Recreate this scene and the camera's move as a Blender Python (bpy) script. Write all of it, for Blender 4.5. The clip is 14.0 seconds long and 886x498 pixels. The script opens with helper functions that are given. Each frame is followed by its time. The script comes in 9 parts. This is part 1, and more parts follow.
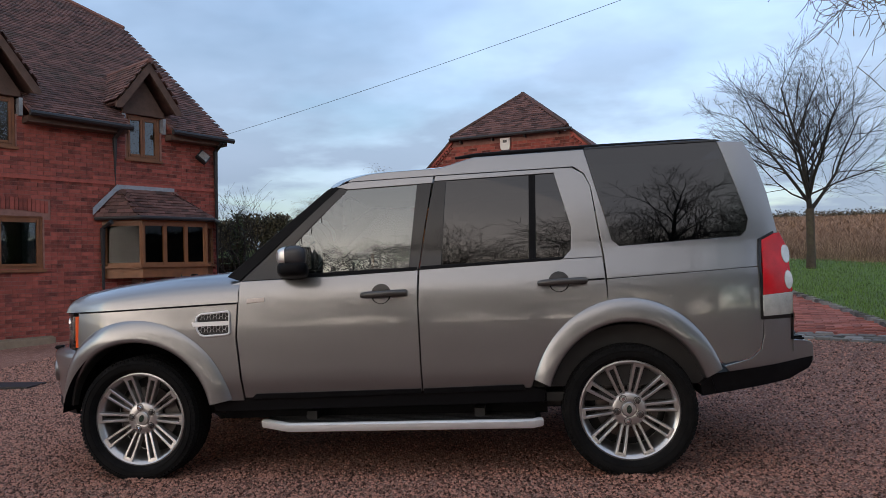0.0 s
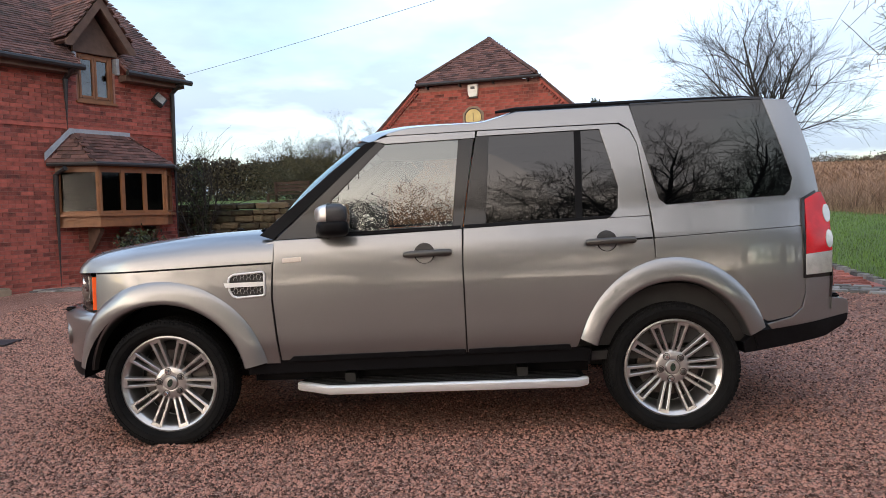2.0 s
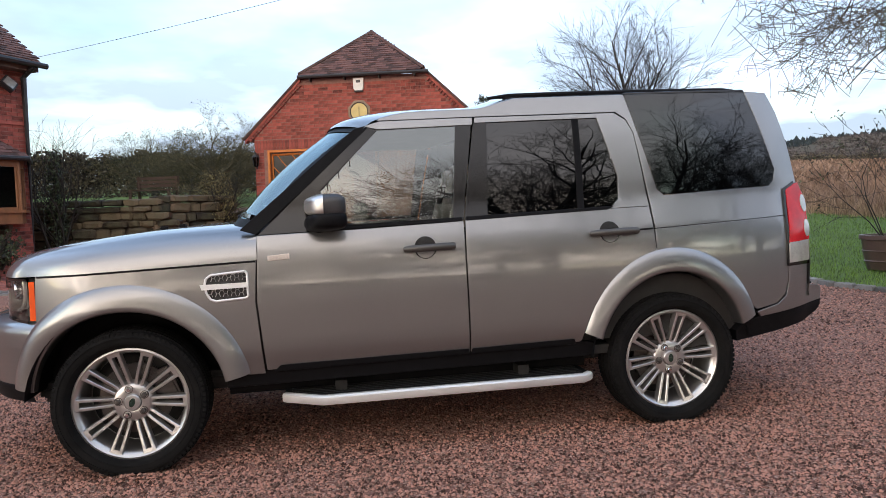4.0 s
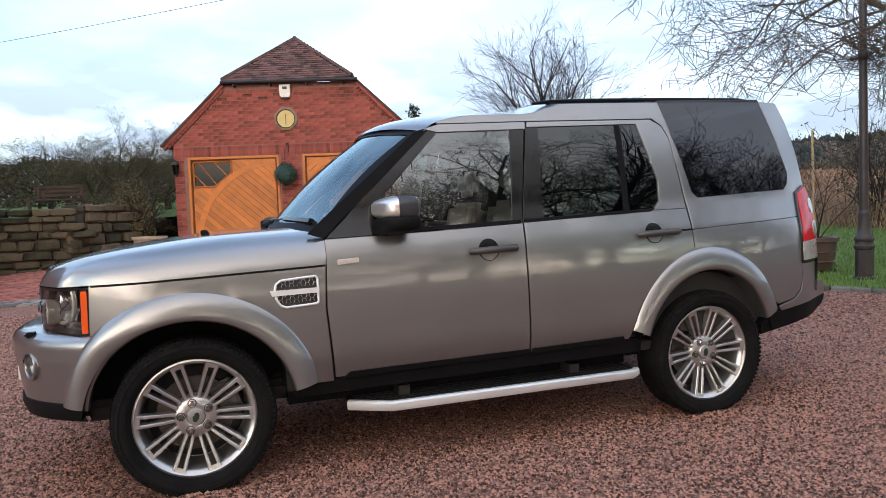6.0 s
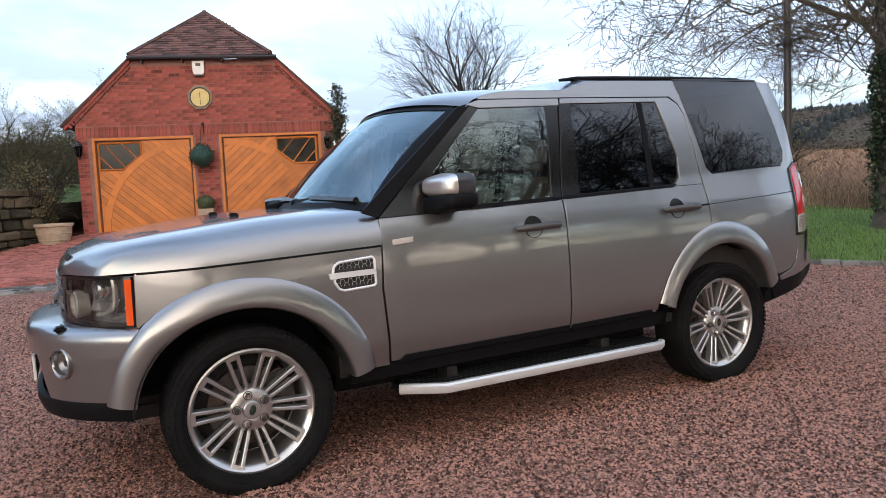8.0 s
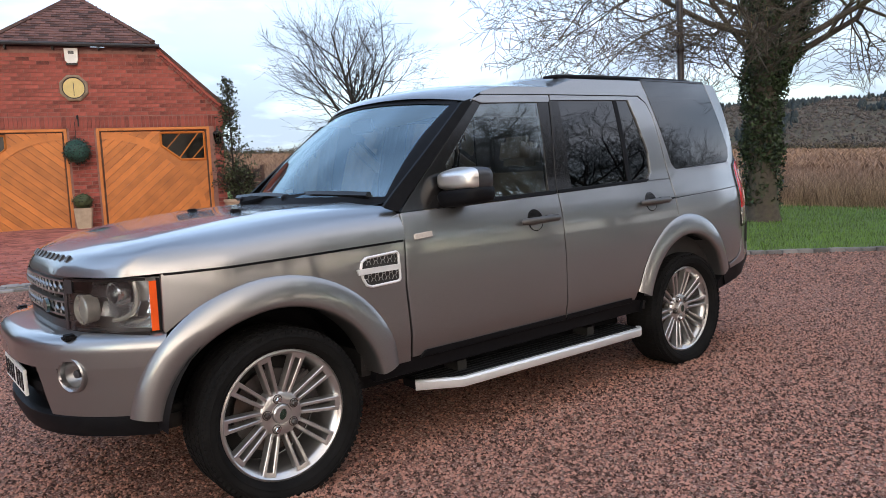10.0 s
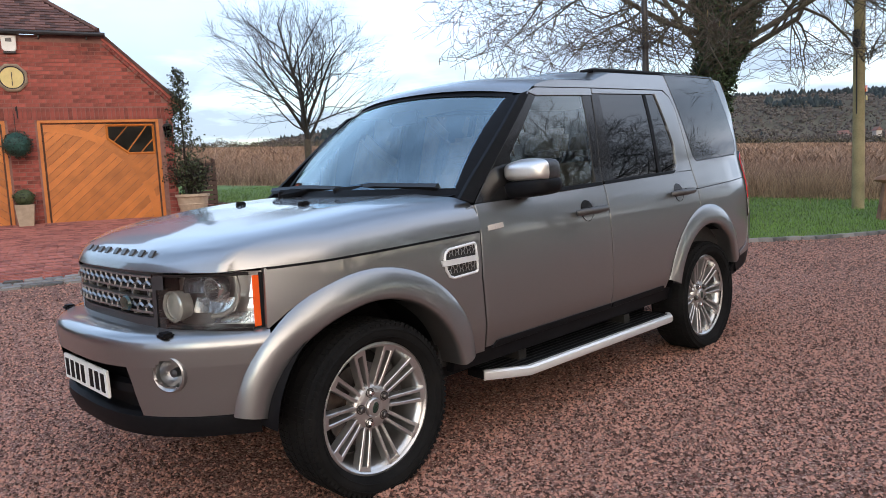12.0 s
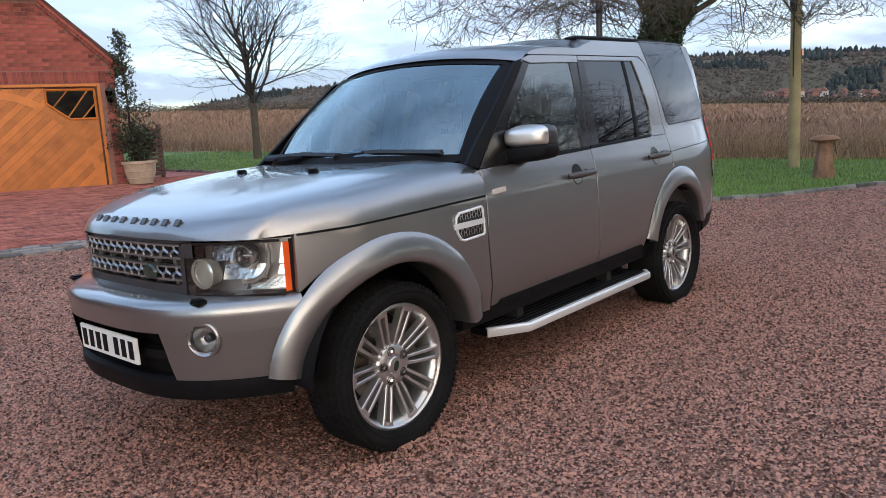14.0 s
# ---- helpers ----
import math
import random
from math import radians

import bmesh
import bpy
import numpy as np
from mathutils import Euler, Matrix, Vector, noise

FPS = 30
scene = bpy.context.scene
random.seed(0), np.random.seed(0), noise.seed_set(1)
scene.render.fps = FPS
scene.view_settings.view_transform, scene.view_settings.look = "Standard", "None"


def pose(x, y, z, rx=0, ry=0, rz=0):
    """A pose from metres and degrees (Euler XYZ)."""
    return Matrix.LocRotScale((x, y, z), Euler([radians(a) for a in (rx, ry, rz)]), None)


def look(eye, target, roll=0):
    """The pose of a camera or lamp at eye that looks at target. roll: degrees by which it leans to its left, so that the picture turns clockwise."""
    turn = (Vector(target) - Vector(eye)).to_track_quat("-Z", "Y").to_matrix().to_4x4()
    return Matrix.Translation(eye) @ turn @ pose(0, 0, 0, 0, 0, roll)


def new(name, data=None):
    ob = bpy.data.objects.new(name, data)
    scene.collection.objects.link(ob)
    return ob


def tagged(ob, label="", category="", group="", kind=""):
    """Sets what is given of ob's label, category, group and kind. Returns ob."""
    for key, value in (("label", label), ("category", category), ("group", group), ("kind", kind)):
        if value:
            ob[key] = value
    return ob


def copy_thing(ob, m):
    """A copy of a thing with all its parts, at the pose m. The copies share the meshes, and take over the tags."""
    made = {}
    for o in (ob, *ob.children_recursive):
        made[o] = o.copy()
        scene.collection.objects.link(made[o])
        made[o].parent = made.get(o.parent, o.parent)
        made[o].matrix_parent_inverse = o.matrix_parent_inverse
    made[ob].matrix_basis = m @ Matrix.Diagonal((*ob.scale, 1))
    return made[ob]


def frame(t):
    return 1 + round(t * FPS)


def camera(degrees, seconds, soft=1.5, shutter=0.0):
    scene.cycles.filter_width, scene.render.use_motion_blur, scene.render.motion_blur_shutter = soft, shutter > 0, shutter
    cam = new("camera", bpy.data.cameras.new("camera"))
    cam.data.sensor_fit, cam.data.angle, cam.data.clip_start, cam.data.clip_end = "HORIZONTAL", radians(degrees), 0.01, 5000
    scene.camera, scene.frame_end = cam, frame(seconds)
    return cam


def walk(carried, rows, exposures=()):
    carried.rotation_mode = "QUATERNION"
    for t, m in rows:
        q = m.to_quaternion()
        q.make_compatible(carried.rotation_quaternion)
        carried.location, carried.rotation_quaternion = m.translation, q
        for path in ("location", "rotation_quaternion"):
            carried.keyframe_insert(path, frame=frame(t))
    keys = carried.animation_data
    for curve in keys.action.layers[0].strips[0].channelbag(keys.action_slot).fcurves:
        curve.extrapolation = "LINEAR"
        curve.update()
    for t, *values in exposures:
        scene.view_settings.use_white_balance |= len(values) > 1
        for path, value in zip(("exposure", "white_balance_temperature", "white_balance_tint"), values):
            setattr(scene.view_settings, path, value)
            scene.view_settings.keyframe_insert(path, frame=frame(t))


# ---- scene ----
cam = camera(62.7, 14.0, soft=0.85)
PATH = [
    (0, (0.864, -5.045, 1.211), (0.65, -3.057, 1.261), -1.6),
    (0.5, (0.729, -5.021, 1.203), (0.526, -3.032, 1.227), -1.6),
    (1, (0.613, -4.968, 1.241), (0.478, -2.976, 1.125), -1.7),
    (1.5, (0.448, -4.943, 1.294), (0.375, -2.947, 1.181), -1.6),
    (2, (0.275, -4.969, 1.302), (0.217, -2.973, 1.197), -1.5),
    (2.5, (0.091, -4.955, 1.293), (0.133, -2.958, 1.183), -1.6),
    (3, (-0.097, -4.836, 1.284), (0.038, -2.844, 1.167), -1.6),
    (5.5, (-1.16, -4.503, 1.291), (-0.572, -2.588, 1.18), -2.0),
    (6, (-1.384, -4.443, 1.275), (-0.75, -2.549, 1.172), -2.0),
    (6.5, (-1.628, -4.401, 1.273), (-0.876, -2.551, 1.166), -2.1),
    (7, (-1.814, -4.288, 1.252), (-1.023, -2.455, 1.14), -2.2),
    (7.5, (-1.963, -4.173, 1.271), (-1.116, -2.367, 1.131), -2.4),
    (10, (-2.716, -3.661, 1.293), (-1.494, -2.088, 1.109), -2.7),
    (10.5, (-2.915, -3.576, 1.298), (-1.606, -2.076, 1.108), -2.8),
    (11, (-3.035, -3.443, 1.287), (-1.722, -1.95, 1.064), -2.8),
    (11.5, (-3.136, -3.314, 1.307), (-1.796, -1.846, 1.09), -2.9),
    (12, (-3.252, -3.224, 1.313), (-1.879, -1.785, 1.104), -2.9),
    (12.5, (-3.439, -3.17, 1.333), (-1.992, -1.806, 1.123), -2.9),
    (13, (-3.535, -3.103, 1.347), (-2.054, -1.776, 1.135), -3.2),
    (13.5, (-3.574, -3.094, 1.35), (-2.087, -1.772, 1.139), -3.4),
    (14, (-3.576, -3.084, 1.348), (-2.101, -1.771, 1.031), -3.4),
]
EXPOSURES = [(0.0, -0.14, 6540, 12), (0.5, -0.08, 6540, 13), (1.0, 0.38, 6790, 15), (1.5, 0.6, 7040, 12), (3.0, 0.62, 6900, 12), (7.5, 0.64, 6800, 12), (10.0, 0.64, 6800, 12), (11.0, 0.58, 6750, 12), (12.0, 0.66, 6700, 11), (13.5, 0.64, 6650, 11), (14.0, 0.54, 6650, 11)]
walk(cam, [(t, look(eye, target, roll)) for t, eye, target, roll in PATH], EXPOSURES)

# ---- world and light ----
SUN_EL, SUN_AZ = radians(14.0), radians(205.0)


def build_world():
    w = bpy.data.worlds.new("dusk_sky")
    w.use_nodes = True
    scene.world = w
    nt = w.node_tree
    nt.nodes.clear()
    N, L = nt.nodes.new, nt.links.new
    out, bg = N("ShaderNodeOutputWorld"), N("ShaderNodeBackground")
    sky = N("ShaderNodeTexSky")
    sky.sky_type, sky.sun_disc = "NISHITA", False
    sky.sun_elevation, sky.sun_rotation = SUN_EL, SUN_AZ
    sky.air_density, sky.dust_density, sky.ozone_density = 1.0, 1.5, 2.0
    co = N("ShaderNodeTexCoord")
    sep = N("ShaderNodeSeparateXYZ")
    L(co.outputs["Generated"], sep.inputs[0])
    # flat cloud deck: direction divided by height
    lift = N("ShaderNodeMath"); lift.operation = "ADD"; lift.inputs[1].default_value = 0.16
    L(sep.outputs["Z"], lift.inputs[0])
    lim = N("ShaderNodeMath"); lim.operation = "MAXIMUM"; lim.inputs[1].default_value = 0.06
    L(lift.outputs[0], lim.inputs[0])
    px, py = N("ShaderNodeMath"), N("ShaderNodeMath")
    px.operation = py.operation = "DIVIDE"
    L(sep.outputs["X"], px.inputs[0]); L(lim.outputs[0], px.inputs[1])
    L(sep.outputs["Y"], py.inputs[0]); L(lim.outputs[0], py.inputs[1])
    comb = N("ShaderNodeCombineXYZ")
    L(px.outputs[0], comb.inputs[0]); L(py.outputs[0], comb.inputs[1])
    big, small = N("ShaderNodeTexNoise"), N("ShaderNodeTexNoise")
    for n, sc, det in ((big, 0.42, 6.0), (small, 1.25, 5.0)):
        n.inputs["Scale"].default_value, n.inputs["Detail"].default_value = sc, det
        n.inputs["Roughness"].default_value = 0.52
        L(comb.outputs[0], n.inputs["Vector"])
    veil, dark = N("ShaderNodeValToRGB"), N("ShaderNodeValToRGB")
    veil.color_ramp.elements[0].position, veil.color_ramp.elements[1].position = 0.36, 0.66
    dark.color_ramp.elements[0].position, dark.color_ramp.elements[1].position = 0.41, 0.55
    L(big.outputs["Fac"], veil.inputs[0]); L(small.outputs["Fac"], dark.inputs[0])
    gain = N("ShaderNodeMix"); gain.data_type = "RGBA"; gain.blend_type = "MULTIPLY"
    gain.inputs["Factor"].default_value = 1.0
    # the afterglow stands over the side of the sun
    toward = N("ShaderNodeVectorMath"); toward.operation = "DOT_PRODUCT"
    toward.inputs[1].default_value = (-0.25, -0.968, 0.0)
    L(co.outputs["Generated"], toward.inputs[0])
    side = N("ShaderNodeMapRange")
    side.inputs["From Min"].default_value, side.inputs["From Max"].default_value = 0.3, 0.9
    side.inputs["To Min"].default_value, side.inputs["To Max"].default_value = 0.12, 1.1
    L(toward.outputs["Value"], side.inputs["Value"]); L(side.outputs[0], gain.inputs["B"])
    L(sky.outputs[0], gain.inputs["A"])
    # thin haze evens out the glow round the hidden sun
    cap = N("ShaderNodeMix"); cap.data_type = "RGBA"; cap.blend_type = "DARKEN"
    cap.inputs["Factor"].default_value = 1.0
    warm = N("ShaderNodeValToRGB")
    warm.color_ramp.elements[0].position, warm.color_ramp.elements[0].color = 0.16, (3.6, 3.1, 2.6, 1)
    warm.color_ramp.elements[1].position, warm.color_ramp.elements[1].color = 0.62, (0.62, 0.66, 0.74, 1)
    step = warm.color_ramp.elements.new(0.34); step.color = (1.9, 1.68, 1.48, 1)
    L(sep.outputs["Z"], warm.inputs[0]); L(warm.outputs[0], cap.inputs["B"])
    L(gain.outputs["Result"], cap.inputs["A"])
    m1 = N("ShaderNodeMix"); m1.data_type = "RGBA"
    # cloud is white low down and bluer overhead
    high = N("ShaderNodeValToRGB")
    high.color_ramp.elements[0].position, high.color_ramp.elements[0].color = 0.04, (0.55, 0.62, 0.72, 1)
    high.color_ramp.elements[1].position, high.color_ramp.elements[1].color = 0.7, (0.82, 1.2, 1.86, 1)
    mid = high.color_ramp.elements.new(0.28); mid.color = (0.63, 0.85, 1.16, 1)
    L(sep.outputs["Z"], high.inputs[0])
    # over the afterglow the high cloud is a duller grey
    dull = N("ShaderNodeMix"); dull.data_type = "RGBA"; dull.inputs["B"].default_value = (0.64, 0.65, 0.71, 1)
    over = N("ShaderNodeMapRange"); over.inputs["From Min"].default_value, over.inputs["From Max"].default_value = -0.3, 0.45
    L(toward.outputs["Value"], over.inputs["Value"]); L(over.outputs[0], dull.inputs["Factor"])
    L(high.outputs[0], dull.inputs["A"]); L(dull.outputs["Result"], m1.inputs["B"])
    L(veil.outputs[0], m1.inputs["Factor"]); L(cap.outputs["Result"], m1.inputs["A"])
    m2 = N("ShaderNodeMix"); m2.data_type = "RGBA"
    m2.inputs["B"].default_value = (0.24, 0.31, 0.43, 1)
    half = N("ShaderNodeMath"); half.operation = "MULTIPLY"
    # the clouds break up towards the afterglow
    thin = N("ShaderNodeMapRange")
    thin.inputs["From Min"].default_value, thin.inputs["From Max"].default_value = -0.75, 0.0
    thin.inputs["To Min"].default_value, thin.inputs["To Max"].default_value = 0.3, 0.85
    L(sep.outputs["Y"], thin.inputs["Value"]); L(thin.outputs[0], half.inputs[1])
    # grey banks lie low; higher up the sky is clearer
    low = N("ShaderNodeMapRange")
    low.inputs["From Min"].default_value, low.inputs["From Max"].default_value = 0.10, 0.30
    low.inputs["To Min"].default_value, low.inputs["To Max"].default_value = 1.0, 0.3
    bank = N("ShaderNodeMath"); bank.operation = "MULTIPLY"
    L(sep.outputs["Z"], low.inputs["Value"])
    L(dark.outputs[0], bank.inputs[0]); L(low.outputs[0], bank.inputs[1])
    L(bank.outputs[0], half.inputs[0])
    L(half.outputs[0], m2.inputs["Factor"]); L(m1.outputs["Result"], m2.inputs["A"])
    L(m2.outputs["Result"], bg.inputs["Color"])
    bg.inputs["Strength"].default_value = 1.5
    L(bg.outputs[0], out.inputs[0])


build_world()
sun = new("sun", bpy.data.lights.new("sun", "SUN"))
sun.data.energy, sun.data.angle, sun.data.color = 0.22, radians(60), (1.0, 0.80, 0.60)
sun.matrix_world = look((-20, -45, 13), (0, 0, 0))

# ---- materials ----
MATS = {}


def nodes_of(name):
    m = bpy.data.materials.new(name)
    m.use_nodes = True
    nt = m.node_tree
    b = nt.nodes["Principled BSDF"]
    return m, nt, b


def surface(name, col, rough=0.6, metal=0.0, vary=0.25, scale=12.0, fine=90.0, bump=0.15, dist=0.004, coat=0.0, per=None, per_amount=0.3, spec=0.5, tint=None, tint_amount=0.4, rvar=0.12):
    """A base colour with two scales of variation, fine relief, and optional change from piece to piece."""
    m, nt, b = nodes_of(name)
    N, L = nt.nodes.new, nt.links.new
    co = N("ShaderNodeTexCoord")
    n1, n2 = N("ShaderNodeTexNoise"), N("ShaderNodeTexNoise")
    n1.inputs["Scale"].default_value, n2.inputs["Scale"].default_value = scale, fine
    n1.inputs["Detail"].default_value = n2.inputs["Detail"].default_value = 5
    for n in (n1, n2):
        L(co.outputs["Object"], n.inputs["Vector"])
    mix = N("ShaderNodeMath"); mix.operation = "MULTIPLY_ADD"
    mix.inputs[1].default_value = 0.6
    L(n1.outputs["Fac"], mix.inputs[0])
    s2 = N("ShaderNodeMath"); s2.operation = "MULTIPLY"; s2.inputs[1].default_value = 0.4
    L(n2.outputs["Fac"], s2.inputs[0]); L(s2.outputs[0], mix.inputs[2])
    src = mix.outputs[0]
    if per:
        if per == "object":
            r = N("ShaderNodeObjectInfo").outputs["Random"]
        else:
            r = N("ShaderNodeNewGeometry").outputs["Random Per Island"]
        pa = N("ShaderNodeMath"); pa.operation = "MULTIPLY_ADD"
        pa.inputs[1].default_value, pa.inputs[2].default_value = per_amount, -per_amount / 2
        L(r, pa.inputs[0])
        ad = N("ShaderNodeMath"); ad.operation = "ADD"
        L(src, ad.inputs[0]); L(pa.outputs[0], ad.inputs[1])
        src = ad.outputs[0]
    ramp = N("ShaderNodeValToRGB")
    c = ramp.color_ramp
    lo = [max(0, k * (1 - vary * 1.6)) for k in col]
    hi = [min(0.95, k * (1 + vary * 1.3)) for k in col]
    c.elements[0].position, c.elements[0].color = 0.22, (*lo, 1)
    c.elements[1].position, c.elements[1].color = 0.78, (*hi, 1)
    mid = c.elements.new(0.5); mid.color = (*col, 1)
    L(src, ramp.inputs[0])
    colour = ramp.outputs[0]
    if tint:
        n3 = N("ShaderNodeTexNoise"); n3.inputs["Scale"].default_value = scale * 0.37; n3.inputs["Detail"].default_value = 4
        L(co.outputs["Object"], n3.inputs["Vector"])
        r3 = N("ShaderNodeValToRGB"); r3.color_ramp.elements[0].position, r3.color_ramp.elements[1].position = 0.5, 0.7
        L(n3.outputs["Fac"], r3.inputs[0])
        k3 = N("ShaderNodeMath"); k3.operation = "MULTIPLY"; k3.inputs[1].default_value = tint_amount
        L(r3.outputs[0], k3.inputs[0])
        mt = N("ShaderNodeMix"); mt.data_type = "RGBA"; mt.inputs["B"].default_value = (*tint, 1)
        L(k3.outputs[0], mt.inputs["Factor"]); L(colour, mt.inputs["A"])
        colour = mt.outputs["Result"]
    L(colour, b.inputs["Base Color"])
    b.inputs["Metallic"].default_value = metal
    b.inputs["Specular IOR Level"].default_value = spec
    rr = N("ShaderNodeMapRange")
    rr.inputs["To Min"].default_value, rr.inputs["To Max"].default_value = max(0.02, rough - rvar), min(1, rough + rvar)
    L(n2.outputs["Fac"], rr.inputs["Value"]); L(rr.outputs[0], b.inputs["Roughness"])
    if coat:
        b.inputs["Coat Weight"].default_value, b.inputs["Coat Roughness"].default_value = coat, 0.04
    if bump:
        bp = N("ShaderNodeBump"); bp.inputs["Strength"].default_value, bp.inputs["Distance"].default_value = bump, dist
        L(mix.outputs[0], bp.inputs["Height"]); L(bp.outputs[0], b.inputs["Normal"])
    MATS[name] = m
    return m


def glass(name, tint, rough=0.0, ior=1.52, sheen=(1, 1, 1)):
    """A thin pane: clear or tinted, with mirror reflection by its angle."""
    m = bpy.data.materials.new(name)
    m.use_nodes = True
    nt = m.node_tree
    nt.nodes.clear()
    N, L = nt.nodes.new, nt.links.new
    out, mix = N("ShaderNodeOutputMaterial"), N("ShaderNodeMixShader")
    tr, gl, fr = N("ShaderNodeBsdfTransparent"), N("ShaderNodeBsdfGlossy"), N("ShaderNodeFresnel")
    tr.inputs[0].default_value = (*tint, 1)
    gl.inputs["Color"].default_value = (*sheen, 1)
    gl.inputs["Roughness"].default_value = rough
    fr.inputs["IOR"].default_value = ior
    L(fr.outputs[0], mix.inputs[0]); L(tr.outputs[0], mix.inputs[1]); L(gl.outputs[0], mix.inputs[2])
    L(mix.outputs[0], out.inputs[0])
    MATS[name] = m
    return m


def paint(name, col):
    """Metallic car paint: flakes under a clear coat, with thin road dust."""
    m, nt, b = nodes_of(name)
    N, L = nt.nodes.new, nt.links.new
    co = N("ShaderNodeTexCoord")
    fl, du = N("ShaderNodeTexNoise"), N("ShaderNodeTexNoise")
    fl.inputs["Scale"].default_value, du.inputs["Scale"].default_value, du.inputs["Detail"].default_value = 900, 1.6, 1
    L(co.outputs["Object"], fl.inputs["Vector"]); L(co.outputs["Object"], du.inputs["Vector"])
    ramp = N("ShaderNodeValToRGB")
    ramp.color_ramp.elements[0].position, ramp.color_ramp.elements[0].color = 0.3, (*[k * 0.85 for k in col], 1)
    ramp.color_ramp.elements[1].position, ramp.color_ramp.elements[1].color = 0.7, (*[k * 1.15 for k in col], 1)
    L(fl.outputs["Fac"], ramp.inputs[0]); L(ramp.outputs[0], b.inputs["Base Color"])
    b.inputs["Metallic"].default_value = 0.88
    rr = N("ShaderNodeMapRange"); rr.inputs["To Min"].default_value, rr.inputs["To Max"].default_value = 0.32, 0.38
    L(du.outputs["Fac"], rr.inputs["Value"]); L(rr.outputs[0], b.inputs["Roughness"])
    b.inputs["Coat Weight"].default_value = 1.0
    b.inputs["Coat IOR"].default_value = 1.8
    cr = N("ShaderNodeMapRange"); cr.inputs["To Min"].default_value, cr.inputs["To Max"].default_value = 0.05, 0.055
    L(du.outputs["Fac"], cr.inputs["Value"]); L(cr.outputs[0], b.inputs["Coat Roughness"])
    MATS[name] = m
    return m


PAINT = paint("grey_metallic_paint", (0.271, 0.270, 0.270))
BLACK_TRIM = surface("black_plastic_trim", (0.0065, 0.0065, 0.0075), rough=0.5, spec=0.1, bump=0.3, dist=0.0006, fine=600, scale=30)
BLACK_GLOSS = surface("gloss_black", (0.010, 0.0095, 0.0095), rough=0.14, spec=0.5, bump=0, rvar=0.04)
LAMP_SILVER = surface("lamp_reflector", (0.66, 0.66, 0.67), rough=0.14, metal=0.96, vary=0.1, bump=0.5, dist=0.008, scale=26, fine=60, rvar=0.02)
DARK_GREY = surface("dark_grey_trim", (0.035, 0.035, 0.038), rough=0.35, bump=0, coat=0.15)
RUBBER = surface("tyre_rubber", (0.011, 0.0108, 0.0108), rough=0.9, spec=0.06, bump=0.4, dist=0.001, fine=300, scale=20, tint=(0.03, 0.026, 0.023), tint_amount=0.12)
MIRROR_SILVER = surface("satin_silver", (0.74, 0.72, 0.69), rough=0.36, metal=0.9, vary=0.04, bump=0, rvar=0.04)
ALLOY = surface("silver_alloy", (0.54, 0.53, 0.52), rough=0.3, metal=0.85, vary=0.04, bump=0, coat=0.3, rvar=0.03)
CHROME = surface("bright_metal", (0.8, 0.8, 0.8), rough=0.08, metal=1.0, vary=0.03, bump=0, rvar=0.02)
SATIN = surface("brushed_aluminium", (0.80, 0.80, 0.79), rough=0.42, metal=0.45, vary=0.04, bump=0.05, dist=0.0004, rvar=0.04)
DISC = surface("brake_steel", (0.13, 0.12, 0.115), rough=0.4, metal=0.9, tint=(0.2, 0.1, 0.05))
# rib sheen is partly in the colour: lighter than the tread's black
RIB_GREY = surface("sheen_rib_plastic", (0.02, 0.02, 0.021), rough=0.35, spec=0.5, vary=0.2, bump=0.1, dist=0.0005)
GLASS_SCREEN = glass("windscreen_glass", (0.8, 0.9, 0.92), ior=3.1, sheen=(0.78, 0.95, 1.0))
GLASS_FRONT = glass("light_tint_glass", (0.36, 0.42, 0.43), ior=2.5, sheen=(0.93, 1.0, 1.0))
GLASS_DARK = glass("privacy_glass", (0.011, 0.012, 0.014), ior=1.74)
GLASS_UPPER = glass("sky_facing_pane", (0.5, 0.54, 0.55), ior=2.2)
GLASS_SHED = glass("dark_leaded_glass", (0.02, 0.02, 0.02), rough=0.05, ior=1.32)
GLASS_HOUSE = glass("old_window_glass", (0.2, 0.22, 0.23), ior=1.3)
LENS_CLEAR = glass("lamp_cover", (0.9, 0.92, 0.92), ior=1.75)
RED_LENS = surface("red_lens", (0.62, 0.005, 0.012), rough=0.14, vary=0.25, bump=0.3, dist=0.001, scale=14, fine=400, coat=0.25, spec=0.35)
AMBER_LENS = surface("amber_lens", (0.88, 0.105, 0.008), rough=0.12, vary=0.1, bump=0.2, dist=0.001, fine=400, coat=1.0)
WHITE_LENS = surface("white_ribbed_lens", (0.62, 0.61, 0.57), rough=0.2, metal=0.55, vary=0.25, scale=18, bump=0.3, dist=0.002, fine=200, coat=1.0)
REPEATER = surface("clear_side_lens", (0.62, 0.54, 0.48), rough=0.2, metal=0.1, vary=0.2, bump=0.2, dist=0.001, coat=1.0)
BADGE_GREEN = surface("dark_green_enamel", (0.01, 0.03, 0.02), rough=0.3, bump=0, coat=0.5)
HEADCLOTH = surface("pale_headlining_cloth", (0.5, 0.47, 0.42), rough=0.9, vary=0.08, bump=0.1, dist=0.001)
LEATHER = surface("beige_leather", (0.44, 0.38, 0.31), rough=0.55, bump=0.3, dist=0.002)
CABIN = surface("cabin_plastic", (0.02, 0.019, 0.018), rough=0.6)
PLATE_WHITE = surface("white_plate", (0.75, 0.75, 0.72), rough=0.35, vary=0.05, bump=0)
BRICK = surface("red_brick", (0.285, 0.072, 0.054), rough=0.85, vary=0.5, scale=9, fine=140, bump=0.5, dist=0.004, per="object", per_amount=0.27, tint=(0.14, 0.045, 0.05), tint_amount=0.4)
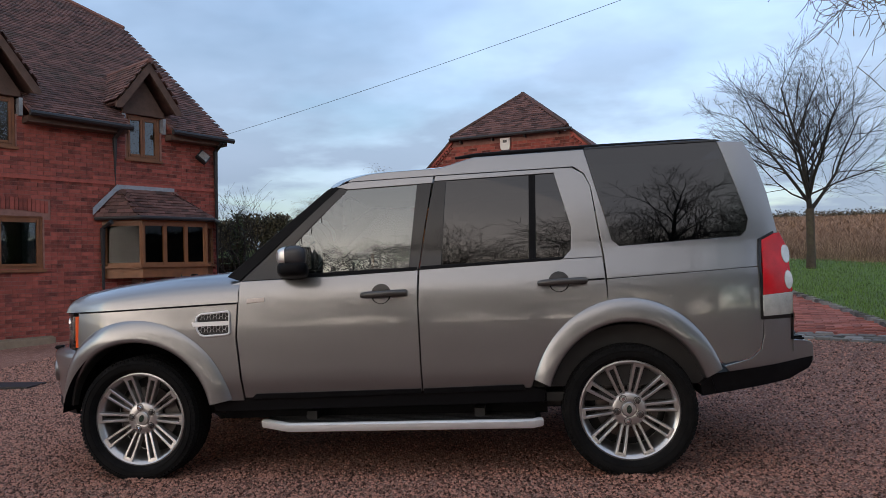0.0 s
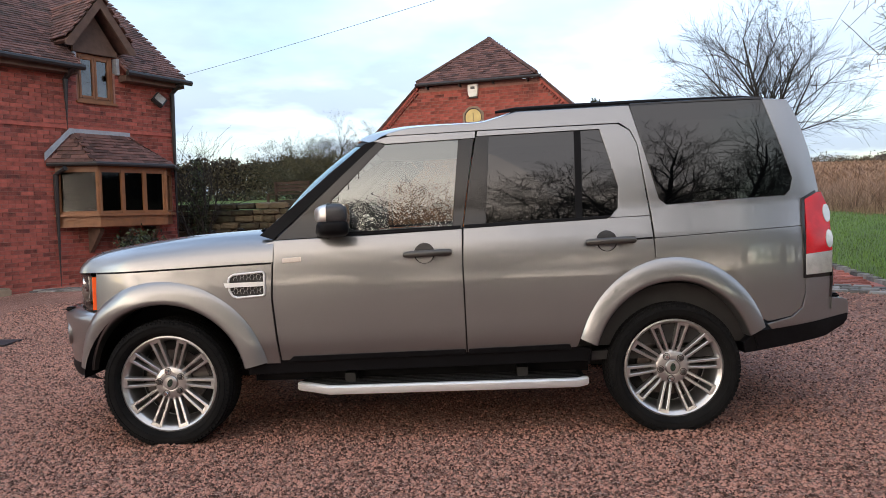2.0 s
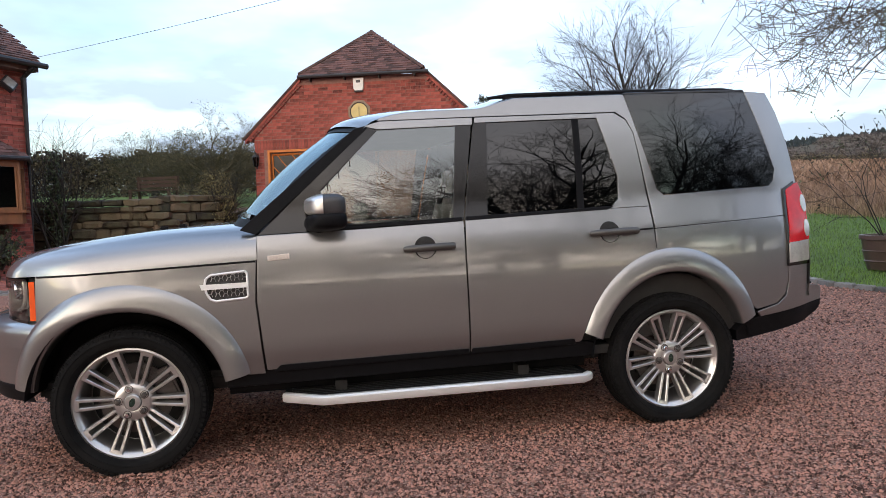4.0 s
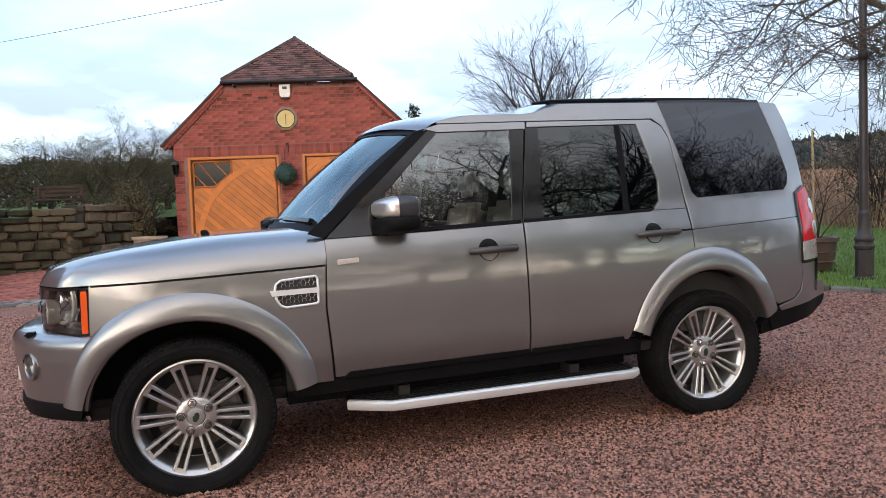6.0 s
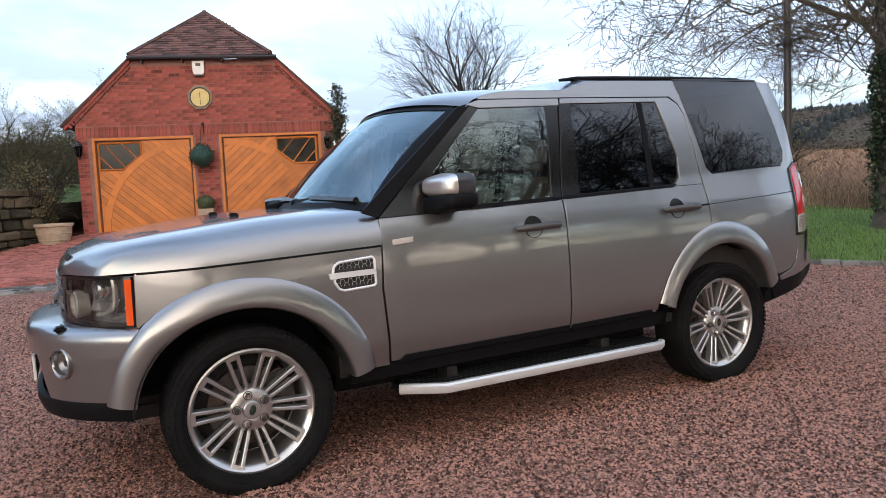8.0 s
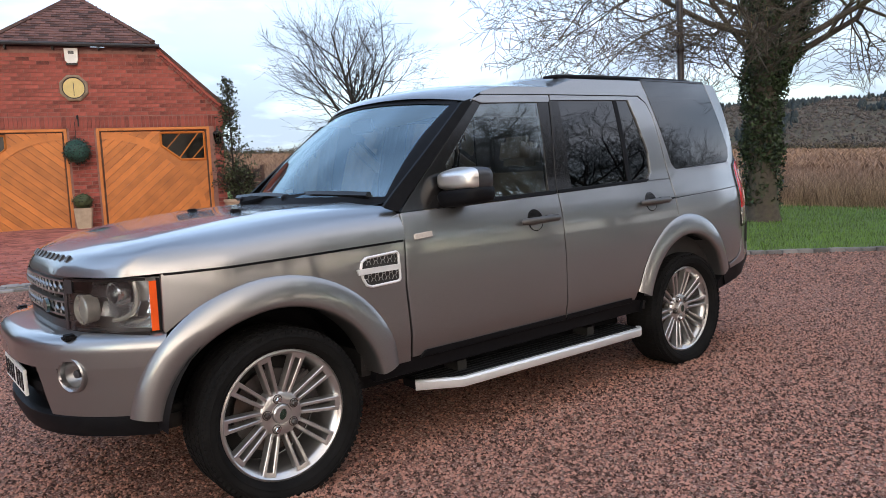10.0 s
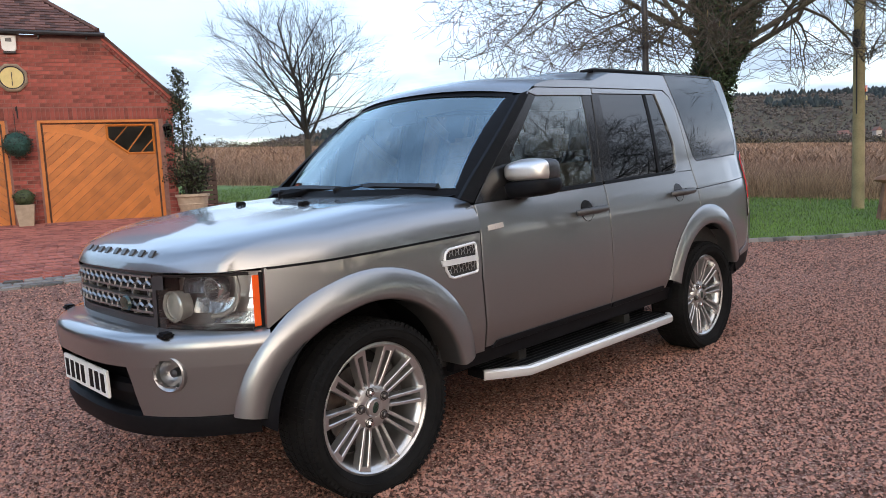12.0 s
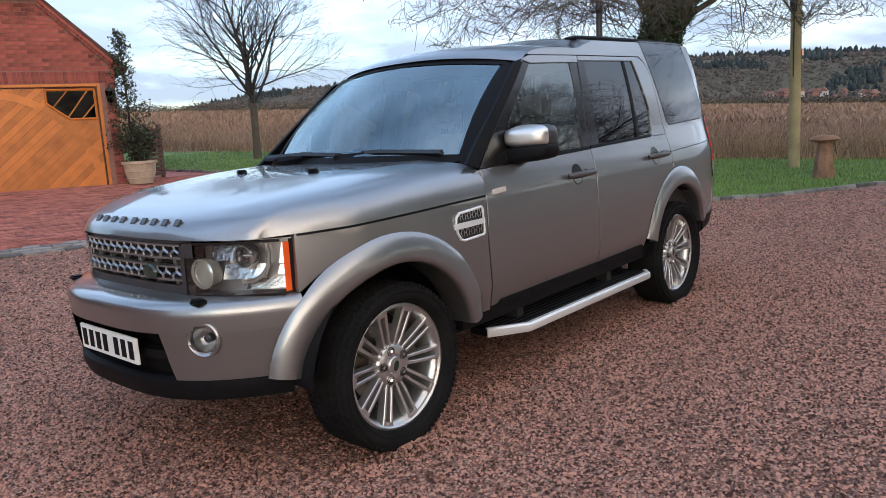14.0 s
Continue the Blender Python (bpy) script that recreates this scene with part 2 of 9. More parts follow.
BRICK_ISLAND = surface("red_brick_run", (0.285, 0.072, 0.054), rough=0.85, vary=0.5, scale=9, fine=140, bump=0.5, dist=0.004, per="island", per_amount=0.34, tint=(0.14, 0.045, 0.05), tint_amount=0.4)
MORTAR = surface("mortar", (0.27, 0.145, 0.12), rough=0.95, vary=0.25, bump=0.6, dist=0.003)
TILE = surface("clay_tile", (0.118, 0.058, 0.049), rough=0.85, vary=0.4, scale=6, fine=80, bump=0.4, dist=0.004, per="object", per_amount=0.5, tint=(0.05, 0.045, 0.035), tint_amount=0.5)
TILE_ISLAND = surface("clay_tile_run", (0.118, 0.058, 0.049), rough=0.85, vary=0.4, scale=6, fine=80, bump=0.4, dist=0.004, per="island", per_amount=0.5, tint=(0.05, 0.045, 0.035), tint_amount=0.5)
OAK = surface("oiled_oak", (0.53, 0.172, 0.031), rough=0.5, vary=0.22, scale=5, fine=60, bump=0.2, dist=0.002, per="object", per_amount=0.35)
HOUSE_OAK = surface("golden_stained_oak", (0.21, 0.085, 0.034), rough=0.45, vary=0.25, scale=6, fine=60, bump=0.2, dist=0.002)
OAK_DARK = surface("gap_shade_oak", (0.10, 0.04, 0.02), rough=0.55, vary=0.25, scale=7, fine=60, bump=0.2, dist=0.002)
TIMBER = surface("weathered_brown_timber", (0.1, 0.06, 0.045), rough=0.8, vary=0.3, scale=8, fine=70, bump=0.3, dist=0.003)
LEAD = surface("lead_sheet", (0.33, 0.36, 0.4), rough=0.6, metal=0.3, vary=0.2, bump=0.2)
IRON = surface("black_cast_iron", (0.02, 0.02, 0.022), rough=0.5, vary=0.3, bump=0.3, dist=0.002)
LAMP_IRON = surface("bronze_brown_cast_iron", (0.035, 0.028, 0.026), rough=0.45, vary=0.35, bump=0.3, dist=0.002)
WHITE_PL = surface("white_plastic", (0.7, 0.7, 0.66), rough=0.4, vary=0.08, bump=0)
CREAM = surface("cream_dial", (0.62, 0.5, 0.2), rough=0.5, vary=0.12, bump=0)
STONE_RING = surface("pale_painted_ring", (0.26, 0.2, 0.14), rough=0.6, vary=0.2)
ROOM_DARK = surface("dim_room_lining", (0.12, 0.10, 0.085), rough=0.9)
CURTAIN = surface("pale_curtain", (0.5, 0.48, 0.44), rough=0.9, vary=0.15)
STONE = surface("brown_sandstone", (0.08, 0.058, 0.036), rough=0.95, vary=0.5, scale=4, fine=40, bump=0.8, dist=0.02, per="object", per_amount=0.7, tint=(0.05, 0.06, 0.03), tint_amount=0.6)
SETT = surface("grey_granite_sett", (0.2, 0.19, 0.18), rough=0.85, vary=0.35, scale=10, bump=0.5, dist=0.006, per="object", per_amount=0.6)
PAVER = surface("red_block_paver", (0.34, 0.122, 0.097), rough=0.88, vary=0.3, scale=8, bump=0.4, dist=0.003, per="island", per_amount=0.45)
PAVER_PIECE = surface("red_block_paver_piece", (0.34, 0.122, 0.097), rough=0.88, vary=0.3, scale=8, bump=0.4, dist=0.003, per="object", per_amount=0.45)
POT_BROWN = surface("brown_glazed_pot", (0.085, 0.052, 0.042), rough=0.4, vary=0.3, scale=6, bump=0.1)
CANE = surface("pale_garden_cane", (0.4, 0.3, 0.18), rough=0.7, vary=0.2, bump=0)
TERRACOTTA = surface("pale_terracotta", (0.42, 0.34, 0.25), rough=0.85, vary=0.2, bump=0.3)
BARK = surface("grey_brown_bark", (0.085, 0.068, 0.052), rough=0.95, vary=0.4, scale=14, fine=70, bump=0.8, dist=0.01, tint=(0.11, 0.12, 0.06), tint_amount=0.5)
BARK_DARK = surface("dark_bark", (0.03, 0.026, 0.022), rough=0.95, vary=0.4, bump=0.6, dist=0.01)
POLE_WOOD = surface("pale_pole_wood", (0.33, 0.27, 0.15), rough=0.9, vary=0.35, scale=3, fine=40, bump=0.4, dist=0.006, tint=(0.19, 0.18, 0.08), tint_amount=0.5)
IVY = surface("ivy_leaf", (0.03, 0.05, 0.018), rough=0.55, vary=0.5, scale=6, bump=0, per="island", per_amount=0.8)
LEAF = surface("evergreen_leaf", (0.035, 0.05, 0.02), rough=0.65, vary=0.5, scale=5, bump=0, per="island", per_amount=0.8)
TWIG_OLIVE = surface("lichened_twig", (0.075, 0.068, 0.036), rough=0.9, vary=0.4, scale=6, bump=0)
LEAF_OLIVE = surface("olive_shrub_leaf", (0.125, 0.108, 0.048), rough=0.8, vary=0.45, scale=5, bump=0, per="island", per_amount=0.8)
HEDGE = surface("winter_hedge_leaf", (0.078, 0.064, 0.038), rough=0.8, vary=0.5, scale=3, bump=0, per="island", per_amount=0.9)
TOPIARY = surface("plastic_box_leaf", (0.012, 0.05, 0.04), rough=0.6, vary=0.5, scale=9, bump=0, per="island", per_amount=0.9)
CATKIN = surface("hazel_catkin", (0.17, 0.13, 0.06), rough=0.8, vary=0.3, bump=0)
GRASS = surface("lawn_blade", (0.125, 0.215, 0.036), rough=0.7, vary=0.4, scale=3, bump=0, per="island", per_amount=0.7)
LAWN = surface("lawn_turf", (0.1, 0.165, 0.034), rough=0.95, vary=0.35, scale=1.2, fine=60, bump=0.8, dist=0.02)
REED = surface("dry_reed", (0.245, 0.155, 0.105), rough=0.9, vary=0.35, scale=0.45, bump=0, per="island", per_amount=0.55, tint=(0.17, 0.1, 0.066), tint_amount=0.75)
TUSSOCK = surface("pale_dry_grass", (0.36, 0.25, 0.16), rough=0.9, vary=0.35, scale=0.8, bump=0, per="island", per_amount=0.6)
FIELD = surface("reed_bed_far", (0.17, 0.108, 0.078), spec=0.03, rough=0.95, vary=0.4, scale=0.25, fine=5, bump=1.0, dist=0.2, tint=(0.13, 0.08, 0.05), tint_amount=0.6)


def gravel_ground(name):
    """Packed gravel: small stones of mixed colour with dark joints, and broad damp and trodden patches."""
    m, nt, b = nodes_of(name)
    N, L = nt.nodes.new, nt.links.new
    co = N("ShaderNodeTexCoord")
    cell, bigger, wide = N("ShaderNodeTexVoronoi"), N("ShaderNodeTexVoronoi"), N("ShaderNodeTexNoise")
    cell.inputs["Scale"].default_value, bigger.inputs["Scale"].default_value = 95.0, 50.0
    wide.inputs["Scale"].default_value, wide.inputs["Detail"].default_value = 0.9, 6
    for n in (cell, bigger, wide):
        L(co.outputs["Object"], n.inputs["Vector"])
    sep = N("ShaderNodeSeparateColor"); L(cell.outputs["Color"], sep.inputs[0])
    ramp = N("ShaderNodeValToRGB")
    e = ramp.color_ramp.elements
    e[0].position, e[0].color = 0.0, (0.16, 0.066, 0.047, 1)
    e[1].position, e[1].color = 1.0, (0.55, 0.36, 0.28, 1)
    for p, c in ((0.3, (0.265, 0.125, 0.094, 1)), (0.7, (0.37, 0.195, 0.147, 1))):
        q = e.new(p); q.color = c
    L(sep.outputs[0], ramp.inputs[0])
    gap = N("ShaderNodeMapRange"); gap.inputs["From Min"].default_value, gap.inputs["From Max"].default_value = 0.45, 0.75
    gap.inputs["To Min"].default_value, gap.inputs["To Max"].default_value = 1.0, 0.62
    L(cell.outputs["Distance"], gap.inputs["Value"])
    tone = N("ShaderNodeMapRange"); tone.inputs["From Min"].default_value, tone.inputs["From Max"].default_value = 0.3, 0.7
    tone.inputs["To Min"].default_value, tone.inputs["To Max"].default_value = 0.74, 1.15
    L(wide.outputs["Fac"], tone.inputs["Value"])
    k = N("ShaderNodeMath"); k.operation = "MULTIPLY"
    L(gap.outputs[0], k.inputs[0]); L(tone.outputs[0], k.inputs[1])
    mul = N("ShaderNodeVectorMath"); mul.operation = "SCALE"
    L(ramp.outputs[0], mul.inputs[0]); L(k.outputs[0], mul.inputs["Scale"])
    L(mul.outputs[0], b.inputs["Base Color"])
    b.inputs["Roughness"].default_value = 0.85
    b.inputs["Specular IOR Level"].default_value = 0.2
    h = N("ShaderNodeMath"); h.operation = "ADD"
    L(cell.outputs["Distance"], h.inputs[0]); L(bigger.outputs["Distance"], h.inputs[1])
    inv = N("ShaderNodeMath"); inv.operation = "MULTIPLY"; inv.inputs[1].default_value = -1.0
    L(h.outputs[0], inv.inputs[0])
    bp = N("ShaderNodeBump"); bp.inputs["Strength"].default_value, bp.inputs["Distance"].default_value = 1.0, 0.004
    L(inv.outputs[0], bp.inputs["Height"]); L(bp.outputs[0], b.inputs["Normal"])
    MATS[name] = m
    return m


GRILLE_SILVER = surface("satin_silver_grille", (0.33, 0.33, 0.33), rough=0.3, metal=0.8, vary=0.04, bump=0, rvar=0.03)
GRAVEL_BED = gravel_ground("red_gravel_bed")
GRAVEL = surface("red_gravel_stone", (0.315, 0.15, 0.106), rough=0.85, spec=0.2, vary=0.5, scale=130, fine=300, tint=(0.52, 0.36, 0.27), tint_amount=0.5, bump=0.3, dist=0.002, per="island", per_amount=1.3)
STADDLE = surface("red_brown_sandstone", (0.25, 0.135, 0.085), rough=0.95, vary=0.45, scale=5, fine=40, bump=0.6, dist=0.01, tint=(0.09, 0.085, 0.05), tint_amount=0.7)
HANDLE = surface("handle_grey", (0.085, 0.08, 0.075), rough=0.35, metal=0.4, vary=0.08, bump=0, rvar=0.04)
SOIL = surface("garden_soil", (0.05, 0.04, 0.03), rough=0.95, vary=0.4, bump=0.6, dist=0.02)


# ---- mesh helpers ----
def part(name, bm, material, parent=None, label="", smooth=40.0):
    """Links a bmesh as one mesh object under a thing or a part."""
    me = bpy.data.meshes.new(name)
    bmesh.ops.recalc_face_normals(bm, faces=bm.faces)
    bm.to_mesh(me)
    bm.free()
    me.materials.append(material)
    if smooth:
        me.polygons.foreach_set("use_smooth", [True] * len(me.polygons))
        me.set_sharp_from_angle(angle=radians(smooth))
    ob = new(name, me)
    if parent:
        ob.parent = parent
    if label:
        ob["label"] = label
    return ob


def raw(name, verts, faces, material, parent=None, label="", smooth=0.0):
    """One mesh object from lists of places and faces made by a rule."""
    me = bpy.data.meshes.new(name)
    me.from_pydata(verts, [], faces)
    me.materials.append(material)
    if smooth:
        me.polygons.foreach_set("use_smooth", [True] * len(me.polygons))
        me.set_sharp_from_angle(angle=radians(smooth))
    ob = new(name, me)
    if parent:
        ob.parent = parent
    if label:
        ob["label"] = label
    return ob


def thing(name, label, category, m=None, group="", kind=""):
    ob = new(name)
    ob.empty_display_size = 0.2
    if m is not None:
        ob.matrix_world = m
    return tagged(ob, label, category, group, kind)


def box(bm, x0, x1, y0, y1, z0, z1, bevel=0.0, m=None):
    r = bmesh.ops.create_cube(bm, size=1)
    vs = r["verts"]
    for v in vs:
        v.co = Vector(((x0 + x1) / 2 + v.co.x * (x1 - x0), (y0 + y1) / 2 + v.co.y * (y1 - y0), (z0 + z1) / 2 + v.co.z * (z1 - z0)))
    if m is not None:
        for v in vs:
            v.co = m @ v.co
    if bevel:
        es = list({e for v in vs for e in v.link_edges})
        bmesh.ops.bevel(bm, geom=es, offset=bevel, segments=2, affect="EDGES")
    return bm


def B(*a, **k):
    return box(bmesh.new(), *a, **k)


def lathe(bm, prof, n=32, m=None, close=False):
    """Turns a profile of (radius, height) about local z."""
    rings = []
    for r, z in prof:
        ring = []
        for i in range(n):
            a = 2 * math.pi * i / n
            p = Vector((r * math.cos(a), r * math.sin(a), z))
            ring.append(bm.verts.new(m @ p if m else p))
        rings.append(ring)
    for a, b in zip(rings, rings[1:]):
        for i in range(n):
            j = (i + 1) % n
            bm.faces.new((a[i], a[j], b[j], b[i]))
    if close:
        bm.faces.new(rings[0][::-1]); bm.faces.new(rings[-1])
    return bm


def prism(bm, pts, lo, hi, axis="y"):
    """Extrudes an outline; pts are the two other axes in order."""
    def at(p, k):
        return {"y": (p[0], k, p[1]), "x": (k, p[0], p[1]), "z": (p[0], p[1], k)}[axis]
    a = [bm.verts.new(at(p, lo)) for p in pts]
    b = [bm.verts.new(at(p, hi)) for p in pts]
    bm.faces.new(a); bm.faces.new(b[::-1])
    n = len(pts)
    for i in range(n):
        j = (i + 1) % n
        bm.faces.new((a[j], a[i], b[i], b[j]))
    return bm


def tube(bm, pts, rad, n=8, cap=True):
    """A tapered tube along a line of places."""
    pts = [Vector(p) for p in pts]
    rads = rad if isinstance(rad, (list, tuple)) else [rad] * len(pts)
    rings, ref = [], None
    for i, p in enumerate(pts):
        d = (pts[min(i + 1, len(pts) - 1)] - pts[max(i - 1, 0)]).normalized()
        if ref is None:
            ref = Vector((0, 0, 1)) if abs(d.z) < 0.9 else Vector((1, 0, 0))
        s = d.cross(ref).normalized()
        t = s.cross(d)
        rings.append([bm.verts.new(p + (s * math.cos(2 * math.pi * k / n) + t * math.sin(2 * math.pi * k / n)) * rads[i]) for k in range(n)])
    for a, b in zip(rings, rings[1:]):
        for k in range(n):
            j = (k + 1) % n
            bm.faces.new((a[k], a[j], b[j], b[k]))
    if cap:
        bm.faces.new(rings[0][::-1]); bm.faces.new(rings[-1])
    return bm


def curve_at(xs, ys, x):
    """Smooth (monotone Hermite) interpolation through a few stations."""
    if x <= xs[0]:
        return ys[0]
    if x >= xs[-1]:
        return ys[-1]
    i = max(k for k in range(len(xs) - 1) if xs[k] <= x)

    def slope(k):
        if k == 0 or k == len(xs) - 1:
            a = min(k, len(xs) - 2)
            return (ys[a + 1] - ys[a]) / (xs[a + 1] - xs[a])
        d0 = (ys[k] - ys[k - 1]) / (xs[k] - xs[k - 1]); d1 = (ys[k + 1] - ys[k]) / (xs[k + 1] - xs[k])
        return 0 if d0 * d1 <= 0 else 2 * d0 * d1 / (d0 + d1)
    w = xs[i + 1] - xs[i]
    t = (x - xs[i]) / w
    m0, m1 = slope(i) * w, slope(i + 1) * w
    return (2 * t ** 3 - 3 * t * t + 1) * ys[i] + (t ** 3 - 2 * t * t + t) * m0 + (3 * t * t - 2 * t ** 3) * ys[i + 1] + (t ** 3 - t * t) * m1


def land(x, y):
    """Height of the ground: nearly level under the car, rising towards the garage and the fields."""
    w = min(1.0, max(0.0, (x + 9) / 9))
    w = 0.25 + 0.75 * w * w * (3 - 2 * w)
    s = (min(y, 220.0) - 0.2) / 0.5
    sp = 0.5 * (math.log1p(math.exp(s)) if s < 30 else s)
    return 0.0115 * max(-10.0, min(14.0, x)) + 0.06 * w * sp

# ---- ground ----
def grid_cut(outline, step):
    """Cuts an outline into grid cells; gives the corners and the faces, all turning the same way."""
    area = sum(a[0] * b[1] - b[0] * a[1] for a, b in zip(outline, outline[1:] + outline[:1]))
    pts = outline if area > 0 else outline[::-1]

    def clip(poly, axis, val, keep_low):
        res = []
        for p, q in zip(poly, poly[1:] + poly[:1]):
            ip, iq = ((p[axis] <= val) == keep_low or p[axis] == val), ((q[axis] <= val) == keep_low or q[axis] == val)
            if ip:
                res.append(p)
            if ip != iq:
                t = (val - p[axis]) / (q[axis] - p[axis])
                c = [p[0] + (q[0] - p[0]) * t, p[1] + (q[1] - p[1]) * t]
                c[axis] = val
                res.append(tuple(c))
        return res
    verts, index, faces = [], {}, []

    def vid(p):
        key = (round(p[0], 5), round(p[1], 5))
        if key not in index:
            index[key] = len(verts)
            verts.append(key)
        return index[key]
    lo0, hi0 = min(p[0] for p in pts), max(p[0] for p in pts)
    a = math.floor(lo0 / step)
    while a * step < hi0:
        col = clip(clip([tuple(p) for p in pts], 0, (a + 1) * step, True), 0, a * step, False)
        if len(col) > 2:
            lo1, hi1 = min(p[1] for p in col), max(p[1] for p in col)
            b = math.floor(lo1 / step)
            while b * step < hi1:
                cell = clip(clip(col, 1, (b + 1) * step, True), 1, b * step, False)
                ids = []
                for p in cell:
                    i = vid(p)
                    if not ids or ids[-1] != i:
                        ids.append(i)
                if len(ids) > 1 and ids[0] == ids[-1]:
                    ids.pop()
                ar = sum(verts[ids[k]][0] * verts[ids[(k + 1) % len(ids)]][1] - verts[ids[(k + 1) % len(ids)]][0] * verts[ids[k]][1] for k in range(len(ids))) if len(ids) > 2 else 0
                if ar > 1e-8 and len(set(ids)) == len(ids):
                    faces.append(ids)
                elif ar > 1e-8:
                    faces.append(list(dict.fromkeys(ids)))
                b += 1
        a += 1
    return verts, faces


def border(faces):
    """Edges that belong to one face alone, in that face's turn."""
    seen = {}
    for f in faces:
        for p, q in zip(f, f[1:] + f[:1]):
            seen[(p, q)] = seen.get((p, q), 0) + 1
    return [(p, q) for (p, q) in seen if (q, p) not in seen]


def sheet(name, outline, step, off, mat, label, category, zfun=land, smooth=True):
    """A ground covering: an outline cut into a grid and laid on the land."""
    P, F = grid_cut(outline, step)
    me = bpy.data.meshes.new(name)
    me.from_pydata([(x, y, zfun(x, y) + off) for x, y in P], [], F)
    me.materials.append(mat)
    me.polygons.foreach_set("use_smooth", [True] * len(me.polygons))
    return tagged(new(name, me), label, category, kind="structure")


KERB = [(5.30, 3.30), (5.32, 2.83), (5.69, 2.18), (6.24, 1.48), (6.9, 1.0), (7.8, 0.35), (9.74, -0.67), (14.0, -3.0), (30.0, -11.0)]
DRIVE_EDGE = [(5.30, 3.30), (5.36, 4.5), (5.53, 6.47), (5.65, 8.7), (5.45, 11.2), (4.95, 13.2), (4.6, 15.0), (4.4, 19.0)]
SETTS = [(-7.3, 7.75), (-5.0, 6.95), (-3.3, 6.45), (-0.6, 5.62), (2.0, 4.85), (4.3, 3.95), (5.2, 3.35)]
REED_EDGE = [(6.5, 22.0), (9.3, 16.8), (11.0, 12.2), (12.9, 4.5), (14.6, 0.5), (19.0, -4.5), (36.0, -13.0)]


def build_ground():
    xs = [-900, -500, -250, -120, -60, -35, -24, -18] + [k * 2 - 16 for k in range(18)] + [24, 32, 50, 80, 130, 220, 400, 700, 1100]
    ys = [-900, -500, -250, -120, -60, -35, -24, -18] + [k * 2 - 16 for k in range(20)] + [28, 36, 50, 70, 100, 140, 180, 220, 300, 500, 900]
    verts = [(x, y, land(x, y) - 0.08) for y in ys for x in xs]
    nx = len(xs)
    faces = [(j * nx + i, j * nx + i + 1, (j + 1) * nx + i + 1, (j + 1) * nx + i) for j in range(len(ys) - 1) for i in range(nx - 1)]
    g = raw("ground", verts, faces, FIELD, smooth=60)
    tagged(g, "russet winter field ground rising to the hills", "ground", kind="structure")
    sheet("gravel_drive", [(-26, -24), (30, -24), (30, -11)] + KERB[::-1][1:] + SETTS[::-1] + [(-9.5, 5.2), (-14, -2), (-26, -10)], 0.8, 0.0, GRAVEL_BED, "red-brown loose gravel driveway", "gravel drive")
    sheet("block_paving", SETTS + DRIVE_EDGE[1:] + [(4.0, 19.0), (3.1, 11.3), (-1.8, 12.9), (-3.4, 11.6), (-6.0, 12.0), (-8.5, 9.5)], 0.6, 0.0, PAVER, "red block paving in front of the garage", "paving")
    sheet("lawn", [(30, -11)] + KERB[::-1][1:-1] + DRIVE_EDGE + REED_EDGE + [(36, -13.5)], 0.7, 0.035, LAWN, "short green lawn beside the drive", "lawn")
    sheet("garden_lawn", [(-16, 12.2), (-3.7, 11.9), (-1.9, 14.0), (1, 18), (1, 40), (-30, 40), (-30, 14)], 1.5, 0.0, LAWN, "raised green garden lawn behind the stone wall", "lawn", zfun=lambda x, y: 1.28 + 0.05 * (y - 12))


build_ground()


# ---- pieces of walls and roofs ----
def brickwork(parent, mats, x0, x1, z0, z1, keep, y=-0.006, depth=0.03, nmax=300, bl=0.215, bh=0.065, joint=0.010):
    """Running bond on the local plane y; keep(x, z) says where a brick shows."""
    whole, rest = [], []
    row, z = 0, z0
    while z + bh <= z1 + 0.001:
        x = x0 - (0 if row % 2 == 0 else (bl + joint) / 2)
        while x < x1:
            a, b = max(x, x0), min(x + bl, x1)
            if b - a > 0.03 and keep((a + b) / 2, z + bh / 2) and keep(a + 0.012, z + bh / 2) and keep(b - 0.012, z + bh / 2):
                (whole if b - a > bl - 0.001 else rest).append((a, b, z, z + bh))
            elif b - a > bl - 0.001:
                for p, q in ((a, a + bl / 2 - joint / 2), (b - bl / 2 + joint / 2, b)):
                    if keep((p + q) / 2, z + bh / 2) and keep(p + 0.01, z + bh / 2) and keep(q - 0.01, z + bh / 2):
                        rest.append((p, q, z, z + bh))
            x += bl + joint
        z += bh + joint
        row += 1
    me = None
    for k, (a, b, lo, hi) in enumerate(whole):
        if k < nmax:
            if me is None:
                bm = bmesh.new()
                face_box(bm, 0, bl, 0, bh, 0, depth)
                me = bpy.data.meshes.new("brick")
                bm.to_mesh(me); bm.free(); me.materials.append(mats[0])
            ob = new("brick", me)
            ob.parent = parent
            ob.location = (a, y + random.uniform(-0.002, 0.002), lo)
        else:
            rest.append((a, b, lo, hi))
    if rest:
        v, f = [], []
        for a, b, lo, hi in rest:
            j = y + random.uniform(-0.002, 0.002)
            n = len(v)
            v += [(a, j, lo), (b, j, lo), (b, j, hi), (a, j, hi), (a, j + depth, lo), (b, j + depth, lo), (b, j + depth, hi), (a, j + depth, hi)]
            f += [(n, n + 1, n + 2, n + 3), (n + 1, n, n + 4, n + 5), (n + 2, n + 1, n + 5, n + 6), (n + 3, n + 2, n + 6, n + 7), (n, n + 3, n + 7, n + 4)]
        ob = raw("brickwork", v, f, mats[1], parent)
        ob["kind"] = "stuff"


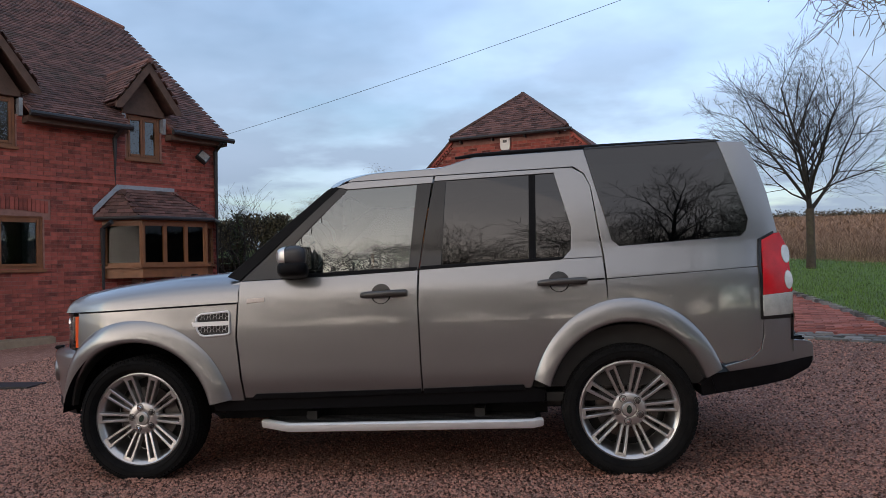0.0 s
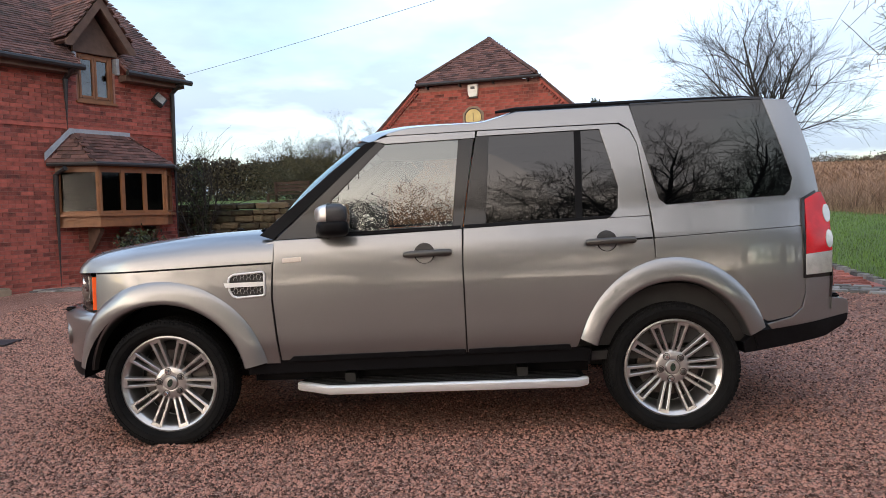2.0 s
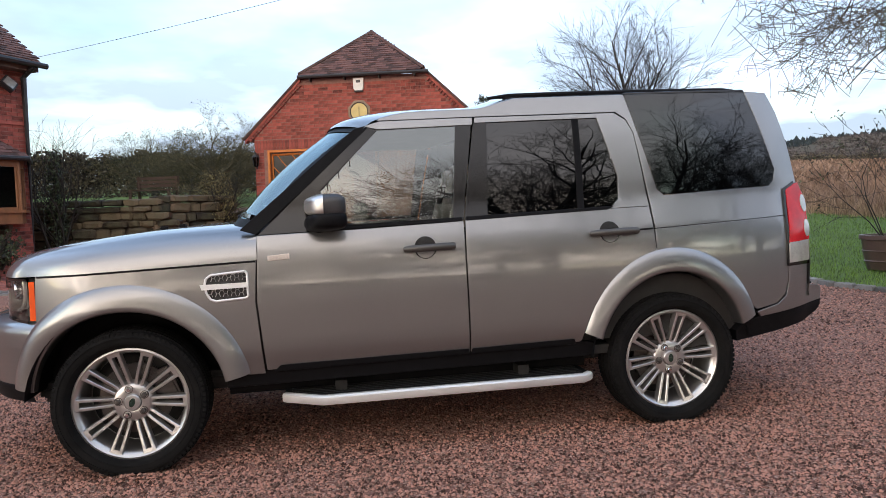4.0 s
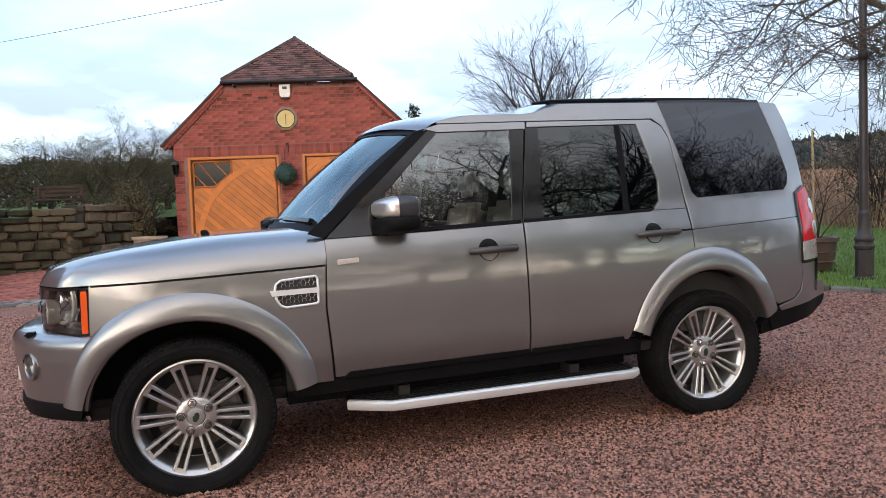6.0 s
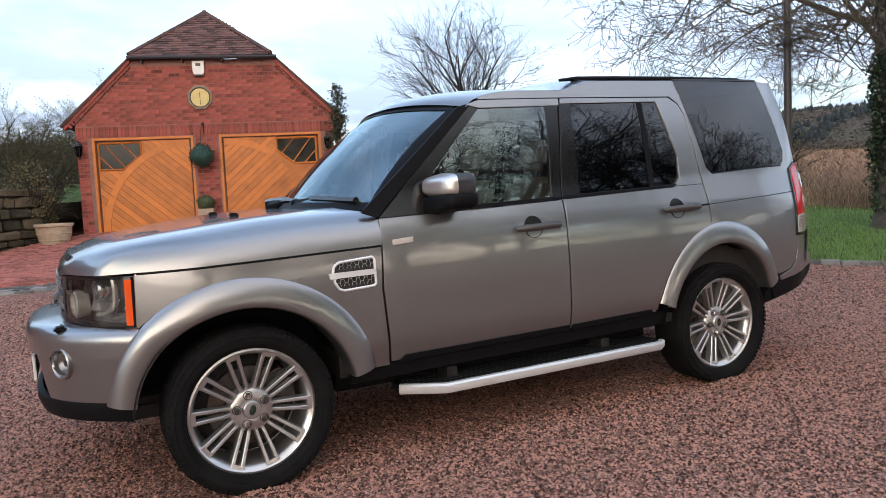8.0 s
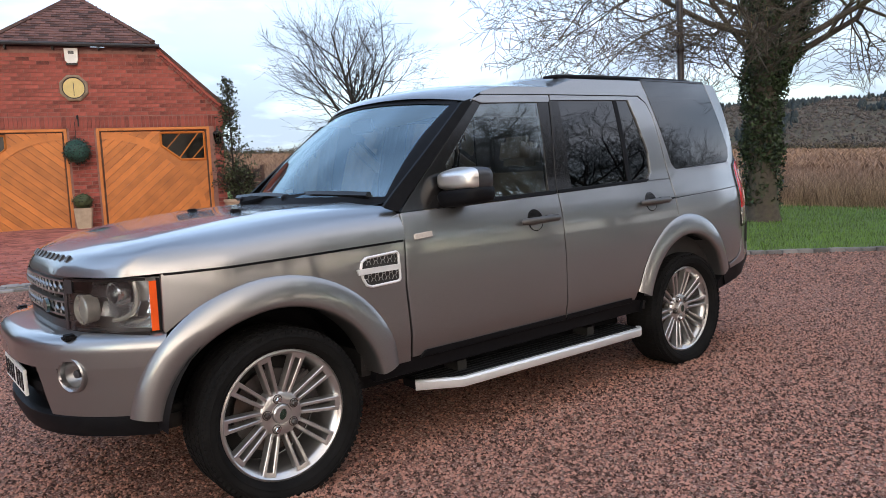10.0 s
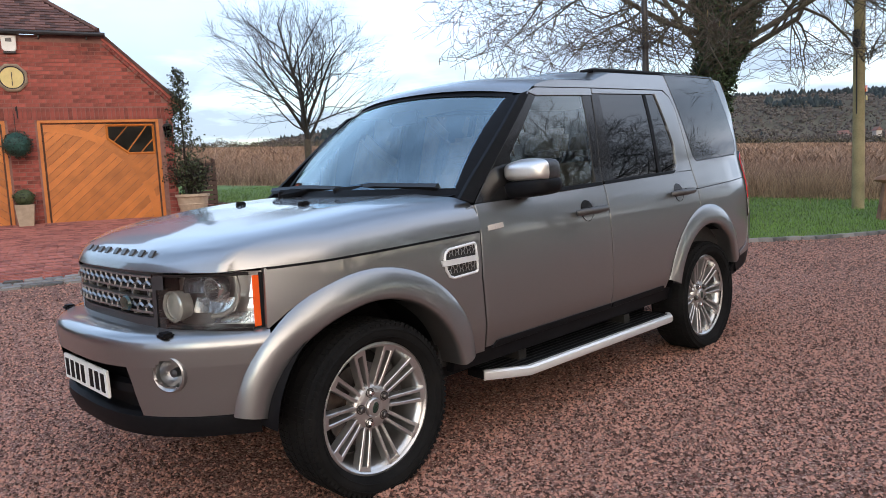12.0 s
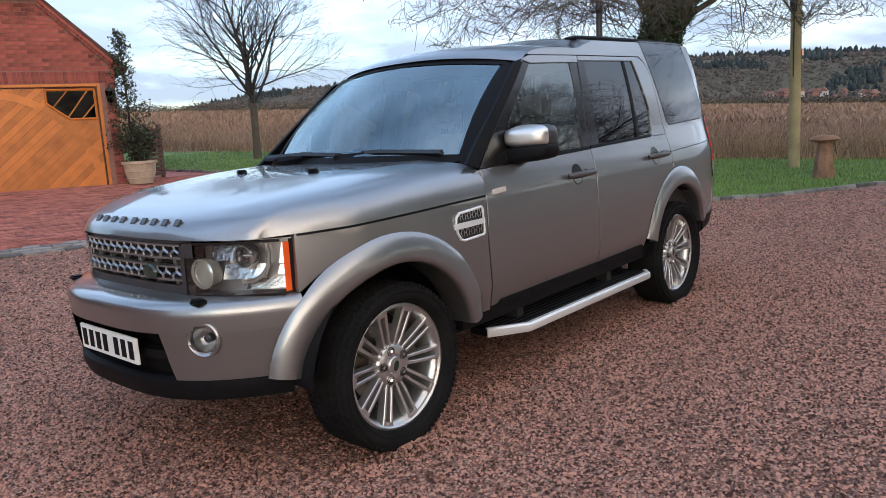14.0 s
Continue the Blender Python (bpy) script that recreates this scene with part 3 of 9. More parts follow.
def face_box(bm, x0, x1, z0, z1, y0, y1):
    c = [bm.verts.new(p) for p in ((x0, y0, z0), (x1, y0, z0), (x1, y0, z1), (x0, y0, z1), (x0, y1, z0), (x1, y1, z0), (x1, y1, z1), (x0, y1, z1))]
    for q in ((0, 1, 2, 3), (1, 0, 4, 5), (2, 1, 5, 6), (3, 2, 6, 7), (0, 3, 7, 4)):
        bm.faces.new([c[i] for i in q])


def tiles(parent, mats, origin, udir, vdir, width, height, keep, nmax=300, tw=0.165, gauge=0.1, thick=0.016):
    """Courses of plain tiles on a sloping plane, each tilted a little on the one below."""
    o, u, v = Vector(origin), Vector(udir).normalized(), Vector(vdir).normalized()
    n = u.cross(v)
    if n.z < 0:
        n = -n
    V, F, count, me = [], [], 0, None
    rows = int(height / gauge)
    basis = Matrix((u, v, n)).transposed()
    for r in range(rows):
        for c in range(-1, int(width / tw) + 1):
            a = c * tw + (tw / 2 if r % 2 else 0)
            mid = a + tw / 2
            if mid < 0 or mid > width or not keep(mid, (r + 0.5) * gauge):
                continue
            j = random.uniform(-0.003, 0.003)
            pts = [(0.002, 0, 0.012 + thick), (tw - 0.002, 0, 0.012 + thick), (tw - 0.002, gauge * 1.4, thick * 0.6), (0.002, gauge * 1.4, thick * 0.6),
                   (0.002, 0, 0.004), (tw - 0.002, 0, 0.004)]
            if count < nmax:
                if me is None:
                    me = bpy.data.meshes.new("tile")
                    me.from_pydata([basis @ Vector(p) for p in pts], [], [(0, 1, 2, 3), (1, 0, 4, 5), (0, 3, 4), (2, 1, 5)])
                    me.materials.append(mats[0])
                ob = new("tile", me)
                ob.parent = parent
                ob.location = o + u * a + v * (r * gauge) + n * j
                count += 1
            else:
                k = len(V)
                V += [o + u * (a + p[0]) + v * (r * gauge + p[1]) + n * (p[2] + j) for p in pts]
                F += [(k, k + 1, k + 2, k + 3), (k + 1, k, k + 4, k + 5), (k, k + 3, k + 4), (k + 2, k + 1, k + 5)]
    if V:
        ob = raw("tiling", V, F, mats[1], parent)
        ob["kind"] = "stuff"


def slab(bm, pts, t):
    """A flat polygon in space with thickness t along its normal."""
    pts = [Vector(p) for p in pts]
    n = (pts[1] - pts[0]).cross(pts[2] - pts[0]).normalized() * t
    a = [bm.verts.new(p) for p in pts]
    b = [bm.verts.new(p + n) for p in pts]
    bm.faces.new(a); bm.faces.new(b[::-1])
    for i in range(len(pts)):
        j = (i + 1) % len(pts)
        bm.faces.new((a[j], a[i], b[i], b[j]))
    return bm


# ---- garage ----
GAR_Z = 0.66
GARAGE_M = Matrix.Rotation(radians(-18), 4, "Z") @ Matrix.Translation((-3.07, 11.6, GAR_Z))
DOOR_L, DOOR_R, DOOR_TOP = (-2.32, -0.30), (0.22, 2.35), 2.0


def rake(x):
    """Height of the gable wall top at local x."""
    return min(3.60, 2.47 + (2.62 - abs(x)) * 0.98)


def islands(bm):
    """Splits a bmesh into its loose pieces."""
    left, pieces = set(bm.verts), []
    while left:
        todo, seen = [next(iter(left))], set()
        while todo:
            v = todo.pop()
            if v in seen:
                continue
            seen.add(v)
            todo += [e.other_vert(v) for e in v.link_edges]
        left -= seen
        order = sorted(seen, key=lambda v: v.index)
        b2 = bmesh.new()
        at = {v: b2.verts.new(v.co) for v in order}
        for f in bm.faces:
            if f.verts[0] in seen:
                b2.faces.new([at[v] for v in f.verts])
        pieces.append(b2)
    bm.free()
    return sorted(pieces, key=lambda b: min(v.co.x for v in b.verts))


def garage_door(parent, x0, x1, mirror, leaf_label):
    """A timber door with diagonal boards, an arched rib and a latticed window in its outer top corner."""
    w, h = x1 - x0, DOOR_TOP
    sx = (lambda x: x1 - x) if mirror else (lambda x: x0 + x)
    # darkened oak slab carries the shade of the gaps round the boards
    d = part("door", prism(bmesh.new(), [(x0 + 0.05, 0.02), (x1 - 0.05, 0.02), (x1 - 0.05, h - 0.05), (x0 + 0.05, h - 0.05)], 0.075, 0.1), OAK_DARK, parent, leaf_label)
    bm = bmesh.new()
    for a, b, lo, hi in ((0, 0.055, 0, h), (w - 0.055, w, 0, h), (0.055, w - 0.055, h - 0.055, h)):
        box(bm, min(sx(a), sx(b)), max(sx(a), sx(b)), 0.0, 0.11, lo, hi, 0.006)
    part("door_frame", bm, OAK, d)
    # window in the outer corner: local x from the outer side
    wx0, wx1, wz0, wz1 = 0.11, 0.95, h - 0.66, h - 0.11
    corner = [(wx0, wz0), (wx0 + 0.47, wz0), (wx1, wz0 + 0.30), (wx1, wz1), (wx0, wz1)]

    def in_window(x, z):
        if not (wx0 - 0.02 < x < wx1 + 0.02 and wz0 - 0.02 < z < wz1 + 0.05):
            return False
        return (x - (wx0 + 0.47)) * 0.30 - (z - wz0) * (wx1 - wx0 - 0.47) < 0.01

    # diagonal boards clipped to the leaf
    board = 0.115
    inner_x0, inner_x1, inner_z0, inner_z1 = 0.09, w - 0.09, 0.02, h - 0.075
    diag = -0.72
    ca, sa = math.cos(diag), math.sin(diag)
    nb = int((w + h) / board) + 4
    for k in range(-nb, nb):
        off = k * board
        bm = bmesh.new()
        # strip along (ca, sa), offset across
        L0 = 5.0
        p = [Vector((-sa * off, 0, ca * off)) + Vector((ca, 0, sa)) * s for s in (-L0, L0)]
        q = [Vector((-sa * (off + board - 0.006), 0, ca * (off + board - 0.006))) + Vector((ca, 0, sa)) * s for s in (-L0, L0)]
        vs = [bm.verts.new(c) for c in (p[0], p[1], q[1], q[0])]
        bm.faces.new(vs)
        for co, no in (((inner_x0, 0, 0), (-1, 0, 0)), ((inner_x1, 0, 0), (1, 0, 0)), ((0, 0, inner_z0), (0, 0, -1)), ((0, 0, inner_z1), (0, 0, 1))):
            bmesh.ops.bisect_plane(bm, geom=list(bm.verts) + list(bm.edges) + list(bm.faces), plane_co=co, plane_no=no, clear_outer=True)
        # cut out the window corner
        for co, no in (((wx1, 0, 0), (1, 0, 0)), ((0, 0, wz0), (0, 0, 1)), ((wx0 + 0.47, 0, wz0), (0.30, 0, -(wx1 - wx0 - 0.47)))):
            bmesh.ops.bisect_plane(bm, geom=list(bm.verts) + list(bm.edges) + list(bm.faces), plane_co=co, plane_no=no)
        bmesh.ops.delete(bm, geom=[f for f in bm.faces if in_window(*(f.calc_center_median()[i] for i in (0, 2)))], context="FACES")
        if not bm.faces:
            bm.free()
            continue
        r = bmesh.ops.extrude_face_region(bm, geom=list(bm.faces))
        jit = random.uniform(-0.002, 0.002)
        for v in bm.verts:
            v.co.y = 0.075
        for v in [g for g in r["geom"] if isinstance(g, bmesh.types.BMVert)]:
            v.co.y = 0.05 + jit
        for v in bm.verts:
            v.co.x = sx(v.co.x)
        bmesh.ops.remove_doubles(bm, verts=bm.verts, dist=1e-4)
        for piece in islands(bm):
            part("board", piece, OAK, d, smooth=0)
    # arched rib: a quarter ellipse about the inner foot of the leaf, in three lengths
    for lo, hi in ((0.0, 0.36), (0.365, 0.72), (0.725, 1.0)):
        bm = bmesh.new()
        prev = None
        for i in range(13):
            a = math.pi / 2 * (1 + lo + (hi - lo) * i / 12)
            row = []
            for ra, rb, yy in ((w - 0.10, h - 0.10, 0.048), (w - 0.10, h - 0.10, 0.034), (w - 0.235, h - 0.235, 0.034), (w - 0.235, h - 0.235, 0.048)):
                X, Z = w - 0.09 + (ra - 0.09) * math.cos(a), 0.02 + rb * math.sin(a)
                X = min(max(X, inner_x0), inner_x1); Z = min(max(Z, inner_z0), inner_z1)
                row.append(bm.verts.new((sx(X), yy, Z)))
            if prev:
                for q in range(3):
                    bm.faces.new((prev[q], prev[q + 1], row[q + 1], row[q]))
            prev = row
        part("arched_rib", bm, OAK, d, smooth=30)
    # window: dark room behind, pane, lattice bars
    bm = bmesh.new()
    prism(bm, [(sx(x), z) for x, z in corner], 0.06, 0.066)
    p = part("window_pane", bm, GLASS_SHED, d, "dark glass pane")
    bm = bmesh.new()
    for i in range(len(corner)):
        a, b = corner[i], corner[(i + 1) % len(corner)]
        tube(bm, [(sx(a[0]), 0.045, a[1]), (sx(b[0]), 0.045, b[1])], 0.022, 4)
    part("window_frame", bm, OAK, d)
    for (ax, az), (bx, bz) in (((wx0 + 0.02, wz1 - 0.28), (wx0 + 0.25, wz0 + 0.02)), ((wx0 + 0.12, wz1 - 0.02), (wx0 + 0.50, wz0 + 0.04)), ((wx0 + 0.47, wz1 - 0.02), (wx0 + 0.73, wz0 + 0.24))):
        part("glazing_bar", tube(bmesh.new(), [(sx(ax), 0.05, az), (sx(bx), 0.05, bz)], 0.012, 4), OAK, d)
    return d


def build_garage():
    g = thing("garage", "red brick garage with tiled half-hipped roof and two oak doors", "garage", GARAGE_M)
    # gable wall with two openings, as piers and the part above
    for a, b in ((-2.62, DOOR_L[0]), (DOOR_L[1], DOOR_R[0]), (DOOR_R[1], 2.62)):
        part("brick_pier", B(a, b, 0.02, 0.25, -0.5, DOOR_TOP), MORTAR, g, smooth=0)
    bm = bmesh.new()
    prism(bm, [(-2.62, DOOR_TOP), (2.62, DOOR_TOP), (2.62, 2.45), (1.48, 3.57), (-1.48, 3.57), (-2.62, 2.45)], 0.02, 0.25)
    part("gable_wall", bm, MORTAR, g, smooth=0)
    for s in (-1, 1):
        part("side_wall", B(s * 2.5 - 0.12, s * 2.5 + 0.12, 0.25, 6.3, -0.5, 2.4), BRICK_ISLAND, g)
    part("back_wall", B(-2.6, 2.6, 6.3, 6.5, -0.5, 2.4), BRICK_ISLAND, g)

    def keep(x, z):
        if z > rake(x) - 0.16:
            return False
        if DOOR_TOP < z < DOOR_TOP + 0.235:
            return False
        return not (z < DOOR_TOP and (DOOR_L[0] < x < DOOR_L[1] or DOOR_R[0] < x < DOOR_R[1]))
    brickwork(g, (BRICK, BRICK_ISLAND), -2.62, 2.62, -0.3, 3.58, keep, y=0.012)
    # soldier course over both doors
    me = None
    for k in range(70):
        x = -2.62 + k * 0.0752
        bm = bmesh.new()
        if me is None:
            face_box(bm, 0, 0.066, 0, 0.215, 0, 0.03)
            me = bpy.data.meshes.new("brick")
            bm.to_mesh(me); me.materials.append(BRICK)
        bm.free()
        ob = new("brick", me); ob.parent = g; ob.location = (x, 0.006, DOOR_TOP + 0.01)
    # raking dentil bricks and verge tiles along both slopes
    sl = math.atan(0.98)
    for s in (-1, 1):
        n = 22
        bm0 = B(-0.024, 0.024, -0.045, 0.03, -0.03, 0.034)
        me = bpy.data.meshes.new("dentil_brick"); bm0.to_mesh(me); bm0.free(); me.materials.append(BRICK)
        for k in range(n):
            t = (k + 0.5) / n
            x = 2.72 - t * 1.26
            ob = new("dentil_brick", me); ob.parent = g
            ob.matrix_basis = Matrix.Translation((s * x, 0.0, 2.47 + (2.62 - x) * 0.98 - 0.155)) @ Matrix.Rotation(s * sl, 4, "Y")
        # raking brick course over the dentils, and the thin tile edge on it
        a, b = Vector((s * 2.82, 0, 2.275)), Vector((s * 1.45, 0, 3.617))
        for name, lo, hi, out, mat in (("raking_course", -0.075, -0.022, -0.05, BRICK), ("verge", -0.022, 0.018, -0.075, TILE)):
            bm = bmesh.new()
            prism(bm, [(a.x, a.z + lo * 1.4), (b.x, b.z + lo * 1.4), (b.x, b.z + hi * 1.4), (a.x, a.z + hi * 1.4)], out, 0.1)
            part(name, bm, mat, g, smooth=0)
    # roofs
    RZ, RY, RX = 4.84, 1.40, -0.09
    for s in (-1, 1):
        bm = bmesh.new()
        pts = [(s * 2.9, -0.05, 2.27), (s * 1.44, -0.05, 3.66), (RX, RY, RZ), (RX, 5.6, RZ), (s * 1.44, 6.7, 3.66), (s * 2.9, 6.7, 2.27)]
        slab(bm, pts, 0.05 * s)
        part("roof_slope", bm, TILE_ISLAND, g)
        bm = tube(bmesh.new(), [(s * 1.43 - 0.02, -0.1, 3.67), (RX, RY, RZ + 0.03)], 0.045, 6)
        part("hip_tile_line", bm, TILE, g)
    part("ridge_line", tube(bmesh.new(), [(RX, RY, RZ + 0.03), (RX, 5.6, RZ + 0.03)], 0.06, 6), TILE, g)
    bm = bmesh.new()
    slab(bm, [(-1.45, -0.12, 3.6), (1.41, -0.12, 3.6), (RX, RY, RZ)], -0.03)
    hip = part("hip_slope", bm, TILE_ISLAND, g)
    vd = Vector((0, RY + 0.12, RZ - 3.6))
    H = vd.length
    tiles(hip, (TILE, TILE_ISLAND), (-1.45, -0.13, 3.62), (1, 0, 0), vd, 2.86, H, lambda u, v: abs(u - 1.43 - (RX + 0.02) * v / H) < 1.43 * (1 - v / H), tw=0.165, gauge=0.1)
    part("gutter", tube(bmesh.new(), [(-1.47, -0.15, 3.6), (1.52, -0.15, 3.58)], 0.04, 8), IRON, g, "black gutter")
    for x in (-1.2, -0.4, 0.4, 1.2):
        part("gutter_bracket", B(x - 0.012, x + 0.012, -0.14, 0.02, 3.5, 3.57), IRON, g)
    garage_door(g, *DOOR_L, False, "oak board garage door")
    garage_door(g, *DOOR_R, True, "oak board garage door")
    part("threshold", B(-2.45, 2.45, -0.02, 0.3, -0.45, 0.015), STONE_RING, g)
    part("interior_floor", B(-2.38, 2.38, 0.3, 6.3, -0.3, 0.0), ROOM_DARK, g)
    # alarm box
    a = thing("alarm_box", "white plastic alarm box on the garage gable", "alarm box", GARAGE_M @ Matrix.Translation((-0.09, 0.006, 3.25)))
    part("housing", prism(bmesh.new(), [(-0.12, 0.28), (0.12, 0.28), (0.115, 0.05), (0.08, 0.0), (-0.08, 0.0), (-0.115, 0.05)], -0.075, 0.0), WHITE_PL, a)
    part("base", B(-0.1, 0.1, -0.065, 0, -0.03, 0.0), IRON, a, "dark base strip")
    part("marking", B(-0.05, 0.05, -0.079, -0.074, 0.17, 0.23), DARK_GREY, a, "plain dark bar")
    # clock
    c = thing("wall_clock", "octagonal wall clock with a cream dial on the garage", "clock", GARAGE_M @ Matrix.Translation((-0.10, 0.006, 2.78)))
    bm = bmesh.new()
    rx = Matrix.Rotation(radians(90), 4, "X") @ Matrix.Rotation(radians(22.5), 4, "Z")
    lathe(bm, [(0.05, 0), (0.27, 0.0), (0.27, 0.03), (0.235, 0.05), (0.2, 0.035)], 8, rx)
    part("rim", bm, STONE_RING, c, smooth=20)
    bm = lathe(bmesh.new(), [(0.001, 0.034), (0.205, 0.034), (0.205, 0.028)], 32, Matrix.Rotation(radians(90), 4, "X"))
    part("dial", bm, CREAM, c)
    part("ring", lathe(bmesh.new(), [(0.198, 0.03), (0.208, 0.045), (0.2, 0.05), (0.19, 0.036)], 32, Matrix.Rotation(radians(90), 4, "X")), IRON, c)
    part("hour_hand", B(-0.006, 0.006, -0.044, -0.038, -0.02, 0.1), IRON, c)
    part("minute_hand", B(-0.005, 0.005, -0.046, -0.04, -0.15, 0.02), IRON, c)
    # hanging ball on a bracket
    hb = thing("hanging_basket_bracket", "black iron bracket on the brick pier", "bracket", GARAGE_M @ Matrix.Translation((-0.08, 0.0, 2.14)))
    bm = tube(bmesh.new(), [(0, 0, 0.12), (0, -0.02, -0.1)], 0.012, 6)
    part("back_plate", bm, IRON, hb)
    bm = tube(bmesh.new(), [(0, -0.01, 0.06), (0, -0.1, 0.1), (0, -0.2, 0.08), (0, -0.24, 0.02)], 0.01, 6)
    part("arm", bm, IRON, hb)
    tb = thing("topiary_ball", "dark green artificial box ball on a chain", "topiary ball", GARAGE_M @ Matrix.Translation((-0.12, -0.24, 1.55)))
    part("foliage", leaf_ball(0.25, 900, 0.035), TOPIARY, tb, smooth=0)
    part("chain", tube(bmesh.new(), [(0, 0, 0.2), (0, 0.02, 0.56)], 0.006, 4), IRON, tb)
    # wall lanterns
    for s, x in ((1, 2.50), (-1, -2.55)):
        L = thing("wall_lantern", "old iron wall lantern with glass panes", "lantern", GARAGE_M @ Matrix.Translation((x, 0, 1.74)), group="garage lanterns")
        part("bracket", tube(bmesh.new(), [(0, 0, -0.06), (0, -0.08, -0.16), (0, -0.13, -0.12)], 0.012, 6), IRON, L)
        mm = Matrix.Translation((0, -0.13, 0))
        part("cage", lathe(bmesh.new(), [(0.03, -0.12), (0.055, -0.1), (0.085, 0.09), (0.088, 0.1), (0.07, 0.1)], 6, mm), GLASS_HOUSE, L, smooth=0)
        for k in range(6):
            an = k * math.pi / 3
            part("cage_bar", tube(bmesh.new(), [mm @ Vector((0.056 * math.cos(an), 0.056 * math.sin(an), -0.1)), mm @ Vector((0.087 * math.cos(an), 0.087 * math.sin(an), 0.1))], 0.006, 4), IRON, L)
        part("roof", lathe(bmesh.new(), [(0.1, 0.095), (0.06, 0.15), (0.03, 0.16), (0.025, 0.2), (0.004, 0.22)], 6, mm, ), IRON, L, smooth=0)


def leaf_ball(r, n, size, squash=1.0, seed=3):
    """Many small leaves over a ball."""
    rnd = random.Random(seed)
    bm = bmesh.new()
    bmesh.ops.create_icosphere(bm, subdivisions=2, radius=r * 0.9)
    for v in bm.verts:
        v.co.z *= squash
    for _ in range(n):
        d = Vector((rnd.gauss(0, 1), rnd.gauss(0, 1), rnd.gauss(0, 1))).normalized()
        c = d * r * rnd.uniform(0.86, 1.05)
        c.z *= squash
        t = d.orthogonal().normalized()
        t.rotate(Matrix.Rotation(rnd.uniform(0, 6.28), 3, d))
        b = d.cross(t)
        t = (t + d * rnd.uniform(-0.3, 0.8)).normalized()
        s = size * rnd.uniform(0.6, 1.2)
        vs = [bm.verts.new(c + p) for p in (-b * s * 0.4, t * s * 0.7 - b * s * 0.3, t * s * 1.2, t * s * 0.6 + b * s * 0.4)]
        bm.faces.new(vs)
    return bm


build_garage()

# ---- house ----
HOUSE_M = Matrix.Rotation(radians(57), 4, "Z") @ Matrix.Translation((3.0, 10.7, 0.05))
# local x = along the front (u - 3), y = into the house, z above its base


def casement(parent, x0, x1, z0, z1, n, y=0.05, mat=None):
    """A timber window with n lights."""
    mat = mat or HOUSE_OAK
    fr = part("window", B(x0, x1, y + 0.05, y + 0.09, z0 - 0.001, z0 + 0.05), mat, parent, "brown timber casement window")
    bm = bmesh.new()
    for a, b, lo, hi in ((x0, x0 + 0.055, z0, z1), (x1 - 0.055, x1, z0, z1), (x0 + 0.055, x1 - 0.055, z1 - 0.055, z1), (x0 + 0.055, x1 - 0.055, z0, z0 + 0.055)):
        box(bm, a, b, y, y + 0.08, lo, hi, 0.006)
    part("frame", bm, mat, fr)
    w = (x1 - x0 - 0.11) / n
    for k in range(n):
        a, b = x0 + 0.055 + k * w, x0 + 0.055 + (k + 1) * w
        bm = bmesh.new()
        for p, q, lo, hi in ((a, a + 0.05, z0 + 0.055, z1 - 0.055), (b - 0.05, b, z0 + 0.055, z1 - 0.055), (a + 0.05, b - 0.05, z1 - 0.1, z1 - 0.055), (a + 0.05, b - 0.05, z0 + 0.055, z0 + 0.105)):
            box(bm, p + 0.002, q - 0.002, y - 0.012, y + 0.05, lo, hi, 0.005)
        part("sash", bm, mat, fr)
        part("pane", B(a + 0.045, b - 0.045, y + 0.02, y + 0.026, z0 + 0.1, z1 - 0.095), GLASS_UPPER, fr)
    part("sill", B(x0 - 0.04, x1 + 0.04, y - 0.09, y + 0.06, z0 - 0.055, z0 - 0.002, 0.008), mat, fr)
    return fr


def dormer(h, xc, label):
    """A gabled half-dormer over an upper window."""
    d = part("dormer", prism(bmesh.new(), [(xc - 0.44, 4.55), (xc + 0.44, 4.55), (xc, 5.2)], -0.02, 0.04), TIMBER, h, label)
    apex, foot, half = 5.5, 4.6, 0.68
    for s in (-1, 1):
        bm = bmesh.new()
        slab(bm, [(xc, -0.24, apex), (xc + s * half, -0.24, foot), (xc + s * half, 1.0, foot), (xc, 2.0, apex)], -0.05 * s)
        r = part("roof_slope", bm, TILE_ISLAND, d)
        vd = Vector((-s * half, 0, apex - foot))
        tiles(r, (TILE, TILE_ISLAND), (xc + s * half, -0.24, foot + 0.06), (0, 1, 0), vd, 1.9, vd.length, lambda u, v: u < 1.3 + v * 0.6, nmax=40)
        bm = bmesh.new()
        prism(bm, [(xc, apex + 0.02), (xc + s * (half + 0.02), foot - 0.02), (xc + s * (half + 0.02), foot - 0.1), (xc + s * (half - 0.1), foot - 0.1), (xc, apex - 0.2)], -0.28, -0.23)
        part("bargeboard", bm, TIMBER, d)
    part("lintel", B(xc - 0.44, xc + 0.44, -0.03, 0.05, 4.46, 4.56), TIMBER, d)
    for s in (-1, 1):
        part("cheek_flashing", B(xc + s * 0.44 - 0.03, xc + s * 0.44 + 0.03, -0.06, 0.1, 4.12, 4.44), LEAD, d, "pale lead flashing")
    part("ridge", tube(bmesh.new(), [(xc, -0.32, apex + 0.05), (xc, 2.0, apex + 0.05)], 0.05, 6), TILE, d)


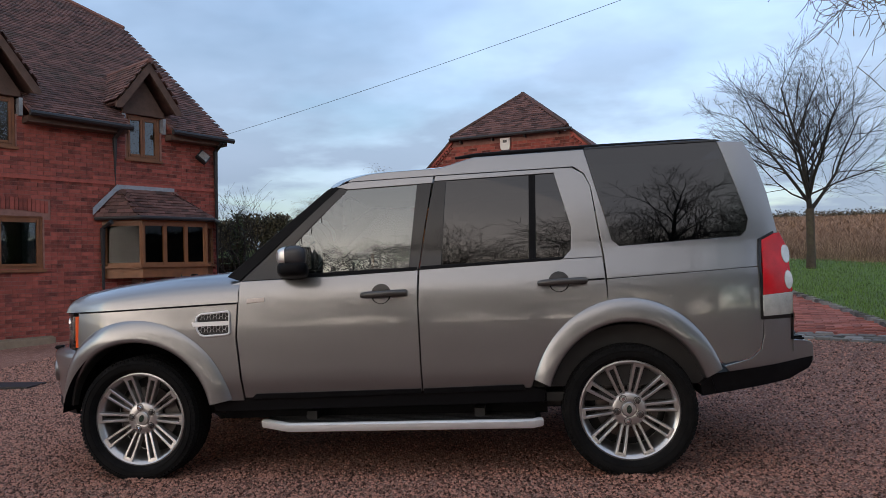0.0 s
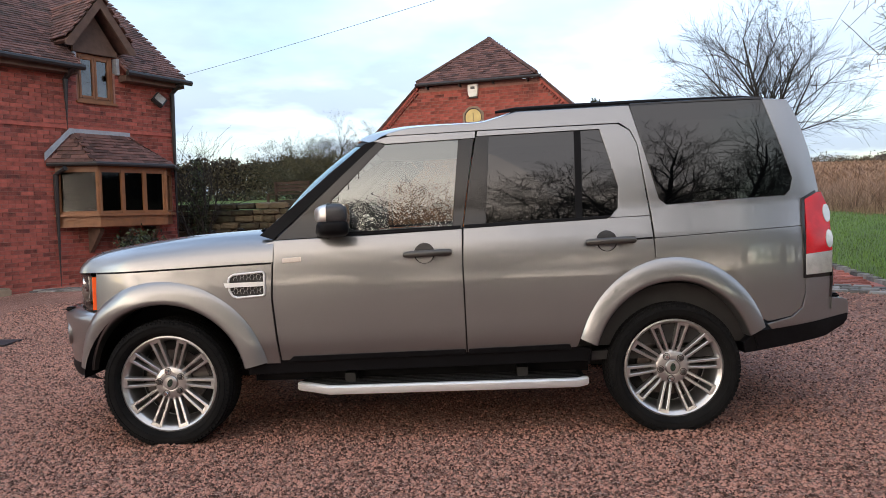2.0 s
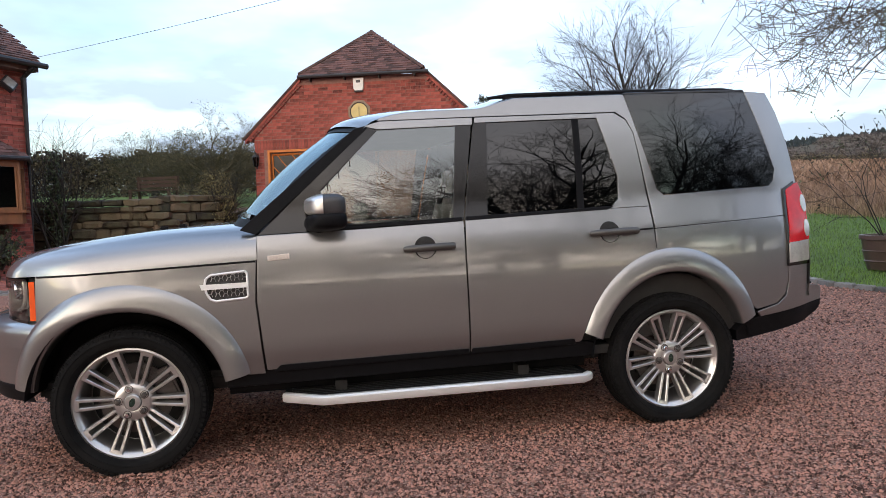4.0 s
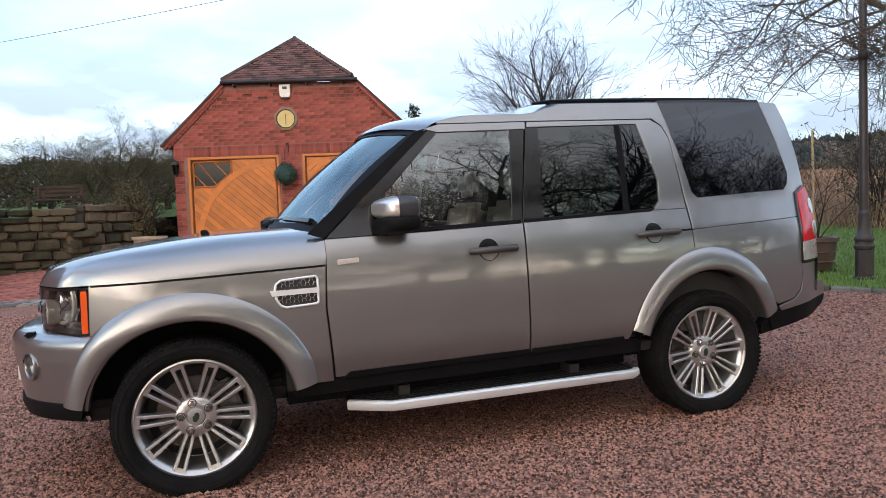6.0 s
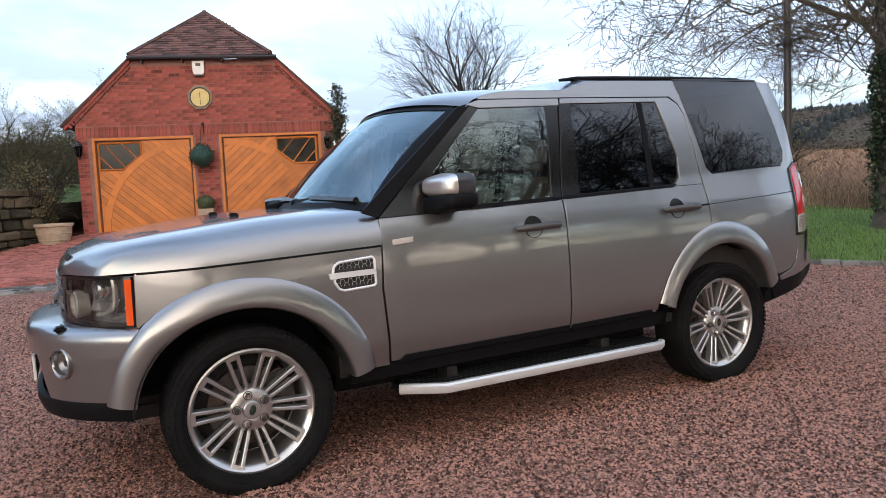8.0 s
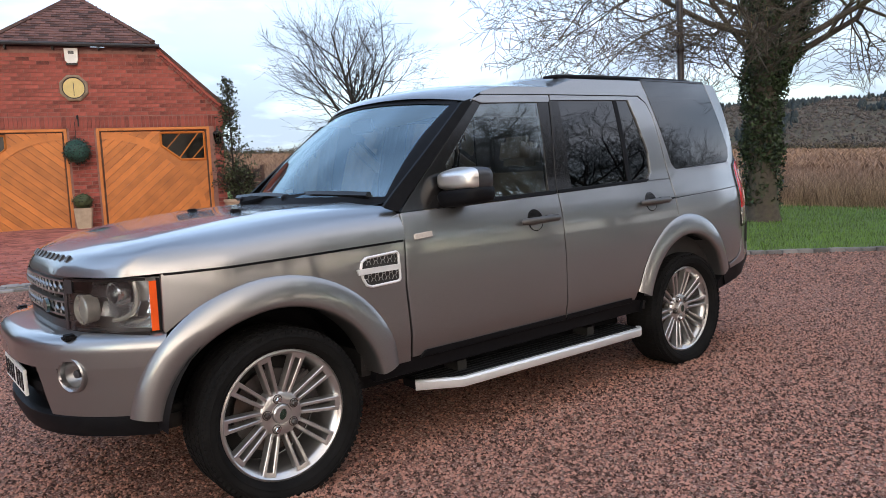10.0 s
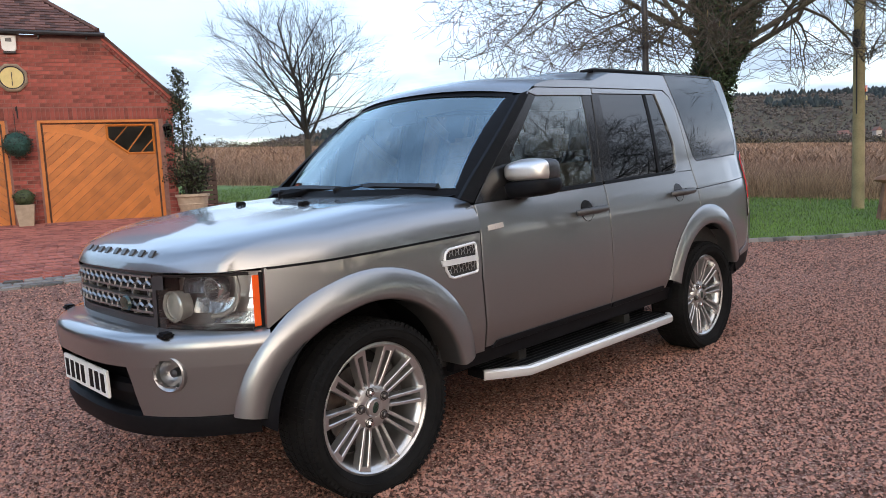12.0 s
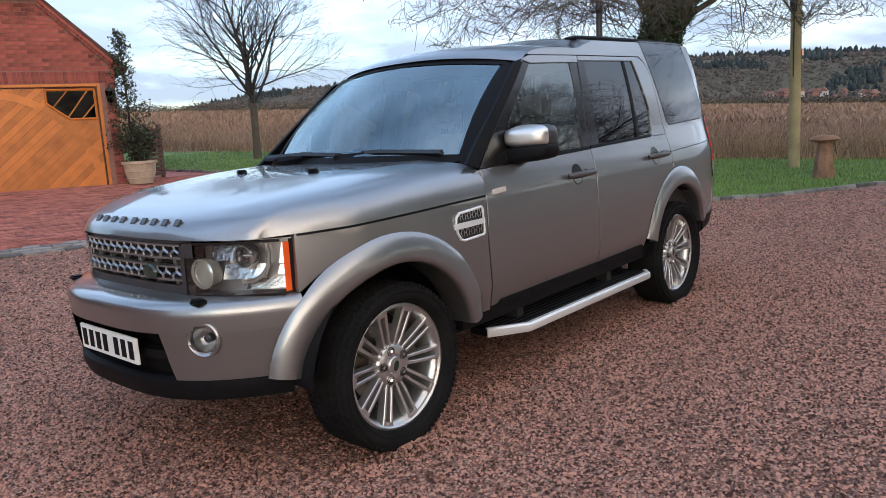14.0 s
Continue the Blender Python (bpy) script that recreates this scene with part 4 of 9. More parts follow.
def build_house():
    h = thing("house", "red brick cottage with steep tiled roof and oak windows", "house", HOUSE_M)
    R = 2.69
    openings = [(0.60, 1.34, 3.55, 4.47), (-2.20, -1.46, 3.55, 4.47), (-2.5, -1.01, 1.33, 2.30), (0.34, 2.22, 1.35, 2.25)]
    bm = bmesh.new()
    # front wall in strips round the openings
    xs = sorted({-8.0, R, *[a for o in openings for a in o[:2]]})
    for a, b in zip(xs, xs[1:]):
        mid = (a + b) / 2
        cuts = sorted((o[2], o[3]) for o in openings if o[0] < mid < o[1])
        z = -0.5
        for lo, hi in cuts:
            part("front_wall", B(a, b, 0.02, 0.28, z, lo), MORTAR, h, smooth=0); z = hi
        if z < 4.15:
            part("front_wall", B(a, b, 0.02, 0.28, z, 4.15), MORTAR, h, smooth=0)
    part("gable_wall", prism(bmesh.new(), [(0.28, -0.5), (11.2, -0.5), (11.2, 4.15), (7.2, 7.7), (4.3, 7.7), (0.28, 4.2)], R - 0.28, R, "x"), BRICK_ISLAND, h)
    part("back_wall", B(-8, R - 0.28, 11.0, 11.2, -0.5, 4.15), BRICK_ISLAND, h)
    part("far_wall", B(-8.2, -8, 0, 11.2, -0.5, 4.2), BRICK_ISLAND, h)
    part("room_lining", B(-7.9, R - 0.3, 1.8, 1.9, -0.3, 4.1), ROOM_DARK, h)
    part("floor", B(-7.9, R - 0.3, 0.3, 11, -0.3, 0.1), ROOM_DARK, h)
    part("upper_floor", B(-7.9, R - 0.3, 0.3, 11, 2.55, 2.75), ROOM_DARK, h)

    def keep(x, z):
        if any(o[0] - 0.005 < x < o[1] + 0.005 and o[2] - 0.01 < z < o[3] for o in openings):
            return False
        if -2.55 < x < -0.95 and 2.26 < z < 2.62:
            return False
        if 0.1 < x < 2.6 and 2.24 < z < 2.30:
            return False
        return True
    brickwork(h, (BRICK, BRICK_ISLAND), -2.9, R, -0.3, 4.15, keep, y=0.012)
    # projecting string courses
    part("string_course", B(-8, R + 0.005, -0.012, 0.02, 2.98, 3.045), BRICK_ISLAND, h)
    # soldier arch over the lower window
    me = None
    for k in range(22):
        x = -2.52 + k * 0.073
        if me is None:
            bm = bmesh.new(); face_box(bm, 0, 0.064, 0, 0.22, 0, 0.03)
            me = bpy.data.meshes.new("brick"); bm.to_mesh(me); bm.free(); me.materials.append(BRICK)
        ob = new("brick", me); ob.parent = h
        ob.location = (x, 0.004, 2.36 + 0.06 * (1 - ((x + 1.75) / 0.8) ** 2))
    part("arch_head", prism(bmesh.new(), [(-2.5, 2.28), (-1.01, 2.28)] + [(-1.755 + 0.745 * math.cos(math.pi * k / 12), 2.3 + 0.11 * math.sin(math.pi * k / 12)) for k in range(13)][0:], 0.03, 0.08), HOUSE_OAK, h)
    casement(h, -2.5, -1.01, 1.33, 2.29, 2)
    casement(h, 0.60, 1.34, 3.55, 4.45, 2)
    casement(h, -2.20, -1.46, 3.55, 4.45, 2)
    for x in (-1.24, -2.35):
        part("curtain", B(x, x + 0.2, 0.35, 0.38, 1.2, 2.4), CURTAIN, h)
    for x in (0.66, 1.0):
        part("curtain", B(x, x + 0.28, 0.3, 0.33, 3.5, 4.5), CURTAIN, h)
    # main roof
    pitch = 0.765
    E0 = Vector((0, -0.32, 4.13))
    L0 = 5.72
    vd = Vector((0, 1, pitch)).normalized()
    bm = bmesh.new()
    eave = [E0 + Vector((-8.2, 0, 0))]
    for xc in (-1.83, 0.97):
        for dx, v in ((-0.47, 0.0), (-0.47, 0.66), (0.47, 0.66), (0.47, 0.0)):
            eave.append(E0 + Vector((xc + dx, 0, 0)) + vd * v)
    slab(bm, eave + [E0 + Vector((R + 0.085, 0, 0)), E0 + Vector((R + 0.085, 0, 0)) + vd * L0, E0 + Vector((1.7, 0, 0)) + vd * (L0 + 1.2), E0 + Vector((-8.2, 0, 0)) + vd * (L0 + 1.2)], 0.05)
    roof = part("roof_front", bm, TILE_ISLAND, h)

    def tile_keep(u, v):
        x = u - 5.0
        for xc in (0.97, -1.83):
            if abs(x - xc) < 0.47 and v < 0.62:
                return False
        return v < L0 or x < R + 0.085 - (v - L0) * 0.95
    tiles(roof, (TILE, TILE_ISLAND), E0 + Vector((-5.0, 0, 0.05)), (1, 0, 0), vd, 5.0 + R + 0.095, L0 + 1.15, tile_keep, nmax=260)
    top = E0 + vd * (L0 + 1.2)
    bm = bmesh.new()
    slab(bm, [top + Vector((-8.2, 0, 0)), top + Vector((1.7, 0, 0)), top + Vector((R + 0.085, 5.5, -4.6)), top + Vector((-8.2, 5.5, -4.6))], 0.05)
    part("roof_back", bm, TILE_ISLAND, h)
    a, b = E0 + Vector((R + 0.085, 0, 0)) + vd * L0, top + Vector((1.7, 0, 0))
    part("half_hip", slab(bmesh.new(), [a, b, Vector((a.x, 2 * b.y - a.y, a.z))], 0.05), TILE_ISLAND, h)
    part("hip_line", tube(bmesh.new(), [a + Vector((0, 0, 0.08)), b + Vector((0, 0, 0.08))], 0.06, 6), TILE, h)
    part("verge", slab(bmesh.new(), [E0 + Vector((R, -0.0, -0.06)), E0 + Vector((R + 0.095, 0, -0.06)), E0 + Vector((R + 0.095, 0, -0.06)) + vd * L0, E0 + Vector((R, 0, -0.06)) + vd * L0], 0.05), TILE_ISLAND, h)
    for a, b in ((-8, -2.31), (-1.35, 0.49), (1.45, R + 0.1)):
        part("eaves_board", B(a, b, -0.26, 0.02, 3.99, 4.10), TIMBER, h)
    for a, b in ((-1.36, 0.55), (1.42, R + 0.2)):
        part("gutter", tube(bmesh.new(), [(a, -0.37, 4.13), (b, -0.37, 4.10)], 0.055, 8), IRON, h, "black gutter")
    dormer(h, 0.97, "tiled dormer gable with timber bargeboards")
    dormer(h, -1.83, "tiled dormer gable with timber bargeboards")
    # downpipes
    part("downpipe", tube(bmesh.new(), [(0.33, -0.36, 4.08), (0.33, -0.2, 3.98), (0.33, -0.06, 3.9), (0.33, -0.06, 2.93)], 0.05, 8), IRON, h, "black downpipe")
    part("downpipe", tube(bmesh.new(), [(0.12, -0.3, 2.22), (0.06, -0.06, 2.1), (0.06, -0.06, -0.2)], 0.05, 8), IRON, h, "black downpipe")
    part("downpipe", tube(bmesh.new(), [(2.62, -0.36, 4.06), (2.62, -0.2, 3.98), (2.62, -0.06, 3.88), (2.62, -0.06, -0.2)], 0.05, 8), IRON, h, "black downpipe")
    # bay window
    out = -0.52
    plan = [(0.14, 0.0), (0.62, out), (2.02, out), (2.5, 0.0)]
    bay = part("bay_window", prism(bmesh.new(), [(0.1, 0.0), (0.6, out - 0.04), (2.04, out - 0.04), (2.54, 0.0)], 1.12, 1.32, "z"), HOUSE_OAK, h, "splayed oak bay window with tiled roof")
    part("bay_sill", prism(bmesh.new(), [(0.02, 0.0), (0.56, out - 0.1), (2.08, out - 0.1), (2.62, 0.0)], 1.32, 1.37, "z"), HOUSE_OAK, bay)
    part("bay_head", prism(bmesh.new(), [(0.08, 0.0), (0.6, out - 0.04), (2.04, out - 0.04), (2.56, 0.0)], 2.2, 2.3, "z"), HOUSE_OAK, bay)
    part("bay_floor", prism(bmesh.new(), [(0.16, 0.0), (0.64, out + 0.02), (2.0, out + 0.02), (2.48, 0.0)], 1.3, 1.335, "z"), HOUSE_OAK, bay)
    for (p, q), nl in (((plan[0], plan[1]), 1), ((plan[1], plan[2]), 3), ((plan[2], plan[3]), 1)):
        p, q = Vector((*p, 0)), Vector((*q, 0))
        for k in range(nl + 1):
            c = p.lerp(q, k / nl)
            m = Matrix.Translation(c) @ Matrix.Rotation(math.atan2((q - p).y, (q - p).x), 4, "Z")
            part("bay_post", box(bmesh.new(), -0.04, 0.04, -0.045, 0.045, 1.36, 2.21, 0.006, m), HOUSE_OAK, bay)
            if k < nl:
                w = (q - p).length / nl
                part("bay_pane", box(bmesh.new(), 0.04, w - 0.04, -0.003, 0.003, 1.37, 2.2, 0, m), GLASS_HOUSE, bay)
                for lo, hi in ((1.365, 1.42), (2.15, 2.205)):
                    part("bay_rail", box(bmesh.new(), 0.04, w - 0.04, -0.03, 0.03, lo, hi, 0.004, m), HOUSE_OAK, bay)
    for x in (0.7, 1.35, 1.9):
        bm = bmesh.new()
        prism(bm, [(0.0, 1.1), (out + 0.1, 1.1), (out + 0.1, 1.03), (-0.04, 0.62), (0.0, 0.62)], x - 0.04, x + 0.04, "x")
        part("bay_bracket", bm, TIMBER, bay)
    e = out - 0.12
    eave = [(-0.06, 0.0), (0.5, e), (2.14, e), (2.7, 0.0)]
    ridge = [(0.46, 0.0), (1.5, 0.0)]
    tz, bz = 2.9, 2.3
    faces = [([(*eave[1], bz), (*eave[2], bz), (*ridge[1], tz), (*ridge[0], tz)], (1, 0, 0)), ([(*eave[0], bz), (*eave[1], bz), (*ridge[0], tz)], None), ([(*eave[2], bz), (*eave[3], bz), (*ridge[1], tz)], None)]
    for pts, _ in faces:
        bm = bmesh.new()
        slab(bm, pts, 0.03)
        r = part("bay_roof", bm, TILE_ISLAND, bay)
        u = (Vector(pts[1]) - Vector(pts[0]))
        n = u.cross(Vector(pts[-1]) - Vector(pts[0])).normalized()
        v = n.cross(u).normalized()
        P2 = [((Vector(p) - Vector(pts[0])).dot(u.normalized()), (Vector(p) - Vector(pts[0])).dot(v)) for p in pts]
        hh = max(p[1] for p in P2)

        def inside(a, b, P2=P2):
            ok = False
            for i in range(len(P2)):
                x1, y1 = P2[i]; x2, y2 = P2[(i + 1) % len(P2)]
                if (y1 > b) != (y2 > b) and a < (x2 - x1) * (b - y1) / (y2 - y1) + x1:
                    ok = not ok
            return ok
        tiles(r, (TILE, TILE_ISLAND), Vector(pts[0]) + n * 0.03, u, v, u.length, hh, inside, nmax=60, gauge=0.09)
    part("bay_gutter", tube(bmesh.new(), [(*eave[0], bz), (eave[1][0], e - 0.03, bz), (eave[2][0], e - 0.03, bz), (*eave[3], bz)], 0.045, 8), IRON, bay, "black gutter")
    part("bay_flashing", B(0.38, 1.62, -0.03, 0.0, 2.87, 2.99), LEAD, bay, "grey lead flashing")
    part("bay_flashing", slab(bmesh.new(), [(-0.12, -0.04, 2.36), (0.38, -0.04, 2.88), (0.38, -0.04, 3.0), (-0.12, -0.04, 2.5)], 0.02), LEAD, bay, "grey lead flashing")
    part("inner_sill_pot", lathe(bmesh.new(), [(0.03, 1.37), (0.06, 1.38), (0.07, 1.5), (0.05, 1.5)], 12, Matrix.Translation((1.75, -0.25, 0)), True), TERRACOTTA, bay)
    # flood lamp
    f = thing("flood_lamp", "square security flood lamp on the house wall", "flood lamp", HOUSE_M @ Matrix.Translation((2.30, -0.06, 3.72)))
    mm = Matrix.Rotation(radians(-25), 4, "X") @ Matrix.Rotation(radians(45), 4, "Y")
    part("housing", box(bmesh.new(), -0.13, 0.13, -0.06, 0.05, -0.13, 0.13, 0.015, mm), IRON, f)
    part("lens", box(bmesh.new(), -0.1, 0.1, -0.066, -0.058, -0.1, 0.1, 0.003, mm), WHITE_LENS, f)


build_house()

# ---- the car ----
CAR_M = pose(0, 0, 0, 0, -0.7, 0)
car = thing("car", "grey metallic four-wheel-drive estate car parked on the gravel", "car", CAR_M)

W_Z = [0.20, 0.40, 0.50, 0.58, 0.598, 0.66, 0.85, 1.02, 1.12, 1.20, 1.29]
W_Y = [0.865, 0.882, 0.897, 0.917, 0.9205, 0.9225, 0.927, 0.918, 0.901, 0.876, 0.851]
T_X = [-2.3, -2.1, -1.9, -1.75, -1.6, -1.2, 0.0, 1.2, 1.8, 2.1, 2.25, 2.4, 2.6]
T_Y = [0.55, 0.66, 0.785, 0.86, 0.907, 0.925, 0.925, 0.925, 0.917, 0.882, 0.842, 0.77, 0.69]


def HW(x, z):
    """Half the width of the body at a station and height."""
    w = curve_at(W_Z, W_Y, z) if z < 1.29 else 0.863 - 0.12 * (z - 1.2) - 0.165 * (z - 1.2) ** 2
    return w * curve_at(T_X, T_Y, x) / 0.925


def GW(x, z):
    """Half the width over the side glass: one even curve from waist to roof."""
    return (0.863 - 0.12 * (z - 1.2) - 0.165 * (z - 1.2) ** 2) * (1 - 0.055 * max(0, (x - 1.15) / 1.0) ** 2.2)


def arc(cx, cz, a, b, d0, d1, n=14):
    return [(cx + a * math.cos(radians(d0 + (d1 - d0) * k / n)), cz + b * math.sin(radians(d0 + (d1 - d0) * k / n))) for k in range(n + 1)]


def skin(name, outline, mat, parent, push=0.0, depth=0.025, step=0.06, wf=HW, label="", both=True):
    """A body panel: a side-view outline cut into a grid and laid on the body's curved side, with turned-in edges."""
    P, polys = grid_cut(outline, step)
    V, F, Nn = [], [], []
    for x, z in P:
        w = wf(x, z)
        wx = (wf(x + 0.01, z) - wf(x - 0.01, z)) / 0.02
        wz = (wf(x, z + 0.01) - wf(x, z - 0.01)) / 0.02
        V.append((x, -w - push, z)); Nn.append(Vector((-wx, -1, -wz)).normalized())
    F = [list(f) for f in polys]
    for a, b in border(polys):
        pa, pb = Vector(V[a]), Vector(V[b])
        if (pb - pa).length < 1e-6:
            continue
        out = (pb - pa).cross(Vector((0, -1, 0))).normalized()
        k = len(V)
        r = 0.004
        ia, ib = pa + Vector((0, depth, 0)), pb + Vector((0, depth, 0))
        ra, rb = pa + out * r * 0.7 + Vector((0, r, 0)), pb + out * r * 0.7 + Vector((0, r, 0))
        V += [tuple(rb), tuple(ra), tuple(ib), tuple(ia)]
        Nn += [out, out, out, out]
        F += [(b, a, k + 1, k), (k, k + 1, k + 3, k + 2)]
    obs = []
    for s in ((1, -1) if both else (1,)):
        me = bpy.data.meshes.new(name)
        if s == 1:
            me.from_pydata(V, [], F)
            nn = Nn
        else:
            me.from_pydata([(x, -y, z) for x, y, z in V], [], [tuple(reversed(f)) for f in F])
            nn = [Vector((n.x, -n.y, n.z)) for n in Nn]
        me.materials.append(mat)
        me.polygons.foreach_set("use_smooth", [True] * len(me.polygons))
        me.normals_split_custom_set_from_vertices([tuple(n) for n in nn])
        ob = new(name, me)
        ob.parent = parent
        if label:
            ob["label"] = label
        obs.append(ob)
    return obs


def loft(name, rows, mat, parent, label="", smooth=40, close=False):
    """A grid of places."""
    bm = bmesh.new()
    g = [[bm.verts.new(p) for p in r] for r in rows]
    for a, b in zip(g, g[1:]):
        for i in range(len(a) - 1):
            bm.faces.new((a[i], a[i + 1], b[i + 1], b[i]))
    return part(name, bm, mat, parent, label, smooth)


def mirrored(name, bm, mat, parent, label="", smooth=40):
    """One part on each side of the car."""
    b2 = bm.copy()
    for v in b2.verts:
        v.co.y = -v.co.y
    return part(name, bm, mat, parent, label, smooth), part(name, b2, mat, parent, label, smooth)


FA, RA = -1.4425, 1.4425
AZ = 0.375
BUMP_Y = 0.908


def build_body():
    # front wing
    fa = arc(FA, AZ, 0.595, 0.58, 11, 135)
    skin("front_wing", [(-1.858, 1.012), (-1.2, 1.03), (-0.797, 1.043), (-0.81, 0.84), (-0.782, 0.47), (-0.86, 0.47)] + fa + [(-1.866, 0.80)], PAINT, car)
    # front door
    skin("front_door", [(-0.785, 1.165), (-0.25, 1.175), (0.277, 1.192), (0.272, 1.0), (0.279, 0.50), (-0.768, 0.487), (-0.796, 0.84), (-0.785, 1.05)], PAINT, car)
    rd_arc = arc(RA, AZ, 0.55, 0.615, 166, 100)
    skin("rear_door", [(0.291, 1.194), (1.10, 1.222), (1.332, 1.225), (1.343, 1.0)] + rd_arc[::-1] + [(0.898, 0.51), (0.291, 0.50), (0.284, 1.0)], PAINT, car)
    # door frames above the waist
    skin("rear_door_frame", [(1.115, 1.228), (1.332, 1.232), (1.288, 1.64), (1.255, 1.715), (1.19, 1.757), (0.39, 1.748), (0.385, 1.722), (1.088, 1.735), (1.172, 1.40), (1.162, 1.275)], PAINT, car)
    skin("front_door_frame", [(-0.21, 1.715), (-0.13, 1.738), (0.375, 1.748), (0.37, 1.712), (-0.14, 1.698)], PAINT, car)
    # pillars
    skin("a_pillar", [(-0.865, 1.20), (-0.79, 1.175), (-0.16, 1.738), (-0.205, 1.716), (-0.265, 1.70)], BLACK_TRIM, car, push=-0.004)
    skin("mirror_sail", [(-0.776, 1.172), (-0.30, 1.183), (-0.46, 1.205), (-0.46, 1.385), (-0.15, 1.69), (-0.19, 1.712)], BLACK_GLOSS, car, push=-0.006)
    skin("b_pillar", [(0.226, 1.2), (0.28, 1.703), (0.365, 1.715), (0.32, 1.45), (0.281, 1.2)], BLACK_GLOSS, car, push=-0.006)
    skin("b_pillar", [(0.291, 1.2), (0.33, 1.45), (0.38, 1.718), (0.45, 1.72), (0.412, 1.205)], BLACK_GLOSS, car, push=-0.006)
    # glass
    for nm, pts, m in (("front_door_glass", [(-0.455, 1.2), (-0.455, 1.38), (-0.145, 1.693), (0.283, 1.706), (0.228, 1.2)], GLASS_FRONT),
                       ("rear_door_glass", [(0.41, 1.205), (0.448, 1.72), (0.945, 1.728), (0.925, 1.22)], GLASS_DARK),
                       ("rear_door_quarter_glass", [(0.955, 1.22), (0.975, 1.728), (1.085, 1.732), (1.168, 1.40), (1.158, 1.278), (1.11, 1.228)], GLASS_DARK),
                       ("rear_side_glass", [(1.272, 1.862), (2.033, 1.872), (2.155, 1.41), (2.135, 1.345), (2.105, 1.318), (1.43, 1.29), (1.395, 1.32)], GLASS_DARK)):
        q = nm == "rear_side_glass"
        for ob in skin(nm, pts, m, car, push=0.003 if q else -0.010, depth=0.004, wf=GW):
            ob.visible_shadow = False
    skin("glass_divider", [(0.923, 1.215), (0.943, 1.73), (0.977, 1.73), (0.957, 1.215)], BLACK_TRIM, car, push=-0.006)
    skin("waist_seal", [(-0.46, 1.18), (0.272, 1.196), (0.272, 1.212), (-0.46, 1.196)], BLACK_TRIM, car, push=0.003)
    skin("waist_seal", [(0.297, 1.198), (1.09, 1.222), (1.12, 1.236), (0.297, 1.214)], BLACK_TRIM, car, push=0.003)
    # rear quarter
    ra = arc(RA, AZ, 0.54, 0.615, 26, 100)
    skin("rear_quarter", [(2.168, 1.136), (1.352, 1.10), (1.352, 1.0), (1.345, 0.985)] + ra[::-1] + [(1.965, 0.618), (2.10, 0.642), (2.16, 0.69), (2.183, 0.76), (2.188, 0.86), (2.20, 1.136)], PAINT, car)
    skin("rear_quarter_upper", [(1.352, 1.108), (2.20, 1.144), (2.205, 1.27), (2.108, 1.31), (1.43, 1.283), (1.345, 1.24)], PAINT, car)
    skin("c_pillar", [(1.345, 1.24), (1.43, 1.283), (1.388, 1.322), (1.265, 1.862), (1.20, 1.862), (1.2, 1.768), (1.262, 1.722), (1.296, 1.64)], PAINT, car)
    skin("d_pillar", [(2.04, 1.87), (2.162, 1.41), (2.142, 1.342), (2.11, 1.311), (2.205, 1.27), (2.215, 1.30), (2.30, 1.325), (2.325, 1.33), (2.285, 1.56), (2.235, 1.75), (2.185, 1.865)], PAINT, car)
    # side of the roof
    skin("roof_side", [(-0.14, 1.745), (0.4, 1.756), (1.19, 1.766), (1.2, 1.768), (1.2, 1.862), (0.62, 1.852), (0.52, 1.825), (0.43, 1.80), (0.38, 1.795), (0.1, 1.79), (0.0, 1.783), (-0.06, 1.773), (-0.125, 1.757)], PAINT, car)
    skin("glass_rear_top", [(1.272, 1.866), (2.035, 1.876), (2.03, 1.885), (1.275, 1.874)], BLACK_GLOSS, car)
    # sills
    skin("sill_cover", [(-0.86, 0.466), (-0.768, 0.482), (0.28, 0.495), (0.898, 0.505), (0.985, 0.49), (0.985, 0.425), (-0.97, 0.405), (-0.965, 0.45)], BLACK_TRIM, car, push=-0.012, depth=0.05)
    skin("door_rub_strip", [(-0.73, 0.478), (0.275, 0.492), (0.275, 0.515), (-0.70, 0.505)], BLACK_TRIM, car, push=0.010)
    skin("door_rub_strip", [(0.295, 0.492), (0.87, 0.50), (0.86, 0.525), (0.295, 0.515)], BLACK_TRIM, car, push=0.010)
    # dark inner shell behind the gaps
    skin("inner_shell", [(-0.86, 0.43), (-0.86, 0.48), (-0.89, 0.7), (-1.1, 0.92), (-1.8, 0.98), (-1.8, 1.02), (-0.75, 1.13), (1.36, 1.19), (2.1, 1.24), (2.2, 0.9), (2.1, 0.72), (1.9, 0.9), (1.45, 1.0), (1.1, 0.93), (0.88, 0.6), (0.86, 0.44)], CABIN, car, push=-0.035, depth=0.01)
    # black strip paints the shaded gap under the bonnet; corner by the pillar
    skin("bonnet_gap_shade", [(-1.85, 1.0085), (-1.2, 1.0275), (-0.80, 1.039), (-0.80, 1.047), (-1.2, 1.0355), (-1.85, 1.0165)], BLACK_TRIM, car, push=0.0028, depth=0.004)
    skin("wing_corner", [(-0.86, 1.05), (-0.792, 1.052), (-0.789, 1.163), (-0.84, 1.15)], PAINT, car, push=-0.012)
    # side repeater strip, wing crease trim
    skin("side_repeater", [(-0.735, 1.042), (-0.632, 1.048), (-0.632, 1.070), (-0.735, 1.064)], REPEATER, car, push=0.006, depth=0.01)
    skin("door_moulding", [(1.215, 1.098), (1.335, 1.102), (1.335, 1.109), (1.215, 1.105)], BLACK_TRIM, car, push=0.002, depth=0.004)

